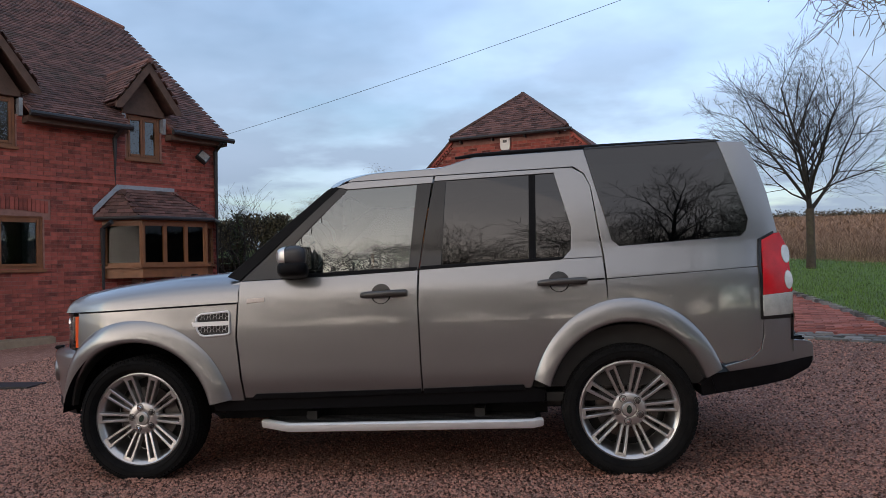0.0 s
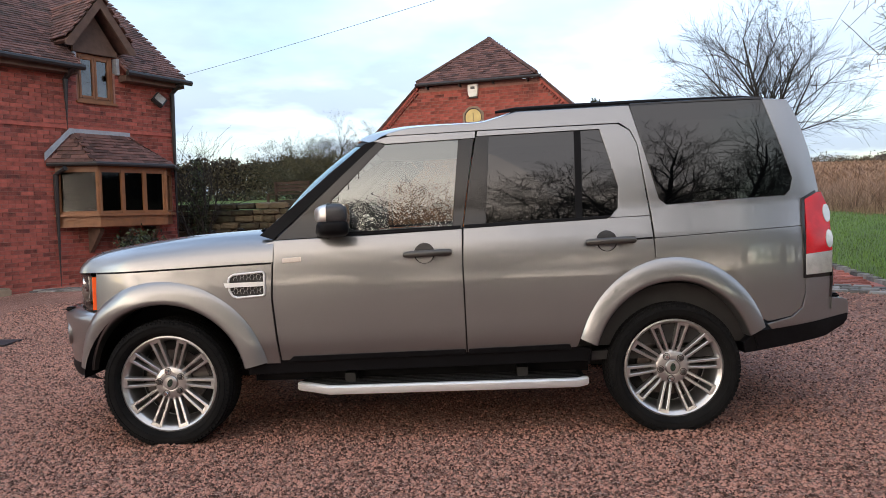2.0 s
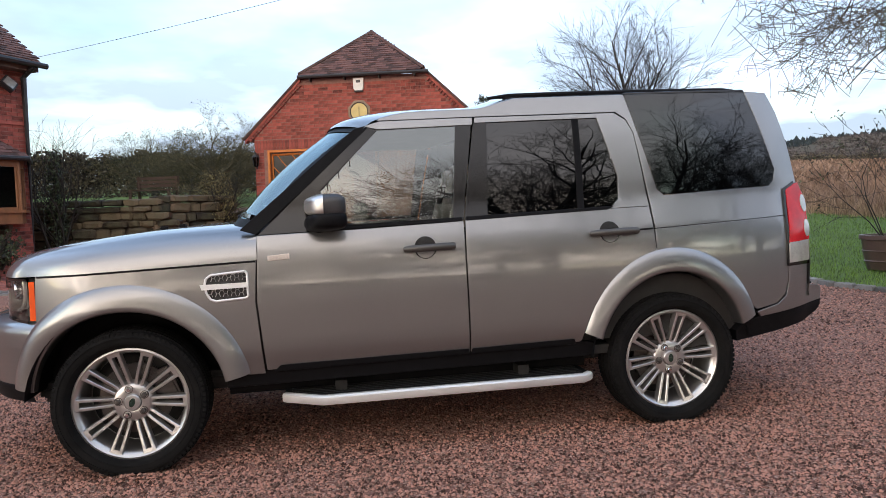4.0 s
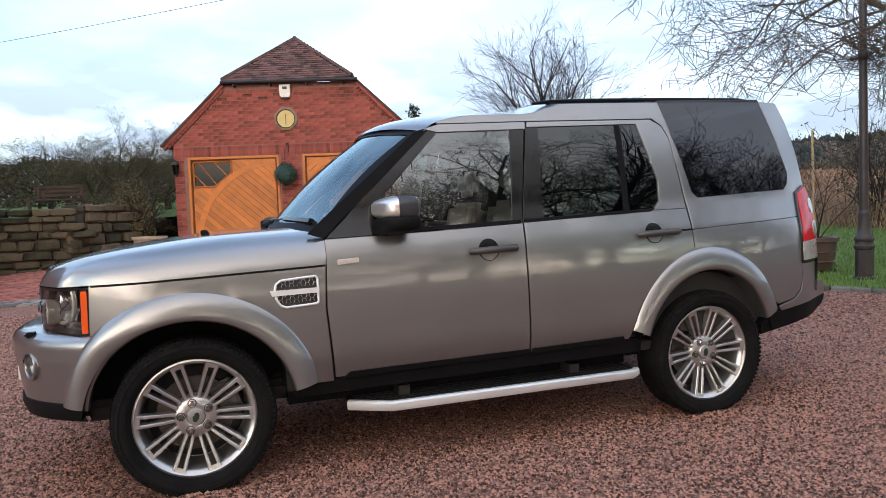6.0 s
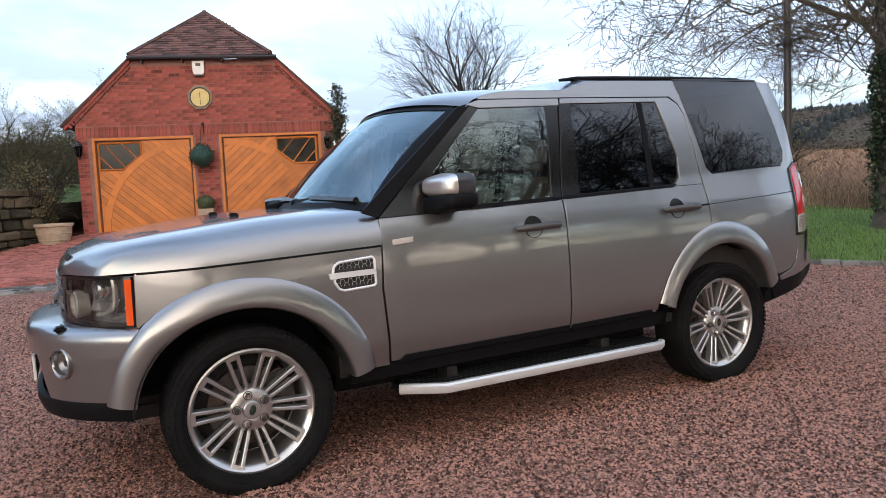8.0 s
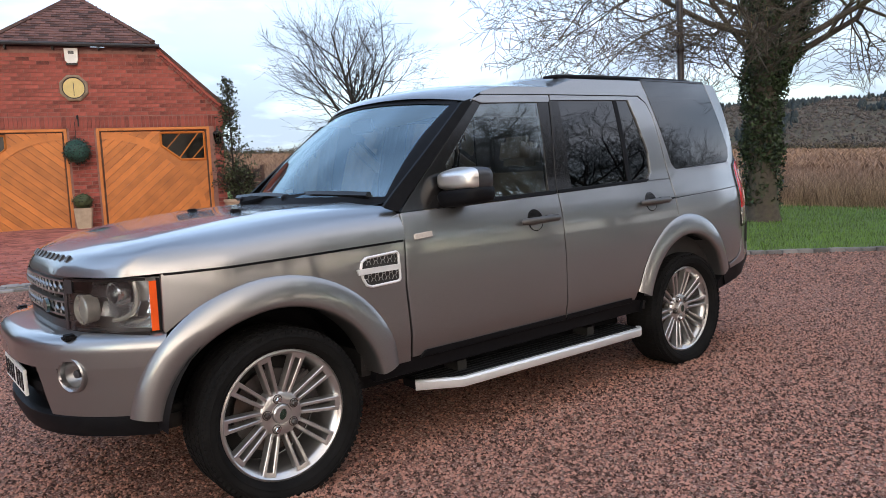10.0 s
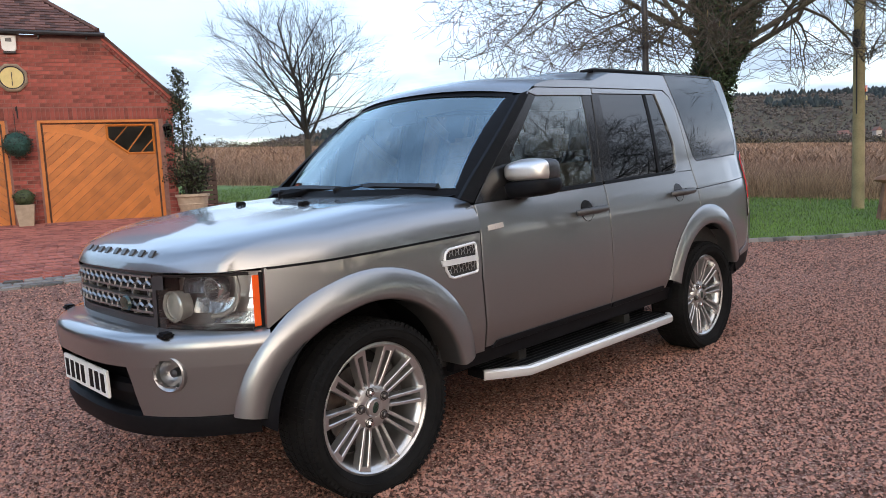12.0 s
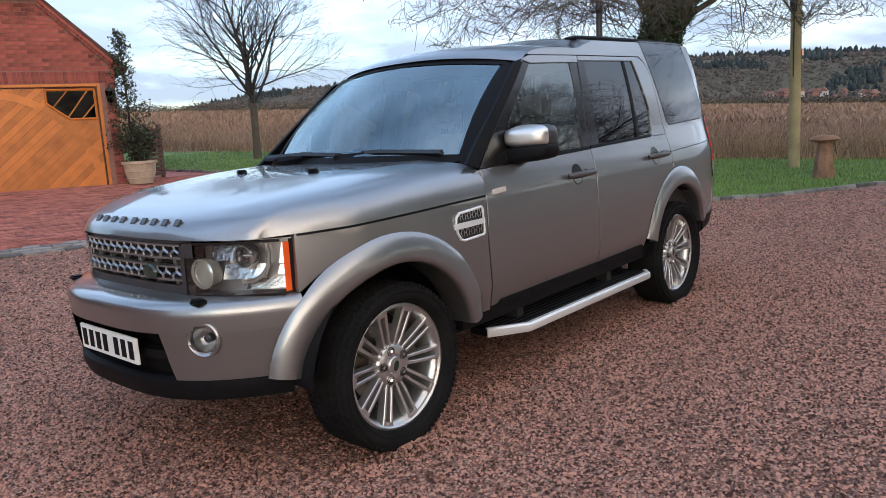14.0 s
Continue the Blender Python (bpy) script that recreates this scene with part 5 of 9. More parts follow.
    # roof skin
    stations = [-0.215, -0.20, -0.17, -0.125, -0.06, 0.0, 0.1, 0.3, 0.38, 0.43, 0.52, 0.62, 0.8, 1.2, 1.6, 2.0, 2.14, 2.19]
    ztop = [1.703, 1.720, 1.740, 1.757, 1.773, 1.783, 1.79, 1.793, 1.795, 1.80, 1.825, 1.852, 1.856, 1.864, 1.87, 1.874, 1.868, 1.855]
    rows = []
    for x, zt in zip(stations, ztop):
        yw = HW(x, zt) + 0.001
        row = []
        for k in range(25):
            v = -1 + 2 * k / 24
            y = yw * math.copysign(1 - (1 - abs(v)) ** 1.35, v)
            crown = 0.062 * (1 - abs(y / yw) ** 2.6)
            fx = -0.175 * (1 - (y / yw) ** 2) * min(1, max(0, (0.3 - x) / 0.5))
            row.append((x + fx, y, zt + crown))
        rows.append(row)
    loft("roof", rows, PAINT, car)
    # tailgate between the rear corners
    rows = []
    for x, z in ((2.19, 1.855), (2.235, 1.75), (2.285, 1.56), (2.327, 1.33), (2.36, 1.1), (2.37, 0.86), (2.36, 0.66)):
        yw = HW(min(x, 2.33), z)
        rows.append([(x + 0.05 * (1 - (k / 8 - 1) ** 2), yw * (k / 8 - 1), z) for k in range(17)])
    loft("tailgate", rows, PAINT, car)
    # roof rails
    for s in (-1, 1):
        bm = tube(bmesh.new(), [(0.50, s * 0.60, 1.872), (0.62, s * 0.60, 1.884), (0.9, s * 0.60, 1.890), (1.4, s * 0.60, 1.896), (1.95, s * 0.595, 1.898), (2.08, s * 0.59, 1.885)], [0.008, 0.013, 0.014, 0.014, 0.013, 0.009], 8)
        r = part("roof_rail", bm, BLACK_TRIM, car, "black roof rail")
        for x in (0.64, 1.3, 1.98):
            part("rail_foot", B(x - 0.05, x + 0.05, s * 0.60 - 0.018, s * 0.60 + 0.018, 1.86, 1.886, 0.006), BLACK_TRIM, r)


def build_bonnet():
    """Clamshell bonnet: flat top with raised edges, rounded shoulders and a rolled front edge."""
    us = [0, 0.3, 0.6, 0.82, 0.94, 0.97, 0.99, 1.0]
    zt = [1.229, 1.213, 1.178, 1.138, 1.092, 1.066, 1.038, 1.012]
    nv = 48
    rows = []
    fine = [k / 44 for k in range(40)] + [0.91, 0.925, 0.94, 0.955, 0.97, 0.98, 0.99, 1.0]
    for u, z in ((u, curve_at(us, zt, u)) for u in fine):
        row = []
        for k in range(nv + 1):
            v = -1 + 2 * k / nv
            av = abs(v)
            # plan edge of this row, at the side
            yflat = av / 0.78 * 0.73 if av <= 0.78 else None
            xr0 = -0.985
            if yflat is not None:
                y = yflat
                xr = xr0 + 0.10 * (y / 0.8) ** 2
                xf = -2.15 + 0.2 * (y / 0.775) ** 3.6
                x = xr + (xf - xr) * u
                edge = 0.007 * math.exp(-((y - 0.62) / 0.11) ** 2) * (1 - u) ** 0.4 - 0.005 * math.exp(-(y / 0.35) ** 2) * (1 - u)
                zz = z + edge - 0.015 * (y / 0.73) ** 4 * (1 - u)
            else:
                t = (av - 0.78) / 0.22
                xr = xr0 + 0.10 * (0.73 / 0.8) ** 2 + 0.112 * min(1.0, t / 0.45) ** 0.8
                xf = -2.15 + 0.2 * (0.73 / 0.775) ** 3.6 + 0.127 * t ** 1.4
                x = xr + (xf - xr) * u
                zl = 1.047 + 0.022 * (x + 0.8) * 1.3
                yw = HW(x, zl) + 0.002
                z0 = z - 0.015 * (1 - u)
                y = 0.73 + (yw - 0.73) * math.sin(t * math.pi / 2)
                zz = zl + (z0 - zl) * math.cos(t * math.pi / 2) ** 0.9 if z0 > zl else z0 + (zl - z0) * t
            row.append((x, math.copysign(y, v), zz))
        rows.append(row)
    b = loft("bonnet", rows, PAINT, car, smooth=80)
    # plain raised bars where the maker's letters stand
    for k in range(9):
        y = 0.34 - k * 0.085 - (0.02 if k > 3 else 0)
        x = -2.15 + 0.2 * (abs(y) / 0.775) ** 3.6
        part("letter_bar", box(bmesh.new(), 0.006, 0.014, -0.02, 0.02, -0.016, 0.016, 0.002, Matrix.Translation((x + 0.035, y, 1.082)) @ Matrix.Rotation(radians(38), 4, "Y")), DARK_GREY, b, "plain dark raised bar")
    for y in (-0.3, 0.3):
        bm = B(-1.36, -1.315, y - 0.02, y + 0.02, 1.205, 1.228, 0.006)
        part("washer_jet", bm, BLACK_TRIM, b)
    # cowl, windscreen
    rows = []
    for t in range(3):
        rows.append([(-1.0 + 0.10 * (v / 10) ** 2 + 0.075 * t + 0.03, 0.77 * v / 10, 1.205 + 0.012 * t) for v in range(-10, 11)])
    loft("cowl", rows, BLACK_TRIM, car)
    rows = []
    for t in range(11):
        q = t / 10
        row = []
        for k in range(25):
            v = -1 + k / 12
            xb, zb, yb = -0.985 + 0.18 * v * v, 1.205 - 0.01 * v * v, 0.775 * v
            xt, zt_, yt = -0.385 + 0.13 * v * v, 1.752 - 0.05 * v * v, 0.69 * v
            bow = 0.035 * math.sin(q * math.pi)
            row.append((xb + (xt - xb) * q - bow * 0.7, yb + (yt - yb) * q, zb + (zt_ - zb) * q + bow * 0.7))
        rows.append(row)
    w = loft("windscreen", rows, GLASS_SCREEN, car, smooth=80)
    w.visible_shadow = False
    # black border of the screen
    rows2 = [[(x - 0.003, y, z + 0.003) for x, y, z in r] for r in rows]
    loft("screen_border", [[(p[0], p[1] * 1.0, p[2]) for p in rows2[0]], [(a[0] + (b[0] - a[0]) * 0.8, a[1] + (b[1] - a[1]) * 0.8, a[2] + (b[2] - a[2]) * 0.8) for a, b in zip(rows2[0], rows2[1])]], BLACK_TRIM, car)
    loft("screen_header", [[(a[0] + (b[0] - a[0]) * 0.3, a[1] + (b[1] - a[1]) * 0.3, a[2] + (b[2] - a[2]) * 0.3) for a, b in zip(rows2[-1], rows2[-2])], [(p[0] + 0.02, p[1], p[2] + 0.012) for p in rows2[-1]]], BLACK_TRIM, car)
    for s in (-1, 1):
        pts = [Vector((r[0 if s < 0 else -1])) for r in rows]
        loft("screen_edge", [[p + Vector((-0.006, -s * 0.035, 0.006)) for p in pts], [p + Vector((-0.004, 0, 0.004)) for p in pts], [Vector((p.x + 0.06, s * (HW(p.x + 0.06, p.z - 0.01) - 0.004), p.z - 0.015)) for p in pts]], BLACK_TRIM, car)
    # wipers
    for (p0, p1, p2) in (((-0.93, -0.02, 1.245), (-0.88, -0.3, 1.262), (-0.80, -0.62, 1.255)), ((-0.95, 0.50, 1.24), (-0.91, 0.28, 1.265), (-0.90, 0.02, 1.262))):
        wi = part("wiper", tube(bmesh.new(), [p0, p1, p2], [0.03, 0.026, 0.018], 6), BLACK_TRIM, car, "black wiper")
        bm = tube(bmesh.new(), [(p1[0] - 0.02, p1[1] + 0.36, p1[2] + 0.0), (p1[0] - 0.015, p1[1], p1[2] + 0.01), (p2[0] - 0.015, p2[1] - 0.05, p2[2] + 0.0)], 0.02, 6)
        part("blade", bm, BLACK_GLOSS, wi)
        part("pivot", lathe(bmesh.new(), [(0.03, -0.03), (0.03, 0.02), (0.02, 0.03)], 12, Matrix.Translation(p0), True), BLACK_TRIM, wi)


def nose(y, k=0.24):
    return k * (abs(y) / 0.775) ** 3.6


def front_quad(name, y0, y1, z0, z1, x, mat, parent, n=8, label="", rake=0.03, depth=0.02):
    """A curved strip of the nose between two widths and heights."""
    rows = []
    for z in (z0, (z0 + z1) / 2, z1):
        rows.append([(x + nose(y0 + (y1 - y0) * k / n) + rake * (z - z0), y0 + (y1 - y0) * k / n, z) for k in range(n + 1)])
    rows = [[(p[0] + depth, p[1], p[2]) for p in rows[0]]] + rows + [[(p[0] + depth, p[1], p[2]) for p in rows[-1]]]
    return loft(name, rows, mat, parent, label, 50)


def build_front():
    # dark backing panel behind grille and lamps
    rows = []
    for z in (0.76, 1.01):
        rows.append([(-2.06 + nose(0.42 * k / 12) * 0.85, 0.42 * k / 12, z) for k in range(-12, 13)])
    loft("front_panel", rows, CABIN, car)
    # grille
    g = front_quad("grille", -0.465, 0.465, 0.999, 1.008, -2.142, DARK_GREY, car, 14, "silver two-bar grille in a dark surround")
    front_quad("grille_surround", -0.47, 0.47, 0.775, 0.83, -2.152, DARK_GREY, g, 14)
    front_quad("grille_chin", -0.62, 0.62, 0.772, 0.80, -2.140, DARK_GREY, g, 14)
    for s in (-1, 1):
        front_quad("grille_side", s * 0.412, s * 0.43, 0.82, 0.99, -2.148, DARK_GREY, g, 3)
    for zc, hb in ((0.966, 0.030), (0.878, 0.031)):
        front_quad("grille_bar", -0.415, 0.415, zc - hb, zc - hb + 0.009, -2.156, GRILLE_SILVER, g, 14, depth=0.03)
        front_quad("grille_bar", -0.415, 0.415, zc + hb - 0.008, zc + hb, -2.156, GRILLE_SILVER, g, 14, depth=0.03)
        front_quad("grille_bar_back", -0.415, 0.415, zc - hb, zc + hb, -2.118, CABIN, g, 14)
        # two staggered rows of hexagonal cells
        p = 0.0638
        for k in range(13):
            y = -0.383 + k * p
            x = -2.154 + nose(y)
            bm = bmesh.new()
            tube(bm, [(x, y, zc + hb - 0.006), (x, y, zc + 0.008)], 0.0055, 4)
            tube(bm, [(x, y, zc + 0.008), (x, y + p / 2, zc - 0.005)], 0.0062, 4)
            tube(bm, [(x, y, zc + 0.008), (x, y - p / 2, zc - 0.005)], 0.0062, 4)
            tube(bm, [(x, y + p / 2, zc - 0.005), (x, y + p / 2, zc - hb + 0.006)], 0.0055, 4)
            part("grille_link", bm, GRILLE_SILVER, g)
    for lo, hi in ((0.806, 0.850), (0.906, 0.938)):
        for k in range(6):
            y = -0.34 + k * 0.136
            part("grille_stub", B(-2.132 + nose(y), -2.105 + nose(y), y - 0.010, y + 0.010, lo, hi, 0.004), GRILLE_SILVER, g)
    front_quad("grille_bar_back", -0.415, 0.415, 0.80, 0.94, -2.105, CABIN, g, 14)
    mb = Matrix.Translation((-2.166 + nose(0.222), -0.222, 0.880)) @ Matrix.Rotation(radians(-90), 4, "Y")
    bm = lathe(bmesh.new(), [(0.001, 0.012), (0.036, 0.01), (0.042, 0.0)], 24, mb @ Matrix.Diagonal((0.75, 1.25, 1, 1)))
    part("badge", bm, BADGE_GREEN, g, "plain dark green oval badge")
    # head lamps
    for s in (-1, 1):
        yi, yo = 0.428, 0.774
        rows = []
        for z in (0.792, 0.80, 0.9, 0.985, 0.998):
            rows.append([(-2.150 + nose(y) + 0.02 * (z - 0.79), s * y, z) for y in [yi + (yo - yi) * k / 10 for k in range(11)]])
        h = loft("headlamp", [[(p[0] + 0.095, p[1] * 0.985, p[2]) for p in r] for r in rows], ALLOY, car, "clear headlamp with amber side strip")
        # frame round the lamp
        for a, b, lo, hi in ((yi - 0.012, yo + 0.004, 0.778, 0.794), (yi - 0.012, yo + 0.004, 0.994, 1.004)):
            front_quad("lamp_frame", s * a, s * b, lo, hi, -2.156, BLACK_GLOSS, h, 12)
        front_quad("lamp_frame", s * (yi - 0.018), s * (yi + 0.006), 0.78, 1.0, -2.160, DARK_GREY, h, 2)
        # big round lens
        m1 = Matrix.Translation((-2.088, s * 0.492, 0.876)) @ Matrix.Rotation(radians(-90), 4, "Y") @ Matrix.Rotation(radians(s * -12), 4, "X")
        part("lamp_ring", lathe(bmesh.new(), [(0.058, -0.05), (0.063, -0.01), (0.062, 0.002), (0.055, 0.006), (0.051, -0.004)], 32, m1), WHITE_LENS, h, "clear ribbed lens ring")
        part("lamp_lens", lathe(bmesh.new(), [(0.001, 0.0), (0.03, -0.001), (0.046, -0.003), (0.052, -0.008)], 32, m1), WHITE_LENS, h, "pearly round lens")
        # projector in a chrome shell
        m2 = Matrix.Translation((-2.0, s * 0.655, 0.943)) @ Matrix.Rotation(radians(-90), 4, "Y") @ Matrix.Rotation(radians(s * -14), 4, "X")
        part("projector_ring", lathe(bmesh.new(), [(0.046, -0.05), (0.05, -0.01), (0.046, 0.006), (0.038, 0.004), (0.034, -0.01)], 26, m2), LAMP_SILVER, h)
        part("projector_bowl", lathe(bmesh.new(), [(0.001, -0.04), (0.024, -0.032), (0.036, -0.008)], 24, m2), LAMP_SILVER, h)
        part("projector_lens", lathe(bmesh.new(), [(0.001, 0.014), (0.016, 0.01), (0.028, -0.002), (0.032, -0.014)], 24, m2), LENS_CLEAR, h)
        front_quad("reflector", s * 0.545, s * 0.70, 0.848, 0.905, -2.100, LAMP_SILVER, h, 8, "chrome shell between the lenses", rake=0.35)
        front_quad("reflector", s * 0.505, s * 0.612, 0.925, 0.988, -2.105, LAMP_SILVER, h, 5, rake=0.3)
        # clear light guide curls round the projector
        guide = [(0.722, 0.99), (0.728, 0.95), (0.724, 0.90), (0.708, 0.866), (0.68, 0.846), (0.64, 0.838)]
        part("light_guide", tube(bmesh.new(), [(-2.125 + nose(y), s * y, z) for y, z in guide], 0.0105, 8), WHITE_LENS, h, "clear curled light guide")
        front_quad("reflector", s * 0.742, s * 0.768, 0.905, 0.985, -2.105, LAMP_SILVER, h, 4, "bright corner reflector", rake=0.25)
        front_quad("reflector", s * 0.735, s * 0.766, 0.862, 0.897, -2.105, LAMP_SILVER, h, 4, rake=0.4)
        front_quad("reflector", s * 0.615, s * 0.765, 0.806, 0.846, -2.092, LAMP_SILVER, h, 8, "bright lower reflector", rake=0.5)
        front_quad("lamp_corner", s * 0.428, s * 0.482, 0.944, 1.0, -2.158, DARK_GREY, h, 3)
        # amber strip wraps the corner
        rows = []
        for z in (0.796, 0.85, 0.855, 0.93, 0.99):
            rows.append([(-1.904 + 0.02 * (z - 0.79), s * 0.776, z), (-1.893 + 0.02 * (z - 0.79), s * 0.778, z), (-1.876 + 0.02 * (z - 0.79), s * 0.779, z)])
        loft("indicator", rows, AMBER_LENS, h, "amber indicator strip")
        rows = []
        for z in (0.79, 0.84, 0.9, 0.95, 0.998):
            rows.append([(-2.155 + nose(y) + 0.02 * (z - 0.79), s * y, z) for y in [yi + (0.774 - yi) * k / 12 for k in range(13)]])
        cv = loft("cover_lens", rows, LENS_CLEAR, h)
        cv.visible_shadow = False
        # black strip stands in for the shaded gap between lamp and wing
        loft("lamp_gap_shade", [[(-1.878 + 0.02 * (z - 0.79), s * 0.778, z), (-1.862, s * 0.790, z)] for z in (0.79, 0.9, 1.0)], BLACK_TRIM, h)
    # bumper
    def bump_x(y):
        return -1.70 - 0.61 * max(0.0, 1 - (abs(y) / BUMP_Y) ** 3.0) ** 0.85

    def in_arch(c):
        return math.hypot((c.x - FA) / 0.47, (c.z - AZ) / 0.47) < 1 or c.x > -1.86 and c.z < 0.8

    def sweep(name, prof, mat, lo=-1.0, hi=1.0, n=64, skip=None, cuts=(), label=""):
        bm = bmesh.new()
        g = []
        for k in range(n + 1):
            v = lo + (hi - lo) * k / n
            y = BUMP_Y * math.copysign(1 - (1 - abs(v)) ** 2.0, v)
            d = (bump_x(y + 0.004) - bump_x(y - 0.004)) / 0.008
            nn = Vector((-1, d, 0)).normalized()
            g.append([bm.verts.new((bump_x(y) + nn.x * o, y + nn.y * o, z)) for o, z in prof])
        for a, b in zip(g, g[1:]):
            for i in range(len(prof) - 1):
                bm.faces.new((a[i], a[i + 1], b[i + 1], b[i]))
        for co, no in cuts:
            bmesh.ops.bisect_plane(bm, geom=list(bm.verts) + list(bm.edges) + list(bm.faces), plane_co=co, plane_no=no)
        if skip:
            bmesh.ops.delete(bm, geom=[f for f in bm.faces if skip(f.calc_center_median())], context="FACES")
        bmesh.ops.delete(bm, geom=[v for v in bm.verts if not v.link_faces], context="VERTS")
        return part(name, bm, mat, car, label, 50)
    prof = [(-0.16, 0.797), (-0.06, 0.790), (-0.03, 0.783), (-0.01, 0.770), (0.0, 0.75), (0.0, 0.725), (-0.001, 0.71), (-0.002, 0.695), (-0.003, 0.68), (-0.004, 0.665), (-0.006, 0.65), (-0.008, 0.635), (-0.010, 0.62), (-0.012, 0.605), (-0.014, 0.59), (-0.016, 0.57), (-0.018, 0.55), (-0.025, 0.50), (-0.03, 0.468), (-0.05, 0.462)]
    sweep("front_bumper", prof, PAINT, n=160, cuts=(((0, 0.4892, 0), (0, 1, 0.12)), ((0, -0.4892, 0), (0, -1, 0.12)), ((0, 0, 0.665), (0, 0, 1))), skip=lambda c: in_arch(c) or (abs(c.y) < 0.41 + 0.12 * (0.66 - c.z) and c.z < 0.665) or math.hypot((abs(c.y) - 0.572) * 1.12, c.z - 0.640) < 0.056)
    sweep("bumper_lip", [(-0.05, 0.475), (-0.026, 0.464), (-0.024, 0.43), (-0.04, 0.385), (-0.14, 0.352)], BLACK_TRIM, skip=in_arch)
    sweep("air_intake", [(-0.02, 0.668), (-0.09, 0.655), (-0.11, 0.60), (-0.10, 0.47), (-0.03, 0.445)], BLACK_TRIM, -0.36, 0.36, 30)
    sweep("intake_bar", [(-0.09, 0.585), (-0.05, 0.58), (-0.05, 0.545), (-0.09, 0.54)], BLACK_TRIM, -0.34, 0.34, 30)
    # number plate with plain bars
    pl = part("number_plate", B(-2.286, -2.273, -0.26, 0.26, 0.518, 0.630, 0.003), PLATE_WHITE, car, "white number plate with plain dark bars")
    for k in range(7):
        y = -0.215 + k * 0.066 + (0.035 if k > 2 else 0)
        part("plate_bar", B(-2.2885, -2.2855, y - 0.019, y + 0.019, 0.536, 0.612), BLACK_TRIM, pl)
    # fog lamps and washers
    for s in (-1, 1):
        m = Matrix.Translation((bump_x(0.572) + 0.014, s * 0.572, 0.640)) @ Matrix.Rotation(radians(s * -28), 4, "Z") @ Matrix.Rotation(radians(-90), 4, "Y")
        f = part("fog_lamp", lathe(bmesh.new(), [(0.074, -0.012), (0.0725, 0.004), (0.066, 0.008), (0.058, 0.002), (0.054, -0.035)], 28, m), PAINT, car, "round fog lamp")
        part("bowl", lathe(bmesh.new(), [(0.001, -0.055), (0.025, -0.05), (0.044, -0.036), (0.0535, -0.014)], 28, m), PAINT, f)
        part("bulb_shield", lathe(bmesh.new(), [(0.001, 0.004), (0.016, 0.0), (0.018, -0.03)], 16, m @ Matrix.Translation((0, s * 0.012, -0.012))), DARK_GREY, f)
        part("headlamp_washer", B(bump_x(0.555) + 0.01, bump_x(0.555) + 0.06, s * 0.555 - 0.03, s * 0.555 + 0.03, 0.772, 0.796, 0.008), BLACK_TRIM, car)


def bump_y(x):
    """Half the width of the front bumper at a station."""
    t = min(1.0, max(0.0, (-1.70 - x) / 0.61))
    return BUMP_Y * (1 - t ** (1 / 0.85)) ** (1 / 3.0)


def flare(name, cx, outer, inner, d0, d1, front):
    """A wheel-arch moulding swept round the opening."""
    n = 30
    rows = []
    for k in range(n + 1):
        d = d0 + (d1 - d0) * k / n
        c, sn = math.cos(radians(d)), math.sin(radians(d))
        ao, bo = outer(d)
        ai, bi = inner(d)
        po, pi = Vector((cx + ao * c, AZ + bo * sn)), Vector((cx + ai * c, AZ + bi * sn))
        row = []
        ymax = 0.953 if not front else 0.953 - 0.133 * max(0, (-1.55 - pi.x) / 0.35) ** 1.6
        if not front:
            ymax = 0.953 - 0.05 * max(0, (pi.x - 1.75) / 0.2)
        for t in (0, 0.06, 0.2, 0.4, 0.6, 0.8, 0.93, 1.0):
            p = po.lerp(pi, t)
            y0 = HW(p.x, p.y) + 0.003
            if front and p.x < -1.62 and p.y < 0.86:
                k2 = min(1, (-1.62 - p.x) / 0.2) * min(1, (0.86 - p.y) / 0.09)
                y0 += max(0, bump_y(p.x) + 0.002 - y0) * k2
            bul = math.sin(min(1, t * 1.15) * math.pi / 2) ** 0.7
            y = y0 + (max(ymax, y0 + 0.006) - y0) * bul
            if t == 1.0:
                y -= 0.006
            row.append((p.x, -y, p.y))
        p = po.lerp(pi, 1.05)
        row.append((p.x, -(row[-1][1] * -1 - 0.03), p.y))
        row.append((p.x, -(0.78), p.y))
        rows.append(row)
    bm = bmesh.new()
    g = [[bm.verts.new(p) for p in r] for r in rows]
    for a, b in zip(g, g[1:]):
        for i in range(len(a) - 1):
            bm.faces.new((a[i], a[i + 1], b[i + 1], b[i]))
    mirrored(name, bm, PAINT, car, smooth=50)
    # dark liner of the wheel housing
    bm = bmesh.new()
    prev = None
    for k in range(25):
        d = 11 + 164 * k / 24
        x, z = cx + 0.475 * math.cos(radians(d)), AZ + 0.475 * math.sin(radians(d))
        row = [bm.verts.new((x, y, z)) for y in (-0.90, -0.70, -0.52)]
        row.append(bm.verts.new((cx, -0.52, AZ)))
        if prev:
            for i in range(3):
                bm.faces.new((prev[i], prev[i + 1], row[i + 1], row[i]))
        prev = row
    mirrored("wheel_housing", bm, BLACK_TRIM, car)


def build_flares():
    fo = lambda d: (0.60 if d < 90 else 0.60 - 0.03 * ((d - 90) / 90), 0.585)
    fi = lambda d: (0.478 if d < 90 else 0.478 - 0.02 * ((d - 90) / 90), 0.458)
    flare("front_wheel_arch", FA, fo, fi, 10, 171, True)
    ro = lambda d: (0.545 if d > 90 else 0.54, 0.62)
    ri = lambda d: (0.452 if d > 90 else 0.44, 0.492)
    flare("rear_wheel_arch", RA, ro, ri, 20, 163, False)


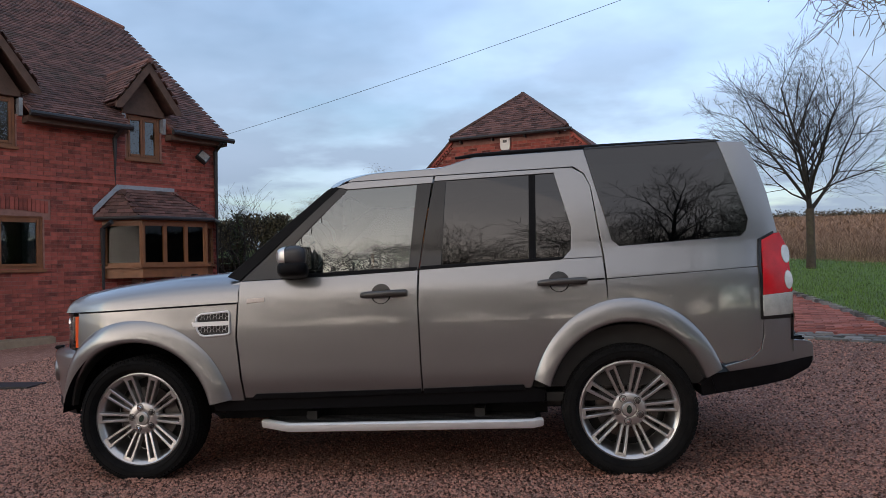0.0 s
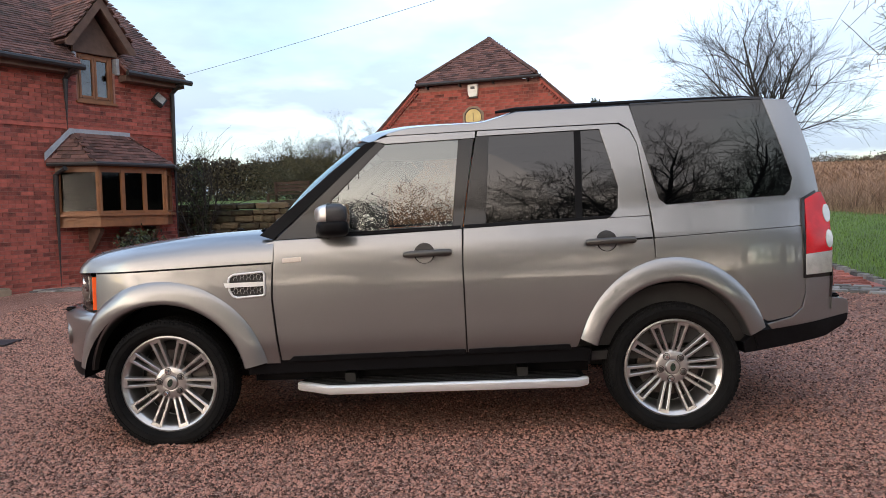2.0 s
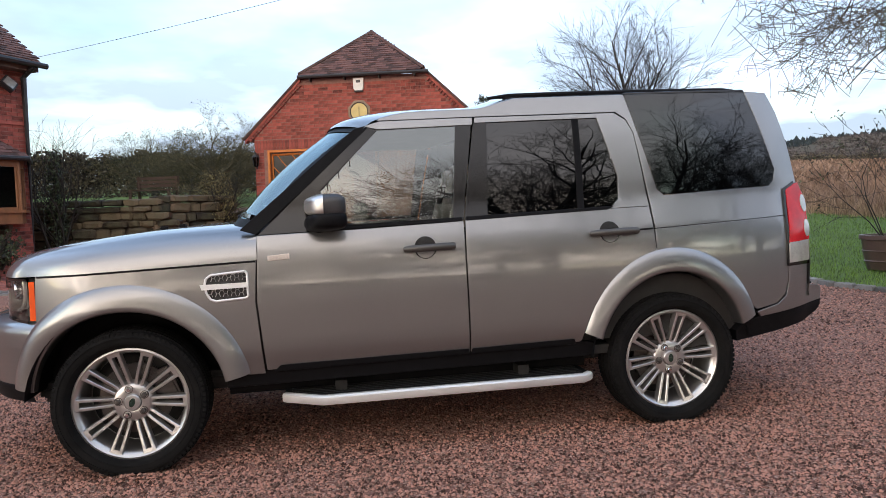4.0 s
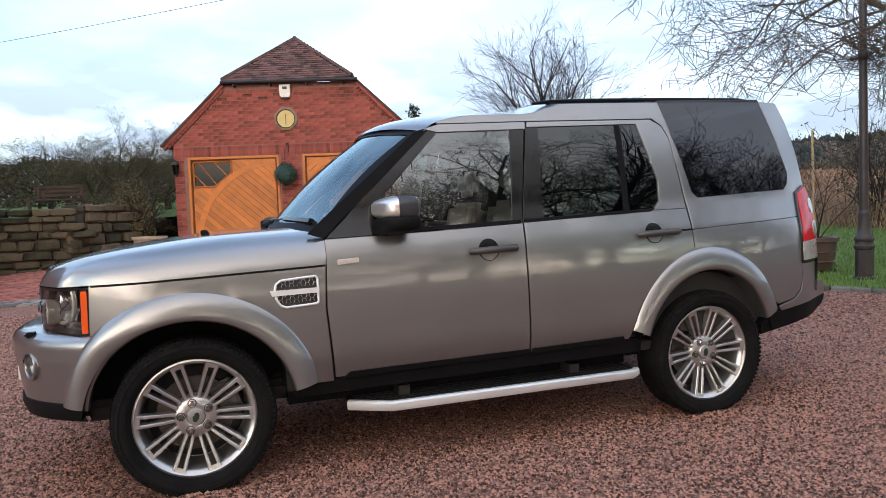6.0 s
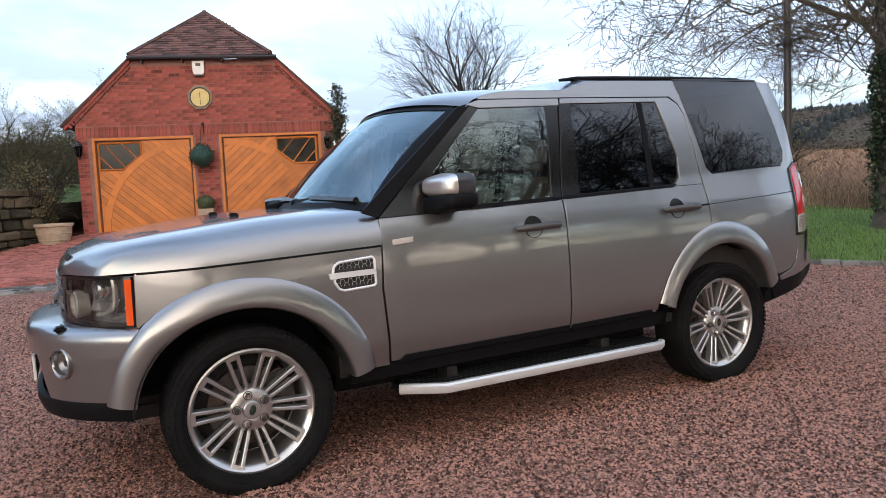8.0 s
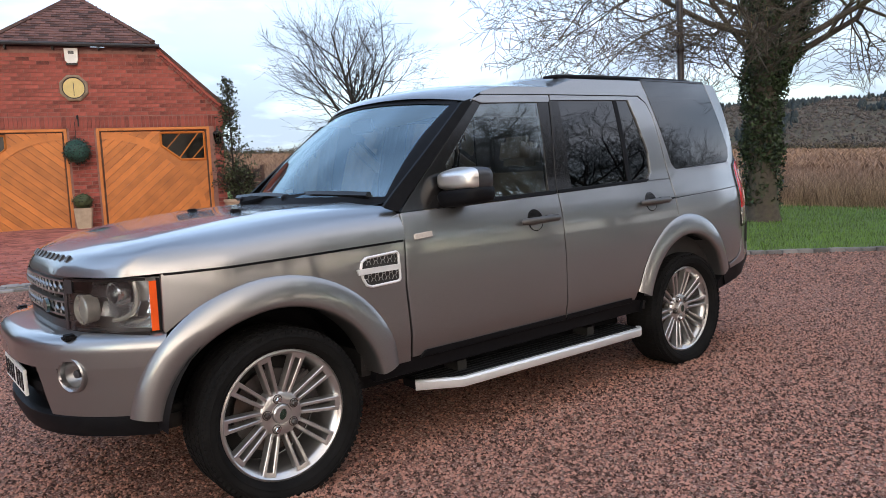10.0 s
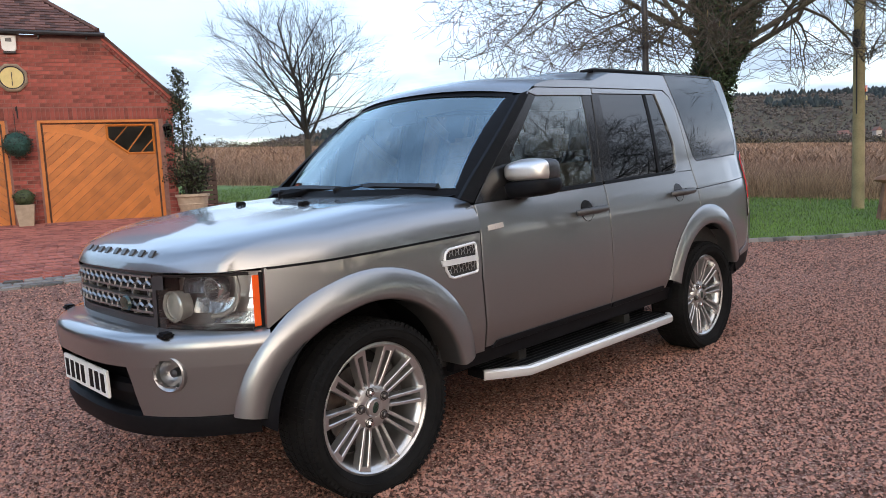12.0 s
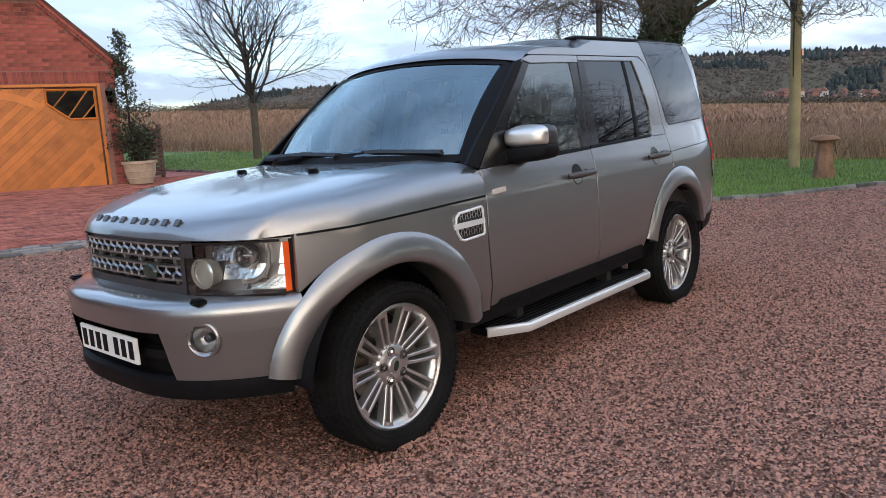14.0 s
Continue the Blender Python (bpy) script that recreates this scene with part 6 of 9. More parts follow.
def build_wheel(name, x, side, turn, nut_turn):
    """Alloy wheel with ten twin spokes, tyre, nuts and brake disc; local z points outwards."""
    m = Matrix.Translation((x, side * 0.80, AZ - 0.007)) @ Matrix.Rotation(radians(-90 * side), 4, "X")
    n = 72
    w = part("wheel", lathe(bmesh.new(), [(0.22, -0.12), (0.238, -0.11), (0.243, -0.02), (0.247, 0.04), (0.256, 0.058), (0.268, 0.066), (0.277, 0.072), (0.28, 0.078), (0.279, 0.085), (0.270, 0.088), (0.260, 0.080)], n), ALLOY, car, "silver alloy wheel with twin spokes", 50)
    w.matrix_local = m
    ty = [(0.262, -0.09), (0.27, -0.108), (0.31, -0.126), (0.34, -0.125), (0.358, -0.112), (0.3655, -0.09), (0.368, -0.05), (0.369, 0.0), (0.368, 0.05), (0.3655, 0.09), (0.358, 0.112), (0.34, 0.122), (0.32, 0.125), (0.300, 0.117), (0.286, 0.103), (0.2805, 0.086), (0.27, 0.07)]
    t = part("tyre", lathe(bmesh.new(), ty, 90), RUBBER, w, "black road tyre", 60)
    bm = bmesh.new()
    for k in range(84):
        rm = Matrix.Rotation(2 * math.pi * k / 84, 4, "Z")
        box(bm, 0.344, 0.361, -0.0085, 0.0085, 0.088, 0.1185, 0, rm)
        for lo, hi in ((0.012, 0.045), (0.055, 0.09), (-0.045, -0.012), (-0.09, -0.055)):
            box(bm, 0.366, 0.371, -0.0105, 0.0105, lo, hi, 0, rm)
    part("tread", bm, RUBBER, t, smooth=0)["kind"] = "stuff"
    for r0 in (0.333, 0.302):
        part("sidewall_ring", lathe(bmesh.new(), [(r0, 0.116), (r0 + 0.001, 0.1275 if r0 > 0.31 else 0.1215), (r0 + 0.004, 0.1275 if r0 > 0.31 else 0.1225), (r0 + 0.006, 0.116)], 72), RUBBER, t)
    for k in range(10):
        a = radians(36 * k + turn)
        rm = Matrix.Rotation(a, 4, "Z")
        for q in (-1, 1):
            bm = bmesh.new()
            rows = []
            for r, wd, z, off in ((0.098, 0.0078, 0.050, 0.0150), (0.13, 0.0074, 0.057, 0.0172), (0.19, 0.0078, 0.068, 0.0196), (0.24, 0.0086, 0.077, 0.0216), (0.264, 0.0095, 0.081, 0.0225)):
                y = q * off
                rows.append([(r, y - wd * 1.25, z - 0.042), (r, y - wd, z - 0.003), (r, y - wd * 0.62, z), (r, y + wd * 0.62, z), (r, y + wd, z - 0.003), (r, y + wd * 1.25, z - 0.042)])
            g = [[bm.verts.new(rm @ Vector(p)) for p in rr] for rr in rows]
            for c, d in zip(g, g[1:]):
                for i in range(5):
                    bm.faces.new((c[i], c[i + 1], d[i + 1], d[i]))
            part("spoke", bm, ALLOY, w, smooth=30)
        # rounded bridge where the pair meets the hub, and the flat foot at the rim
        bm = bmesh.new()
        g = []
        for i in range(9):
            b = math.pi / 2 + math.pi * i / 8
            g.append([bm.verts.new(rm @ Vector((0.099 + rr * math.cos(b), rr * math.sin(b), z))) for rr, z in ((0.0072, 0.01), (0.0072, 0.047), (0.0095, 0.050), (0.0205, 0.050), (0.0228, 0.047), (0.0228, 0.01))])
        for c, d in zip(g, g[1:]):
            for i in range(5):
                bm.faces.new((c[i], c[i + 1], d[i + 1], d[i]))
        part("spoke_bridge", bm, ALLOY, w, smooth=30)
        bm = bmesh.new()
        g = [[bm.verts.new(rm @ Vector(p)) for p in ((r, -hw, z - 0.04), (r, -hw, z - 0.003), (r, -hw + 0.003, z), (r, hw - 0.003, z), (r, hw, z - 0.003), (r, hw, z - 0.04))] for r, hw, z in ((0.243, 0.0300, 0.0785), (0.258, 0.0325, 0.0815), (0.273, 0.0350, 0.0845))]
        for c, d in zip(g, g[1:]):
            for i in range(5):
                bm.faces.new((c[i], c[i + 1], d[i + 1], d[i]))
        bm.faces.new([v for v in g[0]][::-1])
        part("spoke_foot", bm, ALLOY, w, smooth=30)
    part("hub", lathe(bmesh.new(), [(0.105, 0.0), (0.102, 0.034), (0.093, 0.046), (0.086, 0.052), (0.05, 0.056), (0.043, 0.054)], 48), ALLOY, w)
    part("hub_cap", lathe(bmesh.new(), [(0.042, 0.045), (0.041, 0.061), (0.036, 0.066), (0.001, 0.0685)], 32), ALLOY, w)
    part("cap_badge", lathe(bmesh.new(), [(0.024, 0.066), (0.023, 0.0698), (0.001, 0.0708)], 24, Matrix.Rotation(radians(nut_turn + 40), 4, "Z") @ Matrix.Diagonal((1, 0.62, 1, 1))), BADGE_GREEN, w, "plain dark green oval")
    for k in range(5):
        a = 2 * math.pi * k / 5 + radians(nut_turn)
        c = Matrix.Translation((0.067 * math.cos(a), 0.067 * math.sin(a), 0))
        part("nut_seat", lathe(bmesh.new(), [(0.021, 0.054), (0.0205, 0.0565), (0.017, 0.0565), (0.016, 0.05)], 16, c), DISC, w)
        part("wheel_nut", lathe(bmesh.new(), [(0.0145, 0.04), (0.0135, 0.070), (0.010, 0.074), (0.001, 0.0745)], 6, c), CHROME if k % 2 else DISC, w, smooth=20)
    part("brake_disc", lathe(bmesh.new(), [(0.10, -0.03), (0.178, -0.03), (0.178, -0.055), (0.10, -0.055)], 48), DISC, w)
    part("drum", lathe(bmesh.new(), [(0.001, 0.0), (0.10, 0.0), (0.10, -0.03)], 32), DISC, w)
    part("caliper", box(bmesh.new(), 0.10, 0.21, -0.09, 0.09, -0.075, -0.01, 0.012, Matrix.Rotation(0.35, 4, "Z")), DISC, w, "rusty brake caliper")
    part("back_plate", lathe(bmesh.new(), [(0.001, -0.085), (0.2, -0.085), (0.232, -0.105)], 32), CABIN, w)
    return w


def build_details():
    # vent in the wing
    for s in (-1, 1):
        def P(x, z, o=0.0):
            return (x, s * (HW(x, z) + o), z)
        ring = [(-1.045, 0.940), (-1.038, 0.968), (-1.015, 0.985), (-0.85, 0.997), (-0.84, 0.985), (-0.84, 0.873), (-0.85, 0.864), (-0.995, 0.856), (-1.02, 0.866), (-1.038, 0.895)]
        back = part("wing_vent", bmesh_poly([P(x, z, 0.004) for x, z in ring]), CABIN, car, "silver wing vent with honeycomb mesh", 0)
        bm = bmesh.new()
        for i in range(len(ring)):
            a, b = ring[i], ring[(i + 1) % len(ring)]
            tube(bm, [P(*a, 0.006), P(*b, 0.006)], 0.0065, 6)
        part("vent_frame", bm, SATIN, back)
        bm = bmesh.new()
        slab(bm, [P(-1.068, 0.940, 0.014), P(-0.838, 0.942, 0.014), P(-0.838, 0.917, 0.014), P(-1.060, 0.914, 0.014)], 0.010)
        part("vent_bar", bm, SATIN, back)
        # honeycomb above and below the bar
        cw, ch = 0.0375, 0.0152
        bms = (bmesh.new(), bmesh.new())
        for row in range(10):
            zc = 0.862 + row * ch
            for k in range(7):
                xc = -1.04 + k * cw + (cw / 2 if row % 2 else 0)
                if not (-1.022 < xc < -0.85 and 0.866 < zc < 0.989) or abs(zc - 0.928) < 0.014:
                    continue
                hx = [(xc + dx * cw / 2, zc + dz * ch) for dx, dz in ((-0.66, 0), (-0.34, 1), (0.34, 1), (0.66, 0), (0.34, -1), (-0.34, -1))]
                hx = [(min(max(x, -1.03), -0.843), min(max(z, 0.862), 0.992)) for x, z in hx]
                for q in range(3):
                    tube(bms[zc > 0.928], [P(*hx[q], 0.007), P(*hx[q + 1], 0.007)], 0.0019, 3, cap=False)
        for bm in bms:
            part("vent_mesh", bm, ALLOY, back, smooth=0)
        # handles
        for x0, x1, z in ((-0.045, 0.215, 1.066), (0.97, 1.235, 1.098)):
            xc = (x0 + x1) / 2 - 0.02
            # black disc and grey half disc paint in the bowl's shade and shine
            if s < 0:
                skin("handle_bowl", [(xc + 0.057 * math.cos(q * math.pi / 12), z + 0.057 * math.sin(q * math.pi / 12)) for q in range(24)], BLACK_GLOSS, car, push=0.0015, depth=0.003, label="flat black disc for the shaded handle recess")
                skin("bowl_shine", [(xc + 0.05 * math.cos(-q * math.pi / 12), z - 0.004 + 0.05 * math.sin(-q * math.pi / 12)) for q in range(13)], PAINT, car, push=0.0022, depth=0.003, label="grey half disc for the lit floor of the handle recess")
            o = s * (HW(xc, z))
            bm = bmesh.new()
            tube(bm, [(x0, o + s * 0.012, z - 0.004), (x0 + 0.03, o + s * 0.036, z - 0.001), (xc, o + s * 0.042, z + 0.001), (x1 - 0.06, o + s * 0.04, z + 0.004), (x1, o + s * 0.028, z + 0.004)], [0.015, 0.019, 0.019, 0.019, 0.015], 10)
            hd = part("door_handle", bm, HANDLE, car, "grey door handle")
            part("handle_base", B(x1 - 0.085, x1 + 0.004, min(o, o + s * 0.036), max(o, o + s * 0.036), z - 0.016, z + 0.022, 0.006), HANDLE, hd)
        # mirror
        bm = bmesh.new()
        bmesh.ops.create_cube(bm, size=1)
        bmesh.ops.subdivide_edges(bm, edges=bm.edges, cuts=5, use_grid_fill=True)
        for v in bm.verts:
            p = v.co * 2
            L = (abs(p.x) ** 4 + abs(p.y) ** 4 + abs(p.z) ** 4) ** 0.25
            p = p / L
            front = 1 - 0.28 * max(0, -p.x)
            v.co = Vector((-0.44 + p.x * 0.085 + 0.03 * p.y, s * (0.955 + p.y * 0.108), 1.302 + p.z * 0.062 * front * (1 - 0.1 * max(0, -p.y))))
        mi = part("door_mirror", bm, DARK_GREY, car, "silver-capped door mirror with black housing", 80)
        bm = bmesh.new()
        bmesh.ops.create_cube(bm, size=1)
        bmesh.ops.subdivide_edges(bm, edges=bm.edges, cuts=9, use_grid_fill=True)
        for v in bm.verts:
            p = v.co * 2
            p = p / (abs(p.x) ** 4 + abs(p.y) ** 4 + abs(p.z) ** 4) ** 0.25
            front = 1 - 0.28 * max(0, -p.x)
            v.co = Vector((-0.443 + p.x * 0.088 + 0.03 * p.y, s * (0.956 + p.y * 0.1105), 1.304 + p.z * 0.0635 * front * (1 - 0.1 * max(0, -p.y))))
        bmesh.ops.bisect_plane(bm, geom=list(bm.verts) + list(bm.edges) + list(bm.faces), plane_co=(-0.45, 0, 0), plane_no=(1, 0, 0), clear_outer=True)
        part("mirror_cap", bm, MIRROR_SILVER, mi, "satin silver mirror cap", 80)
        bm = bmesh.new()
        bmesh.ops.create_cube(bm, size=1)
        bmesh.ops.subdivide_edges(bm, edges=bm.edges, cuts=5, use_grid_fill=True)
        for v in bm.verts:
            p = v.co * 2
            p = p / (abs(p.x) ** 4 + abs(p.y) ** 4 + abs(p.z) ** 4) ** 0.25
            v.co = Vector((-0.44 + p.x * 0.09 + 0.03 * p.y, s * (0.945 + p.y * 0.125), 1.222 + p.z * 0.045 + 0.012 * p.y))
        part("mirror_base", bm, BLACK_TRIM, mi, smooth=80)
        part("mirror_glass", B(-0.36, -0.352, min(s * 0.87, s * 1.04), max(s * 0.87, s * 1.04), 1.225, 1.355), CHROME, mi)
        bm = tube(bmesh.new(), [(-0.52, s * 0.83, 1.205), (-0.47, s * 0.88, 1.20), (-0.44, s * 0.93, 1.21)], [0.05, 0.035, 0.03], 10)
        part("mirror_arm", bm, BLACK_TRIM, mi)
        # tail lamp
        tl = skin("tail_lamp", [(2.222, 1.285), (2.295, 1.318), (2.335, 1.325), (2.37, 1.25), (2.375, 0.995), (2.195, 0.985), (2.212, 1.15)], RED_LENS, car, push=0.012, depth=0.04, both=False, label="red and white tail lamp")[0] if s < 0 else None
        if s < 0:
            skin("reversing_lens", [(2.194, 0.98), (2.375, 0.99), (2.368, 0.872), (2.19, 0.868)], WHITE_LENS, tl, push=0.012, depth=0.04, both=False, label="clear ribbed lower lens")
            skin("lamp_frame", [(2.178, 0.85), (2.378, 0.85), (2.378, 0.872), (2.192, 0.866), (2.2, 1.15), (2.222, 1.287), (2.3, 1.322), (2.296, 1.334), (2.203, 1.292), (2.184, 1.15)], BLACK_GLOSS, tl, push=0.009, depth=0.03, both=False)
            for zc in (1.205, 1.06):
                skin("round_lens", [(2.357 + 0.024 * math.cos(q * 0.349), zc + 0.05 * math.sin(q * 0.349)) for q in range(18)], WHITE_LENS, tl, push=0.017, depth=0.02, both=False, label="white round lens")
    # rear bumper
    rows = []
    prof = [(-0.11, 0.715), (0.0, 0.708), (0.03, 0.70), (0.04, 0.68), (0.04, 0.60)]
    for k in range(25):
        v = -1 + k / 12
        y = 0.738 * math.copysign(1 - (1 - abs(v)) ** 1.5, v)
        x = 2.51 - 0.05 * abs(v) ** 4
        rows.append([(x + o - 0.02, y, z) for o, z in prof])
    loft("rear_bumper", rows, PAINT, car)
    skin("rear_bumper_side", [(2.19, 0.855), (2.358, 0.855), (2.35, 0.725), (2.45, 0.712), (2.48, 0.70), (2.486, 0.684), (2.486, 0.627), (1.99, 0.574), (1.965, 0.60), (2.11, 0.634), (2.172, 0.68), (2.192, 0.76)], PAINT, car, push=0.004)
    skin("rear_bumper_valance", [(1.90, 0.56), (1.985, 0.569), (2.484, 0.622), (2.480, 0.59), (2.458, 0.56), (2.338, 0.508), (1.84, 0.441), (1.835, 0.50)], BLACK_TRIM, car, push=0.004, depth=0.3)
    part("bumper_step", B(2.37, 2.46, -0.70, 0.70, 0.705, 0.735, 0.01), BLACK_TRIM, car, "ribbed black bumper step")
    # side steps
    for s in (-1, 1):
        pl = [(-0.69, 0.68), (-0.70, 0.795), (-0.50, 0.925), (0.90, 0.925), (0.95, 0.885), (0.95, 0.68)]
        bm = bmesh.new()
        prism(bm, [(x, s * y) for x, y in pl], 0.293, 0.33, "z")
        st = part("side_step", bm, BLACK_TRIM, car, "ribbed black side step with aluminium edge", 30)
        bm = bmesh.new()
        path = [(-0.70, 0.80), (-0.50, 0.93), (0.90, 0.93), (0.955, 0.885)]
        g = []
        for i, (x, y) in enumerate(path):
            a, b = path[max(0, i - 1)], path[min(3, i + 1)]
            t = Vector((b[0] - a[0], b[1] - a[1], 0)).normalized()
            nn = Vector((-t.y, t.x, 0))
            g.append([bm.verts.new((x + nn.x * o, s * (y + nn.y * o), z)) for o, z in ((-0.02, 0.337), (0.004, 0.337), (0.014, 0.328), (0.014, 0.30), (0.004, 0.288), (-0.02, 0.288))])
        for a, b in zip(g, g[1:]):
            for i in range(5):
                bm.faces.new((a[i], a[i + 1], b[i + 1], b[i]))
        bm.faces.new(g[0]); bm.faces.new(g[-1][::-1])
        part("edge_trim", bm, SATIN, st, "brushed aluminium edge")
        for k in range(6):
            y = 0.70 + k * 0.036
            x0 = -0.66 if y < 0.81 else -0.66 + (y - 0.81) * 1.5
            part("tread_rib", B(x0, 0.92, min(s * y, s * (y + 0.010)), max(s * y, s * (y + 0.009)), 0.33, 0.3335, 0.001), RIB_GREY, st)
        for x in (-0.4, 0.6):
            part("step_bracket", B(x - 0.03, x + 0.03, min(s * 0.6, s * 0.8), max(s * 0.6, s * 0.8), 0.30, 0.38), CABIN, st)
    for s in (-1, 1):
        part("sill_inner", B(-0.985, 0.995, min(s * 0.58, s * 0.685), max(s * 0.58, s * 0.685), 0.325, 0.50), BLACK_TRIM, car)
    # underside
    part("underbody", B(-1.95, 1.85, -0.62, 0.62, 0.34, 0.44, 0.03), CABIN, car)
    part("floor_pan", B(-0.95, 1.78, -0.84, 0.84, 0.42, 0.47), CABIN, car)
    part("bulkhead", B(-1.0, -0.95, -0.8, 0.8, 0.42, 1.12), CABIN, car)
    part("engine_bay", B(-1.95, -1.0, -0.5, 0.5, 0.44, 0.98), CABIN, car)
    part("rear_arch_box", B(1.0, 1.95, -0.54, 0.54, 0.46, 0.9), CABIN, car)
    # cabin
    bm = bmesh.new()
    prism(bm, [(-0.95, 1.0), (-0.93, 1.195), (-0.62, 1.20), (-0.45, 1.12), (-0.42, 0.85), (-0.6, 0.6), (-0.95, 0.6)], -0.74, 0.74)
    part("dashboard", bm, CABIN, car, smooth=30)
    m = Matrix.Translation((-0.33, 0.38, 1.10)) @ Matrix.Rotation(radians(65), 4, "Y")
    bm = bmesh.new()
    pts = [m @ Vector((0.185 * math.cos(a * math.pi / 12), 0.185 * math.sin(a * math.pi / 12), 0)) for a in range(25)]
    tube(bm, pts, 0.016, 8, cap=False)
    sw = part("steering_wheel", bm, CABIN, car)
    part("wheel_boss", lathe(bmesh.new(), [(0.001, 0.03), (0.06, 0.025), (0.075, -0.02)], 20, m), CABIN, sw)
    for a in (0, 2.2, 4.1):
        part("wheel_arm", tube(bmesh.new(), [m @ Vector((0.05 * math.cos(a), 0.05 * math.sin(a), 0)), m @ Vector((0.18 * math.cos(a), 0.18 * math.sin(a), 0))], 0.014, 6), CABIN, sw)
    for x, ys in ((0.08, (-0.38, 0.38)), (1.0, (-0.45, 0.0, 0.45))):
        for y in ys:
            w = 0.25 if len(ys) == 2 else 0.21
            bm = bmesh.new()
            box(bm, x - 0.28, x + 0.24, y - w, y + w, 0.62, 0.80, 0.05)
            se = part("seat", bm, LEATHER, car, "beige leather seat")
            bm = box(bmesh.new(), -0.07, 0.07, y - w, y + w, 0.0, 0.62, 0.05, Matrix.Translation((x + 0.22, 0, 0.72)) @ Matrix.Rotation(radians(14), 4, "Y"))
            part("seat_back", bm, LEATHER, se)
            bm = box(bmesh.new(), -0.05, 0.05, y - 0.13, y + 0.13, 0.66, 0.84, 0.04, Matrix.Translation((x + 0.22, 0, 0.72)) @ Matrix.Rotation(radians(12), 4, "Y"))
            part("headrest", bm, LEATHER, se)
    part("rear_view_mirror", B(-0.42, -0.39, -0.12, 0.12, 1.60, 1.68, 0.012), CABIN, car)
    part("headlining", loft_roof_lining(), HEADCLOTH, car)
    for s in (-1, 1):
        bm = bmesh_poly([(0.36, s * 0.66, 1.79), (1.28, s * 0.66, 1.79), (1.28, s * 0.738, 1.735), (0.36, s * 0.738, 1.735)])
        part("roof_side_lining", bm, CABIN, car)
    for s in (-1, 1):
        part("door_card", B(-0.7, 1.9, min(s * 0.80, s * 0.83), max(s * 0.80, s * 0.83), 0.5, 1.13), CABIN, car)


def bmesh_poly(pts):
    bm = bmesh.new()
    bm.faces.new([bm.verts.new(p) for p in pts])
    return bm


def loft_roof_lining():
    bm = bmesh.new()
    g = [[bm.verts.new((x, (0.60 if x < -0.3 else 0.752 if x < 0.4 else 0.69) * k / 4, (1.70 if x < 0.4 else 1.77) + 0.035 * (1 - (k / 4) ** 2))) for k in range(-4, 5)] for x in (-0.31, -0.14, 0.35, 0.6, 1.4, 2.1)]
    for a, b in zip(g, g[1:]):
        for i in range(8):
            bm.faces.new((a[i], a[i + 1], b[i + 1], b[i]))
    return bm


build_body()
build_bonnet()
build_front()
build_flares()
for wx, spokes_at, nuts_at in ((FA + 0.008, -2, 30), (RA, 4, 46)):
    for sd in (-1, 1):
        build_wheel("wheel", wx, sd, spokes_at, nuts_at)
build_details()

# ---- trees ----
def put_mesh(name, V, F3, mat, parent=None, label="", smooth=False):
    """A mesh from arrays of places and triangles."""
    V, F3 = np.asarray(V, dtype=np.float32), np.asarray(F3, dtype=np.int32)
    me = bpy.data.meshes.new(name)
    me.vertices.add(len(V)); me.vertices.foreach_set("co", V.ravel())
    me.loops.add(F3.size); me.loops.foreach_set("vertex_index", F3.ravel())
    me.polygons.add(len(F3)); me.polygons.foreach_set("loop_start", np.arange(len(F3), dtype=np.int32) * F3.shape[1])
    if smooth:
        me.polygons.foreach_set("use_smooth", np.ones(len(F3), dtype=bool))
    me.update(calc_edges=True)
    me.validate()
    me.materials.append(mat)
    ob = new(name, me)
    if parent:
        ob.parent = parent
    if label:
        ob["label"] = label
    return ob


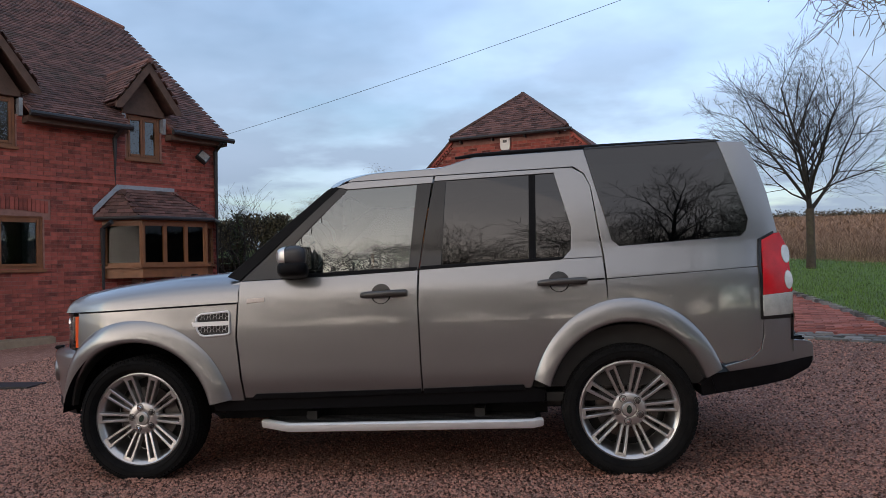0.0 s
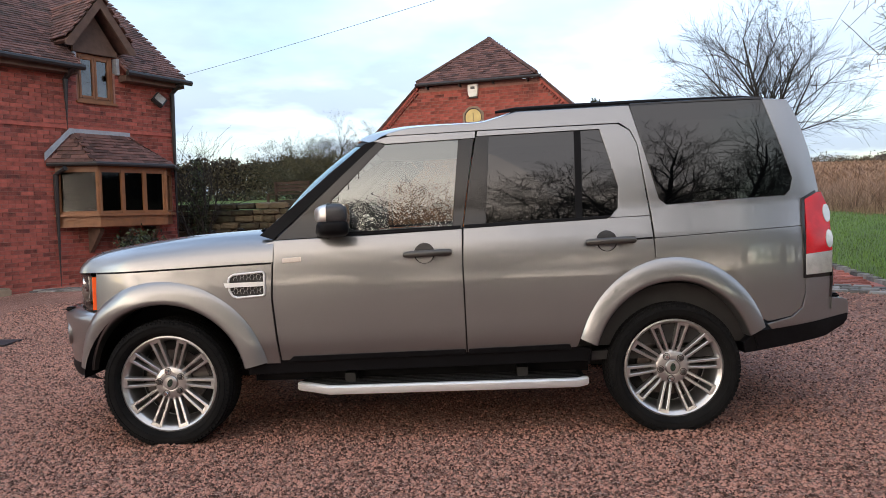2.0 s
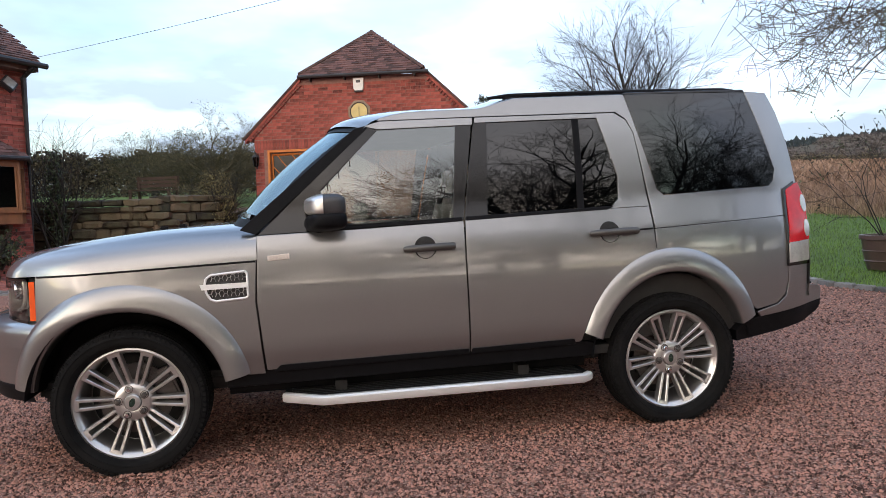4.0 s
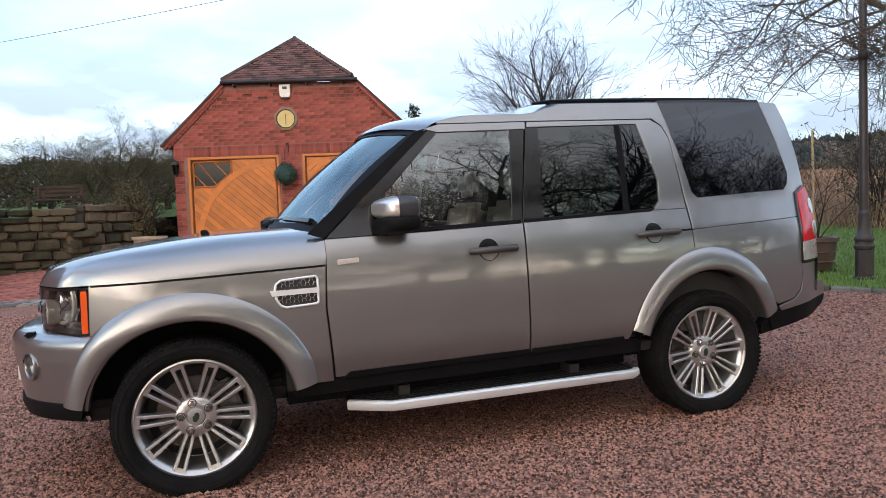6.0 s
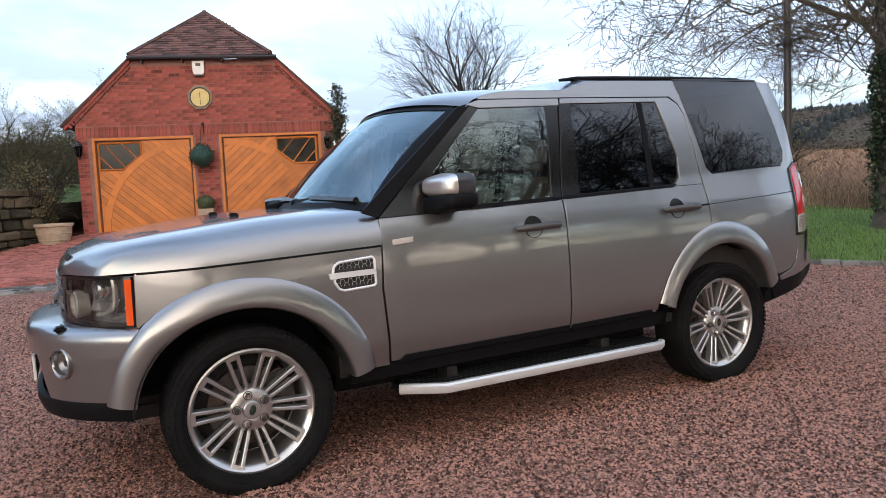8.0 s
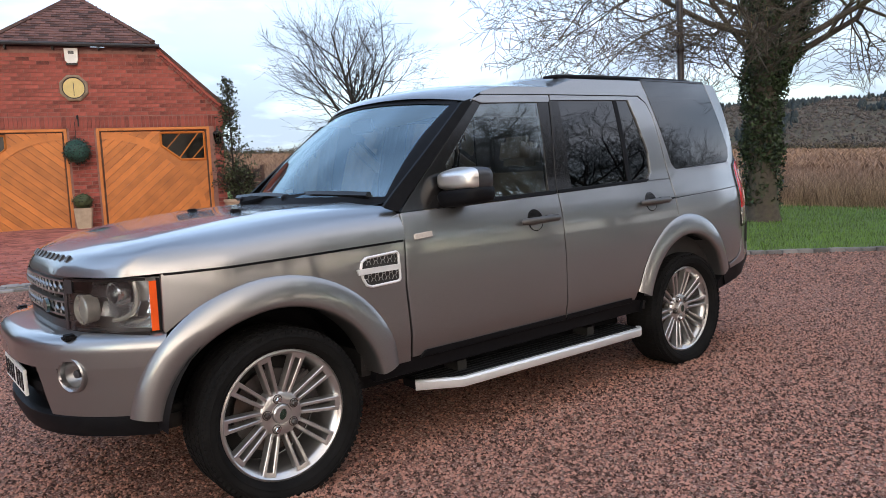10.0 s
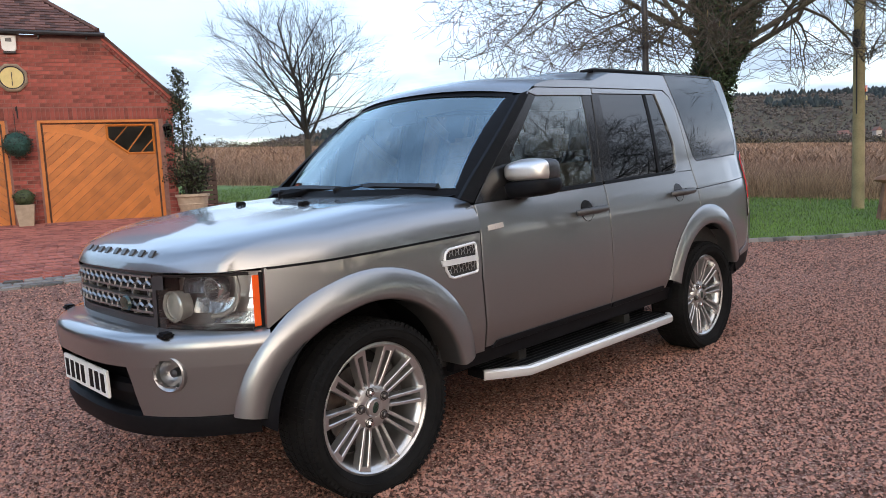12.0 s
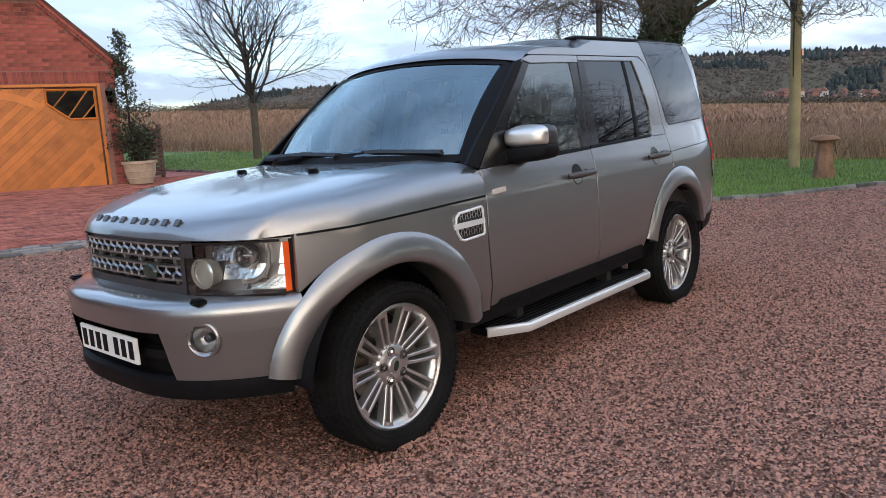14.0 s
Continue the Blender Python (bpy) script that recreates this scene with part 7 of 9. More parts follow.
class Wood:
    """Grows tapered limbs into one list of places and quads."""

    def __init__(self, seed, least=0.0025, floor=-9.0):
        self.r, self.least, self.floor = random.Random(seed), least, floor
        self.V, self.F, self.tips, self.twigs = [], [], [], []

    def limb(self, pts, rads, n):
        ref, prev = None, None
        for i, p in enumerate(pts):
            d = (pts[min(i + 1, len(pts) - 1)] - pts[max(i - 1, 0)]).normalized()
            if ref is None:
                ref = d.orthogonal().normalized()
            s = d.cross(ref)
            if s.length < 1e-4:
                s = d.orthogonal()
            s.normalize()
            t = s.cross(d)
            base = len(self.V)
            for k in range(n):
                a = 2 * math.pi * k / n
                self.V.append(p + (s * math.cos(a) + t * math.sin(a)) * rads[i])
            if prev is not None:
                for k in range(n):
                    self.F.append((prev + k, prev + (k + 1) % n, base + (k + 1) % n, base + k))
            prev = base

    def grow(self, p, d, length, rad, level, top, spread, lift, kids, wig, sides=6):
        """One limb and the limbs on it; lift > 0 bends upwards."""
        r = self.r
        n = 5 if level < 2 else 3
        pts, rads, dirs = [p.copy()], [rad], [d.copy()]
        q, dd = p.copy(), d.copy()
        for i in range(n):
            dd = (dd + Vector((r.gauss(0, wig), r.gauss(0, wig), r.gauss(0, wig) + lift))).normalized()
            if q.z < self.floor and dd.z < 0.15:
                dd.z = 0.15 + 0.3 * r.random()
                dd.normalize()
            q = q + dd * (length / n)
            pts.append(q.copy()); rads.append(max(self.least, rad * (1 - 0.75 * (i + 1) / n))); dirs.append(dd.copy())
        self.limb(pts, rads, max(3, sides - level))
        if level >= top:
            self.tips.append((pts[-1], dirs[-1]))
            return
        k = kids[level] if isinstance(kids, (list, tuple)) else kids
        for c in range(k):
            t = 0.25 + 0.75 * (c + r.random()) / k
            i = min(int(t * n), n - 1)
            f = t * n - i
            at = pts[i].lerp(pts[i + 1], f)
            rr = rads[i] + (rads[i + 1] - rads[i]) * f
            ax = dirs[i]
            side = ax.orthogonal().normalized()
            side.rotate(Matrix.Rotation(r.uniform(0, 2 * math.pi), 3, ax))
            ang = spread * r.uniform(0.6, 1.3)
            nd = (ax * math.cos(ang) + side * math.sin(ang)).normalized()
            self.grow(at, nd, length * r.uniform(0.42, 0.68) * (1.15 - 0.4 * t), max(self.least * 1.2, rr * r.uniform(0.45, 0.7)), level + 1, top, spread, lift, kids, wig, sides)


def leaves_at(points, n, size, spread, seed, up=0.0):
    """Small leaves scattered round places."""
    r = np.random.RandomState(seed)
    P = np.repeat(np.asarray(points, dtype=float), n, axis=0) + r.normal(0, spread, (len(points) * n, 3))
    a = r.normal(0, 1, P.shape); a /= np.linalg.norm(a, axis=1)[:, None]
    b = r.normal(0, 1, P.shape); b -= a * (a * b).sum(1)[:, None]; b /= np.linalg.norm(b, axis=1)[:, None]
    s = size * r.uniform(0.6, 1.3, (len(P), 1))
    V = np.stack([P - b * s * 0.35, P + a * s * 0.6 - b * s * 0.3, P + a * s, P + a * s * 0.5 + b * s * 0.4], 1).reshape(-1, 3)
    F = np.arange(len(V)).reshape(-1, 4)
    return V, F


def wood_part(w, mat, parent, name="trunk", label=""):
    return put_mesh(name, [tuple(v) for v in w.V], w.F, mat, parent, label, True)


def young_tree():
    x, y = 7.85, 13.5
    z = land(x, y)
    t = thing("young_tree", "bare young tree with upswept branches on the lawn", "tree", Matrix.Translation((x, y, z)))
    w = Wood(11)
    fork = Vector((0.03, 0.0, 1.5))
    w.limb([Vector((0, 0, -0.1)), Vector((0.02, 0, 0.5)), fork], [0.12, 0.10, 0.095], 10)
    wood_part(w, BARK, t, "trunk")
    w = Wood(12)
    w.grow(fork - Vector((0, 0, 0.05)), Vector((0.05, 0, 1)), 3.2, 0.07, 0, 3, 0.7, 0.03, [11, 8, 5, 0], 0.08)
    for k in range(5):
        a = k * 1.26 + 0.3
        w.grow(fork + Vector((0, 0, -0.08 + 0.1 * k)), Vector((math.cos(a), math.sin(a), 1.5 + 0.25 * (k % 3))).normalized(), 2.95 - 0.10 * k, 0.048, 0, 3, 0.62, 0.015, [8, 7, 5, 0], 0.12)
    for k in range(9):
        a = k * 2.4 + 0.9
        w.grow(fork + Vector((0, 0, 0.02 + 0.16 * k)), Vector((math.cos(a), math.sin(a), 0.36 + 0.06 * k)).normalized(), 2.45 - 0.13 * k, 0.024, 1, 3, 0.66, 0.03, [0, 12, 6, 0], 0.13)
    wood_part(w, BARK_DARK, t, "crown")


def ivy_tree():
    x, y = 9.9, 3.15
    z = land(x, y)
    t = thing("ivy_tree", "large bare tree with ivy-covered trunk on the lawn", "tree", Matrix.Translation((x, y, z)))
    w = Wood(21)
    P = [Vector(p) for p in ((0, 0, -0.15), (0.0, 0, 0.15), (0.02, 0, 0.6), (0.05, 0.02, 1.6), (0.1, 0.0, 2.6), (0.12, 0, 3.6), (0.2, 0.1, 4.8), (0.3, 0.1, 6.5))]
    w.limb(P, [0.40, 0.30, 0.25, 0.23, 0.24, 0.25, 0.2, 0.1], 14)
    fork = [Vector((0.1, 0, 2.35)), Vector((0.42, -0.28, 3.0)), Vector((0.62, -0.45, 3.7)), Vector((0.75, -0.5, 4.6)), Vector((0.85, -0.5, 6.0))]
    w.limb(fork, [0.16, 0.16, 0.15, 0.12, 0.06], 10)
    wood_part(w, BARK, t, "trunk")
    w = Wood(22, 0.0042, 2.75)
    # limbs: heading in plan, start height, length, rise
    for k, (ang, h, ln, rise, rad) in enumerate(((140, 2.75, 4.6, 0.12, 0.075), (158, 3.25, 5.0, 0.10, 0.08), (125, 3.6, 4.4, 0.22, 0.07), (170, 4.2, 5.2, 0.2, 0.08), (200, 3.4, 3.6, 0.2, 0.06),
                                                 (-35, 2.45, 5.2, 0.34, 0.10), (-50, 2.9, 5.4, 0.25, 0.09), (-20, 3.6, 4.8, 0.25, 0.08), (-75, 3.4, 4.6, 0.2, 0.07), (-45, 4.4, 5.5, 0.3, 0.08),
                                                 (100, 4.2, 4.2, 0.3, 0.07), (60, 3.8, 4.0, 0.3, 0.06), (20, 4.4, 4.0, 0.3, 0.07), (150, 5.2, 5.0, 0.3, 0.07), (-60, 5.4, 5.0, 0.35, 0.07), (230, 4.8, 4.6, 0.3, 0.07), (185, 5.8, 4.5, 0.4, 0.06))):
        a = radians(ang)
        w.grow(Vector((0.1, 0, h)), Vector((math.cos(a), math.sin(a), rise * 1.6)).normalized(), ln, rad * 0.72, 0, 3, 0.85, 0.02, [12, 9, 6, 0], 0.25, 7)
    wood_part(w, BARK, t, "crown")
    # catkins on some tips
    r = random.Random(5)
    bm_v, bm_f = [], []
    for p, d in r.sample(w.tips, min(900, len(w.tips))):
        L, q = r.uniform(0.05, 0.09), 0.007
        k = len(bm_v)
        for i in range(3):
            a = i * 2.09
            bm_v += [(p.x + q * math.cos(a), p.y + q * math.sin(a), p.z), (p.x + q * math.cos(a), p.y + q * math.sin(a), p.z - L)]
        for i in range(3):
            j = (i + 1) % 3
            bm_f.append((k + 2 * i, k + 2 * i + 1, k + 2 * j + 1, k + 2 * j))
    c = put_mesh("catkin_growth", bm_v, bm_f, CATKIN, t, "hanging catkins")
    c["kind"] = "stuff"
    # ivy leaves on the trunk
    pts = []
    for _ in range(2600):
        h = r.uniform(0.25, 5.6)
        i = max(k for k in range(len(P) - 1) if P[k].z <= h)
        f = (h - P[i].z) / (P[i + 1].z - P[i].z)
        c = P[i].lerp(P[i + 1], f)
        a = r.uniform(0, 6.283)
        thick = (0.26 if h > 0.9 else 0.24) + (0.06 if h > 1.2 else 0) * r.random() + 0.05 * math.sin(h * 4 + a * 2)
        if h < 1.0 and r.random() < 0.55:
            continue
        pts.append((c.x + thick * math.cos(a), c.y + thick * math.sin(a), h))
    for _ in range(700):
        k = r.randrange(len(fork) - 1)
        c = fork[k].lerp(fork[k + 1], r.random())
        a = r.uniform(0, 6.283)
        pts.append((c.x + 0.2 * math.cos(a), c.y + 0.2 * math.sin(a), c.z))
    V, F = leaves_at(pts, 7, 0.065, 0.045, 3)
    iv = put_mesh("ivy", V, F, IVY, t, "dark glossy ivy leaves")
    iv["kind"] = "stuff"


def big_bare_tree(x, y, h, seed, turn=0.0):
    z = land(x, y)
    t = thing("bare_tree", "tall bare winter tree beyond the drive", "tree", Matrix.Translation((x, y, z)) @ Matrix.Rotation(turn, 4, "Z"), group="trees beyond the drive")
    w = Wood(seed)
    w.limb([Vector((0, 0, -0.2)), Vector((0.05, 0, 1.2)), Vector((0.0, 0.1, h * 0.28))], [0.36, 0.24, 0.2], 10)
    wood_part(w, BARK_DARK, t, "trunk")
    w = Wood(seed + 1, 0.005)
    top = Vector((0, 0.1, h * 0.27))
    w.grow(top, Vector((0, 0, 1)), h * 0.62, 0.15, 0, 3, 0.8, 0.02, [13, 10, 7, 0], 0.17)
    for k in range(6):
        a = k * 1.05 + 0.4
        w.grow(top + Vector((0, 0, 0.15 * k - 0.5)), Vector((math.cos(a), math.sin(a), 0.55)).normalized(), h * 0.48, 0.085, 0, 3, 0.75, 0.02, [10, 9, 6, 0], 0.2)
    wood_part(w, BARK_DARK, t, "crown")


def bush(name, label, x, y, z, h, rx, ry, mat, n, size, seed, twigs=True, category="shrub", zc=0.5):
    t = thing(name, label, category, Matrix.Translation((x, y, z)))
    r = random.Random(seed)
    w = Wood(seed)
    if twigs:
        for k in range(9):
            a = k * 0.7
            w.grow(Vector((0.1 * math.cos(a), 0.1 * math.sin(a), -0.05)), Vector((0.6 * rx / h * math.cos(a), 0.6 * ry / h * math.sin(a), 1)).normalized(), h * 0.8, 0.03, 1, 3, 0.7, 0.02, [0, 8, 5, 0], 0.15)
        wood_part(w, BARK_DARK, t, "stem_clump")
    pts = []
    while len(pts) < n:
        p = (r.uniform(-1, 1), r.uniform(-1, 1), r.uniform(-1, 1))
        d = p[0] ** 2 + p[1] ** 2 + p[2] ** 2
        lump = 0.85 + 0.25 * math.sin(5 * p[0] + seed) * math.sin(4 * p[2] + 2 * p[1])
        if 0.25 < d < lump:
            pts.append((p[0] * rx, p[1] * ry, h * zc + p[2] * h * (1 - zc)))
    V, F = leaves_at(pts, 6, size, size * 1.3, seed)
    put_mesh("foliage", V, F, mat, t)
    return t


def conifer(x, y, z, h, seed):
    t = thing("potted_conifer", "slim dark conifer growing in a terracotta pot", "conifer", Matrix.Translation((x, y, z)))
    r = random.Random(seed)
    w = Wood(seed)
    w.limb([Vector((0, 0, 0)), Vector((0.02, 0, h * 0.5)), Vector((0, 0, h))], [0.03, 0.02, 0.005], 6)
    pts = []
    for k in range(70):
        f = k / 70
        a = k * 2.4
        ln = (0.42 * (1 - f) ** 0.8 + 0.06) * r.uniform(0.6, 1.2) * (1.0 if f > 0.35 else 1.05)
        q = Vector((0, 0, h * (0.08 + 0.9 * f)))
        e = q + Vector((math.cos(a) * ln, math.sin(a) * ln, ln * 0.35))
        w.limb([q, q.lerp(e, 0.5), e], [0.008, 0.005, 0.003], 3)
        for s in range(6):
            pts.append(tuple(q.lerp(e, 0.3 + 0.7 * s / 5)))
    wood_part(w, BARK_DARK, t, "stem_clump")
    V, F = leaves_at(pts, 7, 0.045, 0.028, seed)
    put_mesh("foliage", V, F, LEAF, t)


def build_trees():
    young_tree()
    ivy_tree()
    for x, y, h, sd in ((5.2, -14.5, 10.5, 33), (9.6, -15.5, 11.5, 35), (14.0, -14.5, 11.0, 37), (18.5, -15.5, 11.5, 39), (-3.5, -24.0, 4.6, 31)):
        big_bare_tree(x, y, h, sd, sd * 0.7)
    # far hedge behind the garden and low hedge behind the drive
    for name, pts, zf, hh, label in (("garden_hedge", [(-22, 24.5), (-10, 25.5), (3.5, 27)], lambda x, y: 1.28 + 0.05 * (y - 12), 1.55, "clipped brown winter hedge behind the garden"),
                                     ("boundary_hedge", [(-40, -24), (-10, -27), (20, -26.5), (50, -24)], land, 1.7, "low winter hedge along the drive")):
        ob = thing(name, label, "hedge", Matrix.Translation((pts[0][0], pts[0][1], 0)), kind="structure")
        r = random.Random(8)
        P = []
        for a, b in zip(pts, pts[1:]):
            L = math.dist(a, b)
            for _ in range(int(L * (300 if name == "garden_hedge" else 20))):
                t = r.random()
                x, y = a[0] + (b[0] - a[0]) * t, a[1] + (b[1] - a[1]) * t
                h = r.random() ** 0.7 * (hh + 0.12 * math.sin(x * 1.7) + 0.08 * math.sin(x * 5.1))
                P.append((x - pts[0][0], y - pts[0][1] + r.uniform(-0.5, 0.5), zf(x, y) + h))
        V, F = leaves_at(P, 10, 0.12, 0.1, 9)
        put_mesh("hedge_leaves", V, F, HEDGE, ob)["kind"] = "stuff"
    bush("wall_climber", "climbing evergreen by the house corner", -5.68, 11.3, 0.3, 2.6, 0.12, 0.2, LEAF, 260, 0.06, 51)
    # twiggy trees grey-green with lichen behind the stone wall
    first = None
    for x, y, z, sc, tall, turn in ((-3.2, 16.2, 1.45, 0.95, 0.84, 0), (-2.2, 19.0, 1.6, 0.98, 0.84, 130), (-5.6, 20.5, 1.7, 1.0, 0.9, 220), (-4.1, 18.0, 1.55, 0.9, 0.9, 300), (-3.0, 13.3, 0.9, 0.55, 0.85, 70), (-0.55, 23.5, 1.9, 1.25, 1.1, 30)):
        m = Matrix.Translation((x, y, z)) @ Matrix.Rotation(radians(turn), 4, "Z") @ Matrix.Diagonal((sc, sc, sc * tall, 1))
        if first is None:
            first = thing("orchard_tree", "low spreading twiggy tree behind the garden wall", "tree", m, group="orchard trees")
            w = Wood(54)
            w.limb([Vector((0, 0, -0.4)), Vector((0.03, 0, 0.3)), Vector((0.0, 0.05, 0.8))], [0.13, 0.1, 0.09], 8)
            wood_part(w, BARK_DARK, first, "trunk")
            w = Wood(55)
            for q in range(14):
                a = q * 2.4
                w.grow(Vector((0, 0.05, 0.5 + 0.03 * q)), Vector((math.cos(a), math.sin(a), 0.35 + 0.09 * q)).normalized(), 1.75, 0.04, 0, 3, 0.8, 0.012, [7, 6, 5, 0], 0.17, 5)
            wood_part(w, TWIG_OLIVE, first, "crown")
            V, F = leaves_at([tuple(p) for p, _ in w.tips], 3, 0.032, 0.05, 56)
            put_mesh("foliage", V, F, LEAF_OLIVE, first)
        else:
            copy_thing(first, m)
    bush("garden_shrub", "dense dark shrub beside the garage", -2.72, 12.6, 0.6, 1.7, 0.5, 0.5, LEAF_OLIVE, 600, 0.045, 52)
    bush("house_front_plant", "small evergreen plant in a trough under the bay", -5.95, 8.95, 0.45, 0.6, 0.45, 0.4, LEAF, 220, 0.06, 57)
    bush("field_shrub", "twiggy hawthorn at the edge of the reeds", 12.6, 7.6, 0.55, 2.4, 0.9, 0.9, LEAF_OLIVE, 160, 0.06, 58)

    # bare trees across the drive, mirrored in the car's glass
    first = None
    for k, (x, y, sc, turn) in enumerate(((4.9, -18.5, 1.05, 0), (11.5, -20.5, 1.2, 215), (-6.8, -20.5, 0.95, 300), (-2.2, -18.5, 0.9, 120), (1.2, -19.5, 0.95, 250), (17.5, -14.0, 1.0, 60))):
        m = Matrix.Translation((x, y, land(x, y))) @ Matrix.Rotation(radians(turn), 4, "Z") @ Matrix.Scale(sc, 4)
        if first is None:
            first = thing("bare_tree", "bare spreading winter tree across the drive", "tree", m, group="bare trees across the drive")
            w = Wood(71)
            w.limb([Vector((0, 0, -0.2)), Vector((0.05, 0, 1.0)), Vector((0.0, 0.1, 2.2))], [0.28, 0.19, 0.16], 10)
            wood_part(w, BARK_DARK, first, "trunk")
            w = Wood(72, 0.005)
            for q in range(13):
                a = q * 2.4
                rise = 0.25 + 1.3 * (q / 13) ** 1.3
                w.grow(Vector((0, 0.1, 1.7 + 0.05 * q)), Vector((math.cos(a), math.sin(a), rise)).normalized(), 5.6, 0.075, 0, 3, 0.75, 0.02, [10, 8, 6, 0], 0.19, 6)
            wood_part(w, BARK_DARK, first, "crown")
        else:
            copy_thing(first, m)


build_trees()


# ---- garden things ----
def build_garden():
    # dry stone wall
    W = [(-6.4, 11.75), (-3.75, 11.25), (-2.55, 12.45)]
    wl = thing("garden_wall_stone", "rough mossy sandstone garden wall", "stone wall", Matrix.Translation((W[0][0], W[0][1], 0.2)))
    o = Vector((W[0][0], W[0][1], 0.2))
    r = random.Random(4)
    bm = bmesh.new()
    for a, b in zip(W, W[1:]):
        d = Vector((b[0] - a[0], b[1] - a[1], 0)).normalized()
        n = Vector((-d.y, d.x, 0))
        m = Matrix.Translation(Vector((*a, 0)) - o) @ Matrix.Rotation(math.atan2(d.y, d.x), 4, "Z")
        box(bm, -0.05, math.dist(a, b) + 0.05, 0.06, 0.42, -0.2, 1.36, 0, m)
    part("wall_core", bm, SOIL, wl, smooth=0)
    for a, b in zip(W, W[1:]):
        L = math.dist(a, b)
        ang = math.atan2(b[1] - a[1], b[0] - a[0])
        z = 0.05
        while z < 1.52:
            h = r.uniform(0.12, 0.24)
            s = r.uniform(-0.1, 0.0)
            while s < L:
                w = r.uniform(0.2, 0.55)
                bm = bmesh.new()
                bmesh.ops.create_cube(bm, size=1)
                bmesh.ops.bevel(bm, geom=list(bm.edges), offset=0.16, segments=1, affect="EDGES")
                for v in bm.verts:
                    v.co = Vector((v.co.x * (w - 0.015), v.co.y * 0.3, v.co.z * (h - 0.015)))
                    v.co += Vector((r.uniform(-1, 1), r.uniform(-1, 1), r.uniform(-1, 1))) * 0.018
                ob = part("stone", bm, STONE, wl, smooth=0)
                p = Vector((*a, z + h / 2)) - o + Vector((math.cos(ang), math.sin(ang), 0)) * (s + w / 2) + Vector((-math.sin(ang), math.cos(ang), 0)) * (0.1 + r.uniform(-0.03, 0.03))
                ob.matrix_basis = Matrix.Translation(p) @ Matrix.Rotation(ang + r.uniform(-0.05, 0.05), 4, "Z")
                s += w
            z += h
    # pots
    def pot(name, label, x, y, z, rb, rt, h, mat):
        t = thing(name, label, "plant pot", Matrix.Translation((x, y, z)))
        part("body", lathe(bmesh.new(), [(rb, 0), (rb * 1.02, 0.02), ((rb + rt) / 2 * 1.06, h * 0.5), (rt * 0.97, h * 0.86), (rt * 1.06, h * 0.88), (rt * 1.06, h), (rt * 0.94, h), (rt * 0.9, h * 0.9), (0.001, h * 0.88)], 28), mat, t)
        for f in (0.25, 0.55):
            rr = rb + (rt - rb) * f
            part("band", lathe(bmesh.new(), [(rr * 1.05, h * f - 0.012), (rr * 1.09, h * f), (rr * 1.05, h * f + 0.012)], 28), mat, t)
        part("soil", lathe(bmesh.new(), [(rt * 0.92, h * 0.92), (0.001, h * 0.94)], 20), SOIL, t)
        return t
    pot("terracotta_pot", "large pale terracotta pot by the garage corner", 3.27, 10.8, 0.70, 0.22, 0.31, 0.44, TERRACOTTA)
    conifer(3.16, 10.8, 1.08, 2.55, 61)
    bush("pot_shrub", "dark low evergreen round the conifer stem", 3.28, 10.78, 1.1, 0.75, 0.34, 0.3, LEAF, 260, 0.05, 62)
    pot("terracotta_pot", "large pale terracotta pot beside the stone wall", -2.35, 11.75, 0.55, 0.24, 0.33, 0.42, TERRACOTTA)
    c = GARAGE_M @ Vector((-0.1, -0.22, 0))
    t = thing("square_planter", "pale square planter between the garage doors", "planter", Matrix.Translation((c.x, c.y, GAR_Z + 0.0)))
    bm = bmesh.new()
    bmesh.ops.create_cone(bm, cap_ends=True, segments=4, radius1=0.16, radius2=0.225, depth=0.45)
    for v in bm.verts:
        v.co = Matrix.Rotation(radians(27), 3, "Z") @ v.co + Vector((0, 0, 0.225))
    part("body", bm, TERRACOTTA, t, smooth=0)
    tb = thing("box_ball", "clipped box ball in the planter", "topiary ball", Matrix.Translation((c.x, c.y, GAR_Z + 0.58)))
    part("foliage", leaf_ball(0.19, 500, 0.03, 0.9, 7), LEAF, tb, smooth=0)
    # climbing shrub on canes in a brown pot on the lawn
    zl = land(6.5, 3.3) + 0.03
    pot("brown_pot", "round brown glazed pot on the lawn", 6.5, 3.3, zl + 0.03, 0.225, 0.3, 0.43, POT_BROWN)
    sh = thing("climbing_shrub", "straggly climbing shrub tied to a cane hoop in a pot", "shrub", Matrix.Translation((6.5, 3.3, zl + 0.44)))
    hoop = [Vector((0.12 * -0.6, -0.12, 0)), Vector((-0.13, -0.14, 0.5)), Vector((-0.15, -0.15, 1.1)), Vector((-0.11, -0.11, 1.36)), Vector((0, 0.0, 1.46)), Vector((0.13, 0.13, 1.4)), Vector((0.2, 0.2, 1.15)), Vector((0.16, 0.16, 0.6)), Vector((0.1, 0.1, 0.0))]
    part("cane_hoop", tube(bmesh.new(), hoop, 0.010, 6), CANE, sh, "bent pale cane hoop")
    part("cane", tube(bmesh.new(), [(0, 0, 0), (0.02, 0.0, 0.8), (0.03, 0.01, 1.45)], 0.010, 6), CANE, sh, "straight pale cane")
    part("plant_tag", box(bmesh.new(), -0.003, 0.003, -0.04, 0.04, 1.0, 1.14, 0.002, Matrix.Rotation(radians(-45), 4, "Z")), WHITE_PL, sh, "white plant tag")
    w = Wood(63)
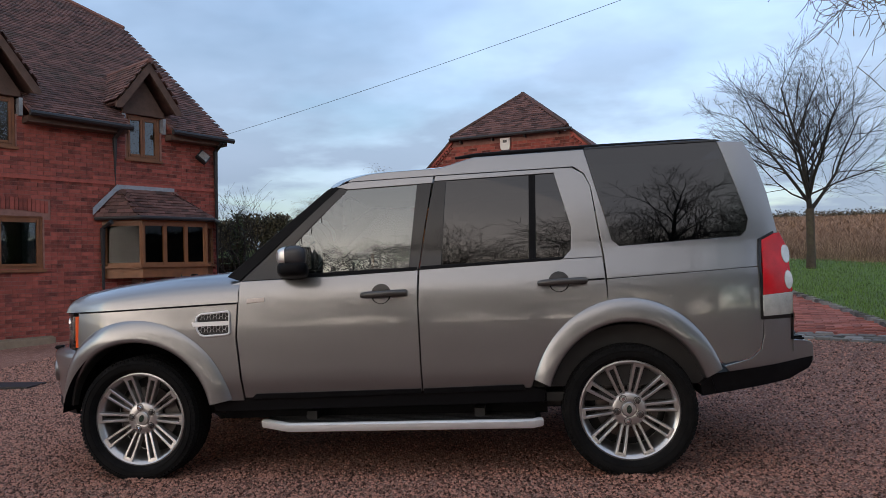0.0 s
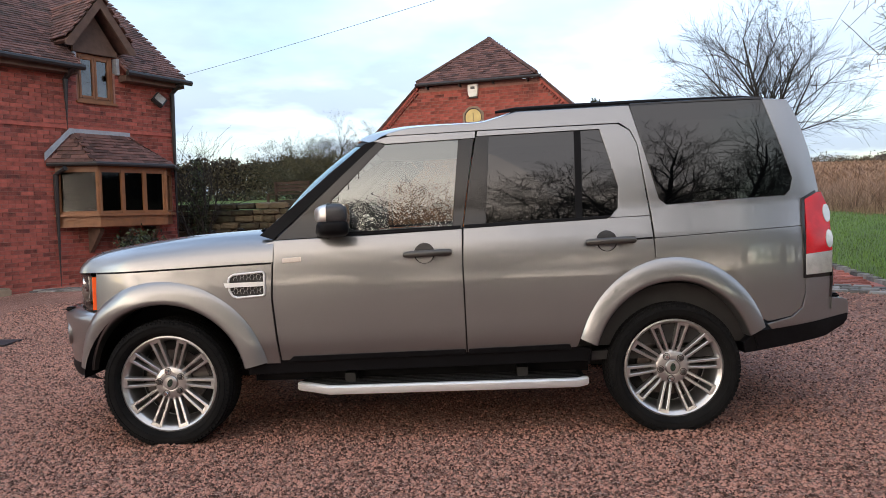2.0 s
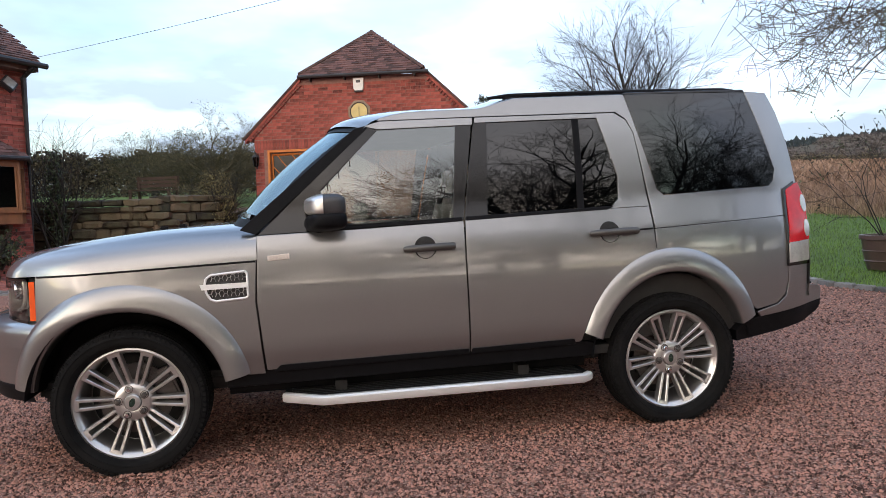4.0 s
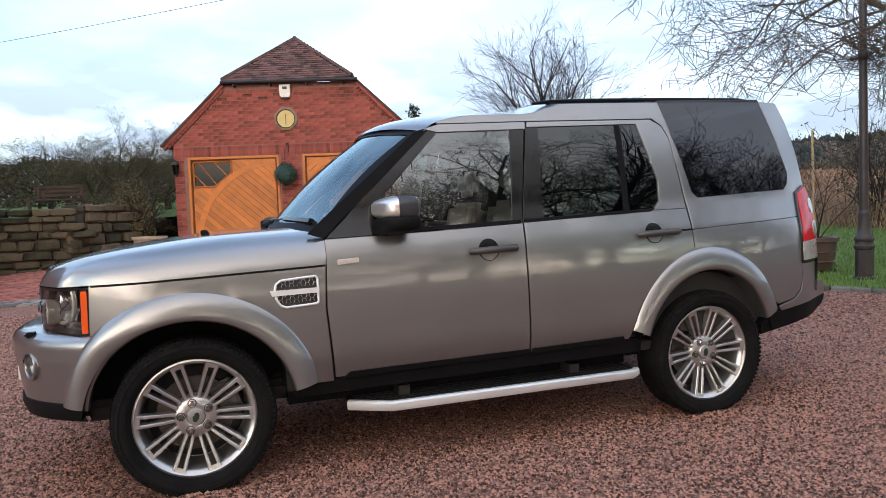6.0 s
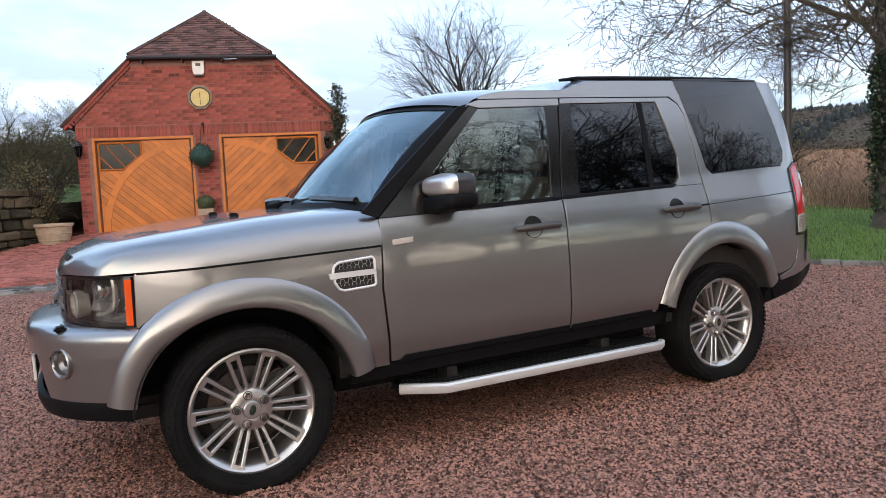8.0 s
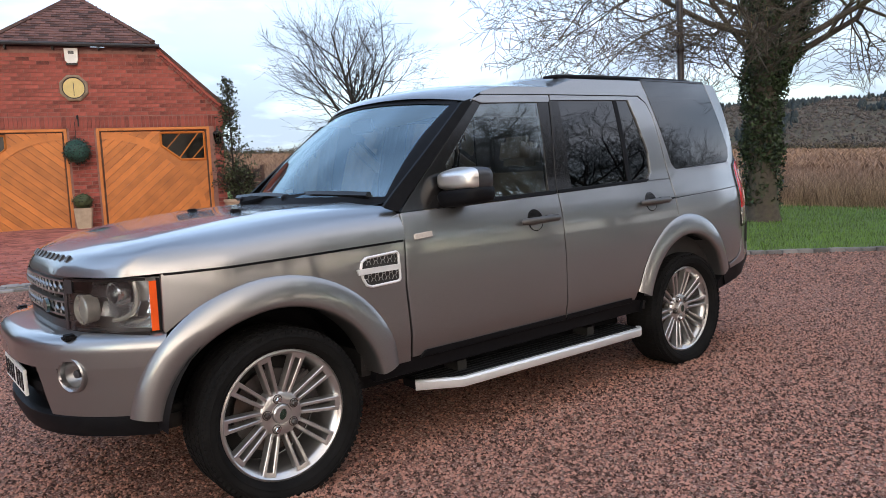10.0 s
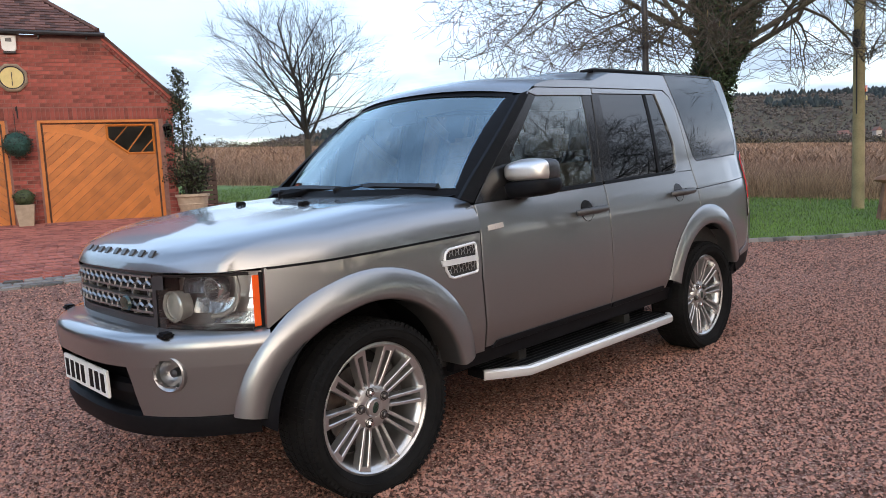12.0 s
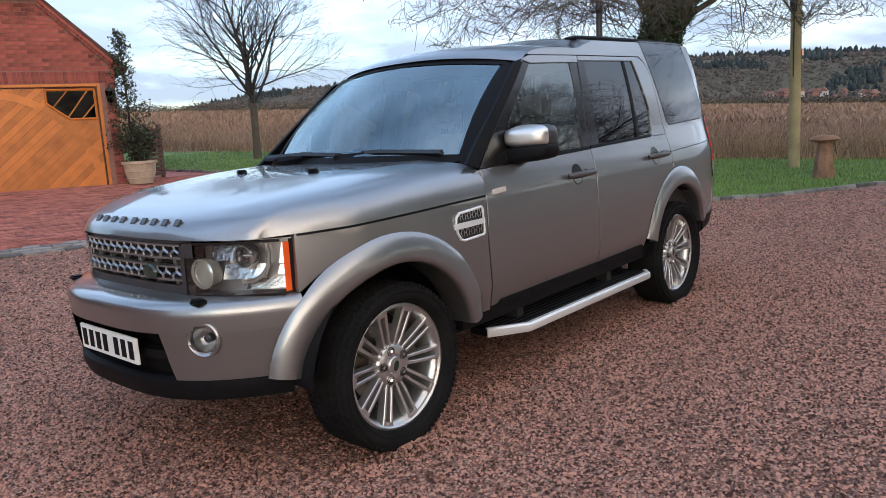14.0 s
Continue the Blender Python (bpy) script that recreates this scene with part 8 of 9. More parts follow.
    for k in range(8):
        a = k * 2.4
        w.grow(Vector((0.08 * math.cos(a), 0.08 * math.sin(a), 0)), Vector((0.32 * math.cos(a), 0.32 * math.sin(a), 1)).normalized(), 1.1 + 0.06 * (k % 6), 0.009, 1, 3, 0.75, 0.0, [0, 6, 3, 0], 0.2)
    wood_part(w, BARK_DARK, sh, "twig_crown")
    V, F = leaves_at([tuple(p) for p, _ in w.tips], 2, 0.035, 0.03, 64)
    put_mesh("foliage", V, F, LEAF, sh)
    # slatted screen
    f = thing("slatted_screen", "low weathered slatted timber screen beyond the pot", "fence", Matrix.Translation((3.55, 11.52, 0.74)) @ Matrix.Rotation(radians(6), 4, "Z"))
    for x in (0.0, 0.62):
        part("post", B(x - 0.03, x + 0.03, 0.0, 0.06, -0.1, 1.12), TIMBER, f)
    for k in range(10):
        part("slat", B(-0.03, 0.65, -0.02, 0.0, 0.06 + k * 0.1, 0.135 + k * 0.1), TIMBER, f)
    # bench
    b = thing("garden_bench", "weathered timber bench on the raised lawn", "bench", Matrix.Translation((-5.3, 15.6, 1.46)) @ Matrix.Rotation(radians(-20), 4, "Z"))
    for x in (0, 1.1):
        part("leg", B(x, x + 0.06, 0, 0.06, 0, 0.42), TIMBER, b); part("leg", B(x, x + 0.06, 0.42, 0.48, 0, 0.8), TIMBER, b)
    for k in range(4):
        part("seat_slat", B(-0.03, 1.19, 0.02 + k * 0.11, 0.1 + k * 0.11, 0.42, 0.45), TIMBER, b)
    for k in range(3):
        part("back_slat", B(-0.03, 1.19, 0.44, 0.47, 0.52 + k * 0.1, 0.59 + k * 0.1), TIMBER, b)
    # trough under the bay
    t = thing("stone_trough", "small weathered stone trough by the house wall", "trough", HOUSE_M @ Matrix.Translation((1.15, -0.45, -0.1)))
    part("body", B(-0.35, 0.35, -0.2, 0.2, 0.0, 0.42, 0.03), STONE, t)
    t = thing("low_stone_edging", "low pale stone bed edging by the house", "edging", HOUSE_M @ Matrix.Translation((-1.55, -0.35, -0.1)))
    part("stone_block", B(-0.9, 0.55, -0.12, 0.12, 0.0, 0.22, 0.03), STONE_RING, t)
    part("bed_soil", B(-0.9, 0.55, 0.12, 0.33, 0.0, 0.17), SOIL, t)
    # drain cover in the gravel
    t = thing("drain_cover", "flat dark metal drain cover in the gravel", "drain cover", Matrix.Translation((-4.75, 2.45, land(-4.75, 2.45) + 0.004)))
    part("plate", B(-0.35, 0.3, -0.18, 0.18, 0, 0.02, 0.006), IRON, t)


def build_posts():
    # lamp post
    x, y = 6.5, 2.5
    t = thing("street_lamp", "old fluted cast-iron lamp post on the lawn", "lamp post", Matrix.Translation((x, y, land(x, y))))
    part("base", lathe(bmesh.new(), [(0.125, 0.0), (0.125, 0.05), (0.105, 0.07), (0.102, 0.40), (0.115, 0.42), (0.118, 0.45), (0.105, 0.47), (0.10, 0.52)], 8), LAMP_IRON, t, smooth=25)
    part("collar", lathe(bmesh.new(), [(0.10, 0.50), (0.115, 0.53), (0.112, 0.56), (0.092, 0.58), (0.075, 0.66), (0.064, 0.82), (0.066, 0.84), (0.066, 0.87), (0.055, 0.89)], 20), LAMP_IRON, t)
    part("post", lathe(bmesh.new(), [(0.055, 0.88), (0.053, 1.2), (0.045, 2.9), (0.042, 3.9)], 14), LAMP_IRON, t)
    part("ladder_bar", tube(bmesh.new(), [(-0.14, 0.03, 2.76), (0.02, 0, 2.8), (0.19, -0.04, 2.86)], 0.016, 8), LAMP_IRON, t)
    for p in ((-0.14, 0.03, 2.76), (0.19, -0.04, 2.86)):
        part("knob", lathe(bmesh.new(), [(0.001, -0.03), (0.024, -0.016), (0.03, 0.0), (0.024, 0.016), (0.001, 0.03)], 10, Matrix.Translation(p)), LAMP_IRON, t)
    part("bar_collar", lathe(bmesh.new(), [(0.046, 2.74), (0.062, 2.77), (0.062, 2.83), (0.046, 2.86)], 14), LAMP_IRON, t)
    # utility pole
    x, y = 11.87, 1.25
    z = land(x, y)
    t = thing("utility_pole", "pale round timber utility pole on the lawn", "pole", Matrix.Translation((x, y, z)))
    part("shaft", lathe(bmesh.new(), [(0.108, -0.1), (0.105, 1.0), (0.097, 3.5), (0.085, 6.6), (0.001, 6.62)], 16), POLE_WOOD, t)
    part("cable_box", B(-0.22, -0.10, -0.06, 0.06, 3.0, 3.32, 0.02), IRON, t, "black cable box")
    part("cable_tail", tube(bmesh.new(), [(-0.14, 0, 3.0), (-0.135, 0, 2.4), (-0.125, 0.0, 1.8)], 0.012, 5), IRON, t)
    part("marker_plate", B(0.03, 0.10, -0.115, -0.105, 2.05, 2.13), CREAM, t, "small yellow marker")
    part("warning_plate", B(0.0, 0.09, -0.118, -0.108, 2.2, 2.32), AMBER_LENS, t, "small orange and yellow warning plate")
    cb = thing("overhead_cable", "thin black overhead cable from house to pole", "cable", Matrix.Translation((-6.0, 11.5, 4.25)))
    p0, p1 = Vector((0, 0, 0.25)), Vector((11.87 + 6.0, 1.25 - 11.5, z + 6.6 - 4.25))
    part("wire", tube(bmesh.new(), [p0.lerp(p1, k / 24) - Vector((0, 0, 0.25 * 4 * (k / 24) * (1 - k / 24))) for k in range(25)], 0.0042, 5), IRON, cb)
    # staddle stone
    x, y = 10.25, 0.3
    t = thing("staddle_stone", "mossy mushroom-shaped staddle stone on the lawn", "staddle stone", Matrix.Translation((x, y, land(x, y))))
    part("stem", lathe(bmesh.new(), [(0.185, -0.05), (0.19, 0.08), (0.155, 0.3), (0.115, 0.6), (0.105, 0.68)], 7), STADDLE, t)
    bm = lathe(bmesh.new(), [(0.09, 0.64), (0.205, 0.675), (0.235, 0.70), (0.21, 0.735), (0.1, 0.77), (0.001, 0.775)], 16)
    for v in bm.verts:
        v.co += Vector((noise.noise(v.co * 9), noise.noise(v.co * 9 + Vector((5, 0, 0))), noise.noise(v.co * 9 + Vector((0, 7, 0))))) * 0.02
    part("cap", bm, STADDLE, t)
    t = thing("tree_stump", "small sawn log at the edge of the lawn", "log", Matrix.Translation((9.6, 11.0, land(9.6, 11.0))))
    part("log", lathe(bmesh.new(), [(0.12, -0.05), (0.125, 0.1), (0.11, 0.32), (0.001, 0.325)], 12), POLE_WOOD, t)


build_garden()
build_posts()


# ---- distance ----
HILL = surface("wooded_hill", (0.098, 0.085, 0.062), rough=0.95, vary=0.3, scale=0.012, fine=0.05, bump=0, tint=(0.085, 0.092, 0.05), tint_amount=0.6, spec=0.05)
# distance haze is mixed into both wood colours as blue-grey
HILL_TREE = surface("hazed_far_wood", (0.096, 0.083, 0.076), rough=0.95, vary=0.28, scale=0.03, fine=0.5, bump=0, per="island", per_amount=0.35, spec=0.05)
HILL_PINE = surface("hazed_far_evergreen", (0.035, 0.044, 0.046), rough=0.95, vary=0.25, scale=0.05, bump=0, per="island", per_amount=0.3, spec=0.05)
FAR_WHITE = surface("far_render", (0.4, 0.37, 0.34), rough=0.9, vary=0.1, bump=0)
FAR_RED = surface("far_brick", (0.22, 0.11, 0.085), rough=0.9, vary=0.2, bump=0)
FAR_ROOF = surface("far_roof", (0.17, 0.085, 0.068), rough=0.9, vary=0.2, bump=0)


def hill_top(az):
    """Elevation, in degrees, of the hill's skyline by compass angle from +x."""
    return curve_at([-60, -30, -5, 10, 20, 30, 42, 50, 57, 61, 65, 70, 80], [1.0, 1.6, 2.5, 3.2, 3.7, 3.9, 3.6, 3.4, 2.8, 2.0, 1.3, 0.9, 0.6], az)


def crowns_at(P, pointed, seed):
    """Uneven tree crowns seen far off: a lumpy dome for each tree, narrower and taller for evergreens."""
    q = np.random.RandomState(seed)
    P = np.array(P)
    m = len(P)
    ang = np.arange(7) * 2 * np.pi / 7
    rings = [(0.8, 0.0), (1.0, 0.35), (0.55, 0.8) if pointed else (0.75, 0.78)]
    base = [(a * math.cos(t), a * math.sin(t), h) for a, h in rings for t in ang] + [(0, 0, 1.1 if pointed else 1.0)]
    base = np.array(base)
    wide = q.uniform(1.5, 3.2, m) * (0.8 if pointed else 1.0)
    tall = q.uniform(2.2, 4.6, m) * (1.35 if pointed else 0.75)
    far = np.clip(np.hypot(P[:, 0], P[:, 1]) / 650, 0.35, 1.1) * (1.0 if pointed else 0.62)
    wide, tall = wide * far, tall * far
    V = np.empty((m, 22, 3))
    V[:, :, :2] = base[None, :, :2] * (wide[:, None] * q.uniform(0.65, 1.3, (m, 22)))[:, :, None] + P[:, None, :2]
    V[:, :, 2] = base[None, :, 2] * tall[:, None] * q.uniform(0.85, 1.15, (m, 22)) + P[:, 2][:, None] - 1.2
    f = []
    for j in range(2):
        for i in range(7):
            k = (i + 1) % 7
            a, b, c, d = 7 * j + i, 7 * j + k, 7 * j + 7 + k, 7 * j + 7 + i
            f += [(a, b, c), (a, c, d)]
    f += [(14 + i, 14 + (i + 1) % 7, 21) for i in range(7)]
    F = (np.arange(m)[:, None, None] * 22 + np.array(f)[None]).reshape(-1, 3)
    return V.reshape(-1, 3), F


def build_distance():
    V, F = [], []
    azs = [-60 + 1.0 * k for k in range(141)]
    radii = [(260, 0.0), (330, 0.22), (420, 0.45), (520, 0.7), (640, 0.9), (760, 1.0), (900, 0.9)]
    for az in azs:
        e = hill_top(az)
        for r, f in radii:
            x, y = r * math.cos(radians(az)), r * math.sin(radians(az))
            top = 760 * math.tan(radians(e)) * f
            z = max(top, 0) + 6 * noise.noise(Vector((x * 0.006, y * 0.006, 0))) * f + land(x, y) * (1 - f) * 0.8
            V.append((x, y, z - (3 if f == 0 else 0)))
    n = len(radii)
    for i in range(len(azs) - 1):
        for j in range(n - 1):
            F.append((i * n + j, (i + 1) * n + j, (i + 1) * n + j + 1, i * n + j + 1))
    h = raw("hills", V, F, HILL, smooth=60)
    tagged(h, "wooded winter hills across the valley", "hills", kind="structure")
    # woods: evergreen along the ridge, bare and brown below
    r = random.Random(77)
    pine, bare = [], []
    for _ in range(12500):
        az = r.uniform(-20, 61)
        j = r.randrange(0, len(radii) - 1)
        q = r.random()
        rad = radii[j][0] + (radii[j + 1][0] - radii[j][0]) * q
        f = radii[j][1] + (radii[j + 1][1] - radii[j][1]) * q
        if rad > 790 or (noise.noise(Vector((az * 0.12, rad * 0.012, 3))) < -0.3 and rad < 640):
            continue
        x, y = rad * math.cos(radians(az)), rad * math.sin(radians(az))
        z = 760 * math.tan(radians(hill_top(az))) * f + land(x, y) * (1 - f) * 0.8 + 0.8
        green = noise.noise(Vector((az * 0.25, rad * 0.008, 9))) + (0.35 if rad > 600 else -0.15)
        (pine if green > 0.05 else bare).append((x, y, z + r.random() * 2.0))
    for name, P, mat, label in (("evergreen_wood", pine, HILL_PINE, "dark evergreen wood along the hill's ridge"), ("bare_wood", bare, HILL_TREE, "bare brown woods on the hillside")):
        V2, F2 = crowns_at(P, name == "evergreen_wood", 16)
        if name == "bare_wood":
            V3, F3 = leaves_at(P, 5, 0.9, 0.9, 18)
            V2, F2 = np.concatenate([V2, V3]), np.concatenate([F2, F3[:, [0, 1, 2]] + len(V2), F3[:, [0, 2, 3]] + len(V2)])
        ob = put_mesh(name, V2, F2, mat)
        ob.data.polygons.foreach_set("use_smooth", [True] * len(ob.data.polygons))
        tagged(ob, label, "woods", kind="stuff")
    # hedgerow at the top of the field
    pts = []
    for _ in range(2600):
        az = r.uniform(8, 100)
        rad = 175 + 12 * math.sin(az * 0.13) + r.uniform(-3, 3)
        x, y = rad * math.cos(radians(az)), rad * math.sin(radians(az))
        hh = 0.6 + 1.0 * max(0, noise.noise(Vector((az * 0.5, 0, 0)))) + (2.0 if r.random() < 0.02 else 0)
        pts.append((x, y, land(x, y) + r.random() * hh))
    V2, F2 = leaves_at(pts, 14, 0.4, 0.45, 15)
    ob = put_mesh("field_hedgerow", V2, F2, HEDGE)
    tagged(ob, "bare hedgerow along the top of the field", "hedge", kind="stuff")
    pts = []
    for _ in range(5200):
        az = r.uniform(-25, 60)
        rad = r.uniform(182, 262)
        x, y = rad * math.cos(radians(az)), rad * math.sin(radians(az))
        hh = 0.5 + 1.7 * max(0, noise.noise(Vector((az * 0.4, rad * 0.03, 5))) + 0.2)
        pts.append((x, y, land(x, y) + r.random() * hh))
    V2, F2 = leaves_at(pts, 13, 0.55, 0.6, 17)
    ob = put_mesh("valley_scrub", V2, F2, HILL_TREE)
    tagged(ob, "brown leafless scrub across the valley floor", "scrub", kind="stuff")
    # village houses
    for k in range(13):
        az = 9.5 + k * 0.62 + r.uniform(-0.45, 0.45)
        rad = 250 + r.uniform(-14, 16)
        x, y = rad * math.cos(radians(az)), rad * math.sin(radians(az))
        z = land(x, y) + r.uniform(0.8, 2.6)
        w, d, hh = r.uniform(1.7, 3.4), r.uniform(1.6, 2.6), r.uniform(0.5, 1.3)
        t = thing("far_house", "small distant village house among trees", "house", Matrix.Translation((x, y, z)) @ Matrix.Rotation(r.uniform(0, 3), 4, "Z"), group="village houses")
        part("wall", B(-w / 2, w / 2, -d / 2, d / 2, -6, hh), FAR_WHITE if k % 3 == 0 else FAR_RED, t, smooth=0)
        part("roof", prism(bmesh.new(), [(-d / 2 - 0.3, hh), (d / 2 + 0.3, hh), (0, hh + 1.15)], -w / 2 - 0.2, w / 2 + 0.2, "x"), FAR_ROOF, t, smooth=0)


build_distance()

# ---- kerbs, setts, pavers, grass, reeds, gravel ----
def along(line, step):
    """Places and headings at even steps along a line in plan."""
    left = 0.0
    for a, b in zip(line, line[1:]):
        L = math.dist(a, b)
        t = left
        while t < L:
            yield a[0] + (b[0] - a[0]) * t / L, a[1] + (b[1] - a[1]) * t / L, math.atan2(b[1] - a[1], b[0] - a[0])
            t += step
        left = t - L


def build_edges():
    r = random.Random(6)

    def block(name, lx, ly, lz, mat):
        bm = B(-lx / 2, lx / 2, -ly / 2, ly / 2, -lz, 0, 0.008)
        for v in bm.verts:
            v.co += Vector((r.uniform(-1, 1), r.uniform(-1, 1), r.uniform(-1, 1))) * 0.004
        me = bpy.data.meshes.new(name)
        bm.to_mesh(me); bm.free(); me.materials.append(mat)
        return me
    kerb = thing("lawn_kerb", "grey stone sett kerb round the lawn", "kerb", Matrix.Identity(4), kind="structure")
    me = [block("kerb_block", 0.2, 0.12, 0.15, SETT) for _ in range(3)]
    for line in (KERB[:-2], DRIVE_EDGE):
        for x, y, a in along(line, 0.212):
            ob = new("kerb_block", r.choice(me)); ob.parent = kerb
            ob.matrix_basis = Matrix.Translation((x, y, land(x, y) + 0.05 + r.uniform(-0.006, 0.006))) @ Matrix.Rotation(a + r.uniform(-0.04, 0.04), 4, "Z")
    strip = thing("sett_strip", "three-row strip of worn grey setts", "sett strip", Matrix.Identity(4), kind="structure")
    me = [block("sett", 0.19, 0.155, 0.1, SETT) for _ in range(3)]
    for k in (-1, 0, 1):
        for x, y, a in along(SETTS, 0.203):
            off = 0.166 * k
            X, Y = x - math.sin(a) * off + (0.1 if k else 0) * math.cos(a), y + math.cos(a) * off + (0.1 if k else 0) * math.sin(a)
            ob = new("sett", r.choice(me)); ob.parent = strip
            ob.matrix_basis = Matrix.Translation((X, Y, land(X, Y) + 0.022 + r.uniform(-0.006, 0.006))) @ Matrix.Rotation(a + r.uniform(-0.04, 0.04), 4, "Z")
    # block pavers laid in courses parallel to the garage
    pave = thing("paver_courses", "red clay pavers laid in courses", "paving blocks", Matrix.Identity(4), kind="structure")
    outline = SETTS + DRIVE_EDGE[1:5] + [(3.2, 12.0), (3.1, 11.2), (-1.8, 12.9), (-3.4, 11.4), (-6.0, 11.7)]

    def inside(x, y):
        ok = False
        for (x1, y1), (x2, y2) in zip(outline, outline[1:] + outline[:1]):
            if (y1 > y) != (y2 > y) and x < (x2 - x1) * (y - y1) / (y2 - y1) + x1:
                ok = not ok
        return ok
    ca, sa = math.cos(radians(-18)), math.sin(radians(-18))
    me = block("paver", 0.2, 0.1, 0.05, PAVER_PIECE)
    V, F, count = [], [], 0
    for j in range(0, 140):
        for i in range(-60, 60):
            u, v = i * 0.206 + (0.103 if j % 2 else 0), 1.0 + j * 0.106
            x, y = ca * u - sa * v, sa * u + ca * v
            if not (inside(x, y) and inside(x - 0.1, y - 0.2) and inside(x + 0.1, y - 0.2)):
                continue
            z = land(x, y) + 0.02 + r.uniform(-0.002, 0.002)
            if count < 300:
                ob = new("paver", me); ob.parent = pave
                ob.matrix_basis = Matrix.Translation((x, y, z)) @ Matrix.Rotation(radians(-18), 4, "Z")
                count += 1
                continue
            k = len(V)
            for du, dv, dz in ((-0.1, -0.05, -0.03), (0.1, -0.05, -0.03), (0.1, 0.05, -0.03), (-0.1, 0.05, -0.03), (-0.096, -0.046, 0), (0.096, -0.046, 0), (0.096, 0.046, 0), (-0.096, 0.046, 0)):
                V.append((x + ca * du - sa * dv, y + sa * du + ca * dv, z + dz))
            F += [(k + 4, k + 5, k + 6, k + 7), (k, k + 1, k + 5, k + 4), (k + 1, k + 2, k + 6, k + 5), (k + 2, k + 3, k + 7, k + 6), (k + 3, k, k + 4, k + 7)]
    raw("paver_field", V, F, PAVER, pave)["kind"] = "stuff"


def in_poly(px, py, poly):
    ok = np.zeros(len(px), dtype=bool)
    for (x1, y1), (x2, y2) in zip(poly, poly[1:] + poly[:1]):
        c = ((y1 > py) != (y2 > py)) & (px < (x2 - x1) * (py - y1) / ((y2 - y1) if y2 != y1 else 1e-9) + x1)
        ok ^= c
    return ok


def land_many(x, y):
    w = np.clip((x + 9) / 9, 0, 1)
    w = 0.25 + 0.75 * w * w * (3 - 2 * w)
    s = (np.minimum(y, 220) - 0.2) / 0.5
    sp = 0.5 * np.logaddexp(0, s)
    return 0.0115 * np.clip(x, -10, 14) + 0.06 * w * sp


def blades(name, x, y, z, h, width, lean, mat, seed, label, category):
    """Narrow bent blades, two quads each."""
    r = np.random.RandomState(seed)
    n = len(x)
    a = r.uniform(0, 2 * np.pi, n)
    bx, by = np.cos(a) * width, np.sin(a) * width
    la = r.uniform(0, 2 * np.pi, n)
    lx, ly = np.cos(la) * lean * h * r.uniform(0.2, 1.0, n), np.sin(la) * lean * h * r.uniform(0.2, 1.0, n)
    V = np.empty((n, 5, 3))
    V[:, 0] = np.stack([x - bx, y - by, z], 1); V[:, 1] = np.stack([x + bx, y + by, z], 1)
    V[:, 2] = np.stack([x + bx * 0.7 + lx * 0.3, y + by * 0.7 + ly * 0.3, z + h * 0.55], 1)
    V[:, 3] = np.stack([x - bx * 0.7 + lx * 0.3, y - by * 0.7 + ly * 0.3, z + h * 0.55], 1)
    V[:, 4] = np.stack([x + lx, y + ly, z + h], 1)
    k = np.arange(n)[:, None] * 5
    F = np.concatenate([k + np.array([[0, 1, 2]]), k + np.array([[0, 2, 3]]), k + np.array([[3, 2, 4]])], 1).reshape(-1, 3)
    ob = put_mesh(name, V.reshape(-1, 3), F, mat)
    return tagged(ob, label, category, kind="stuff")


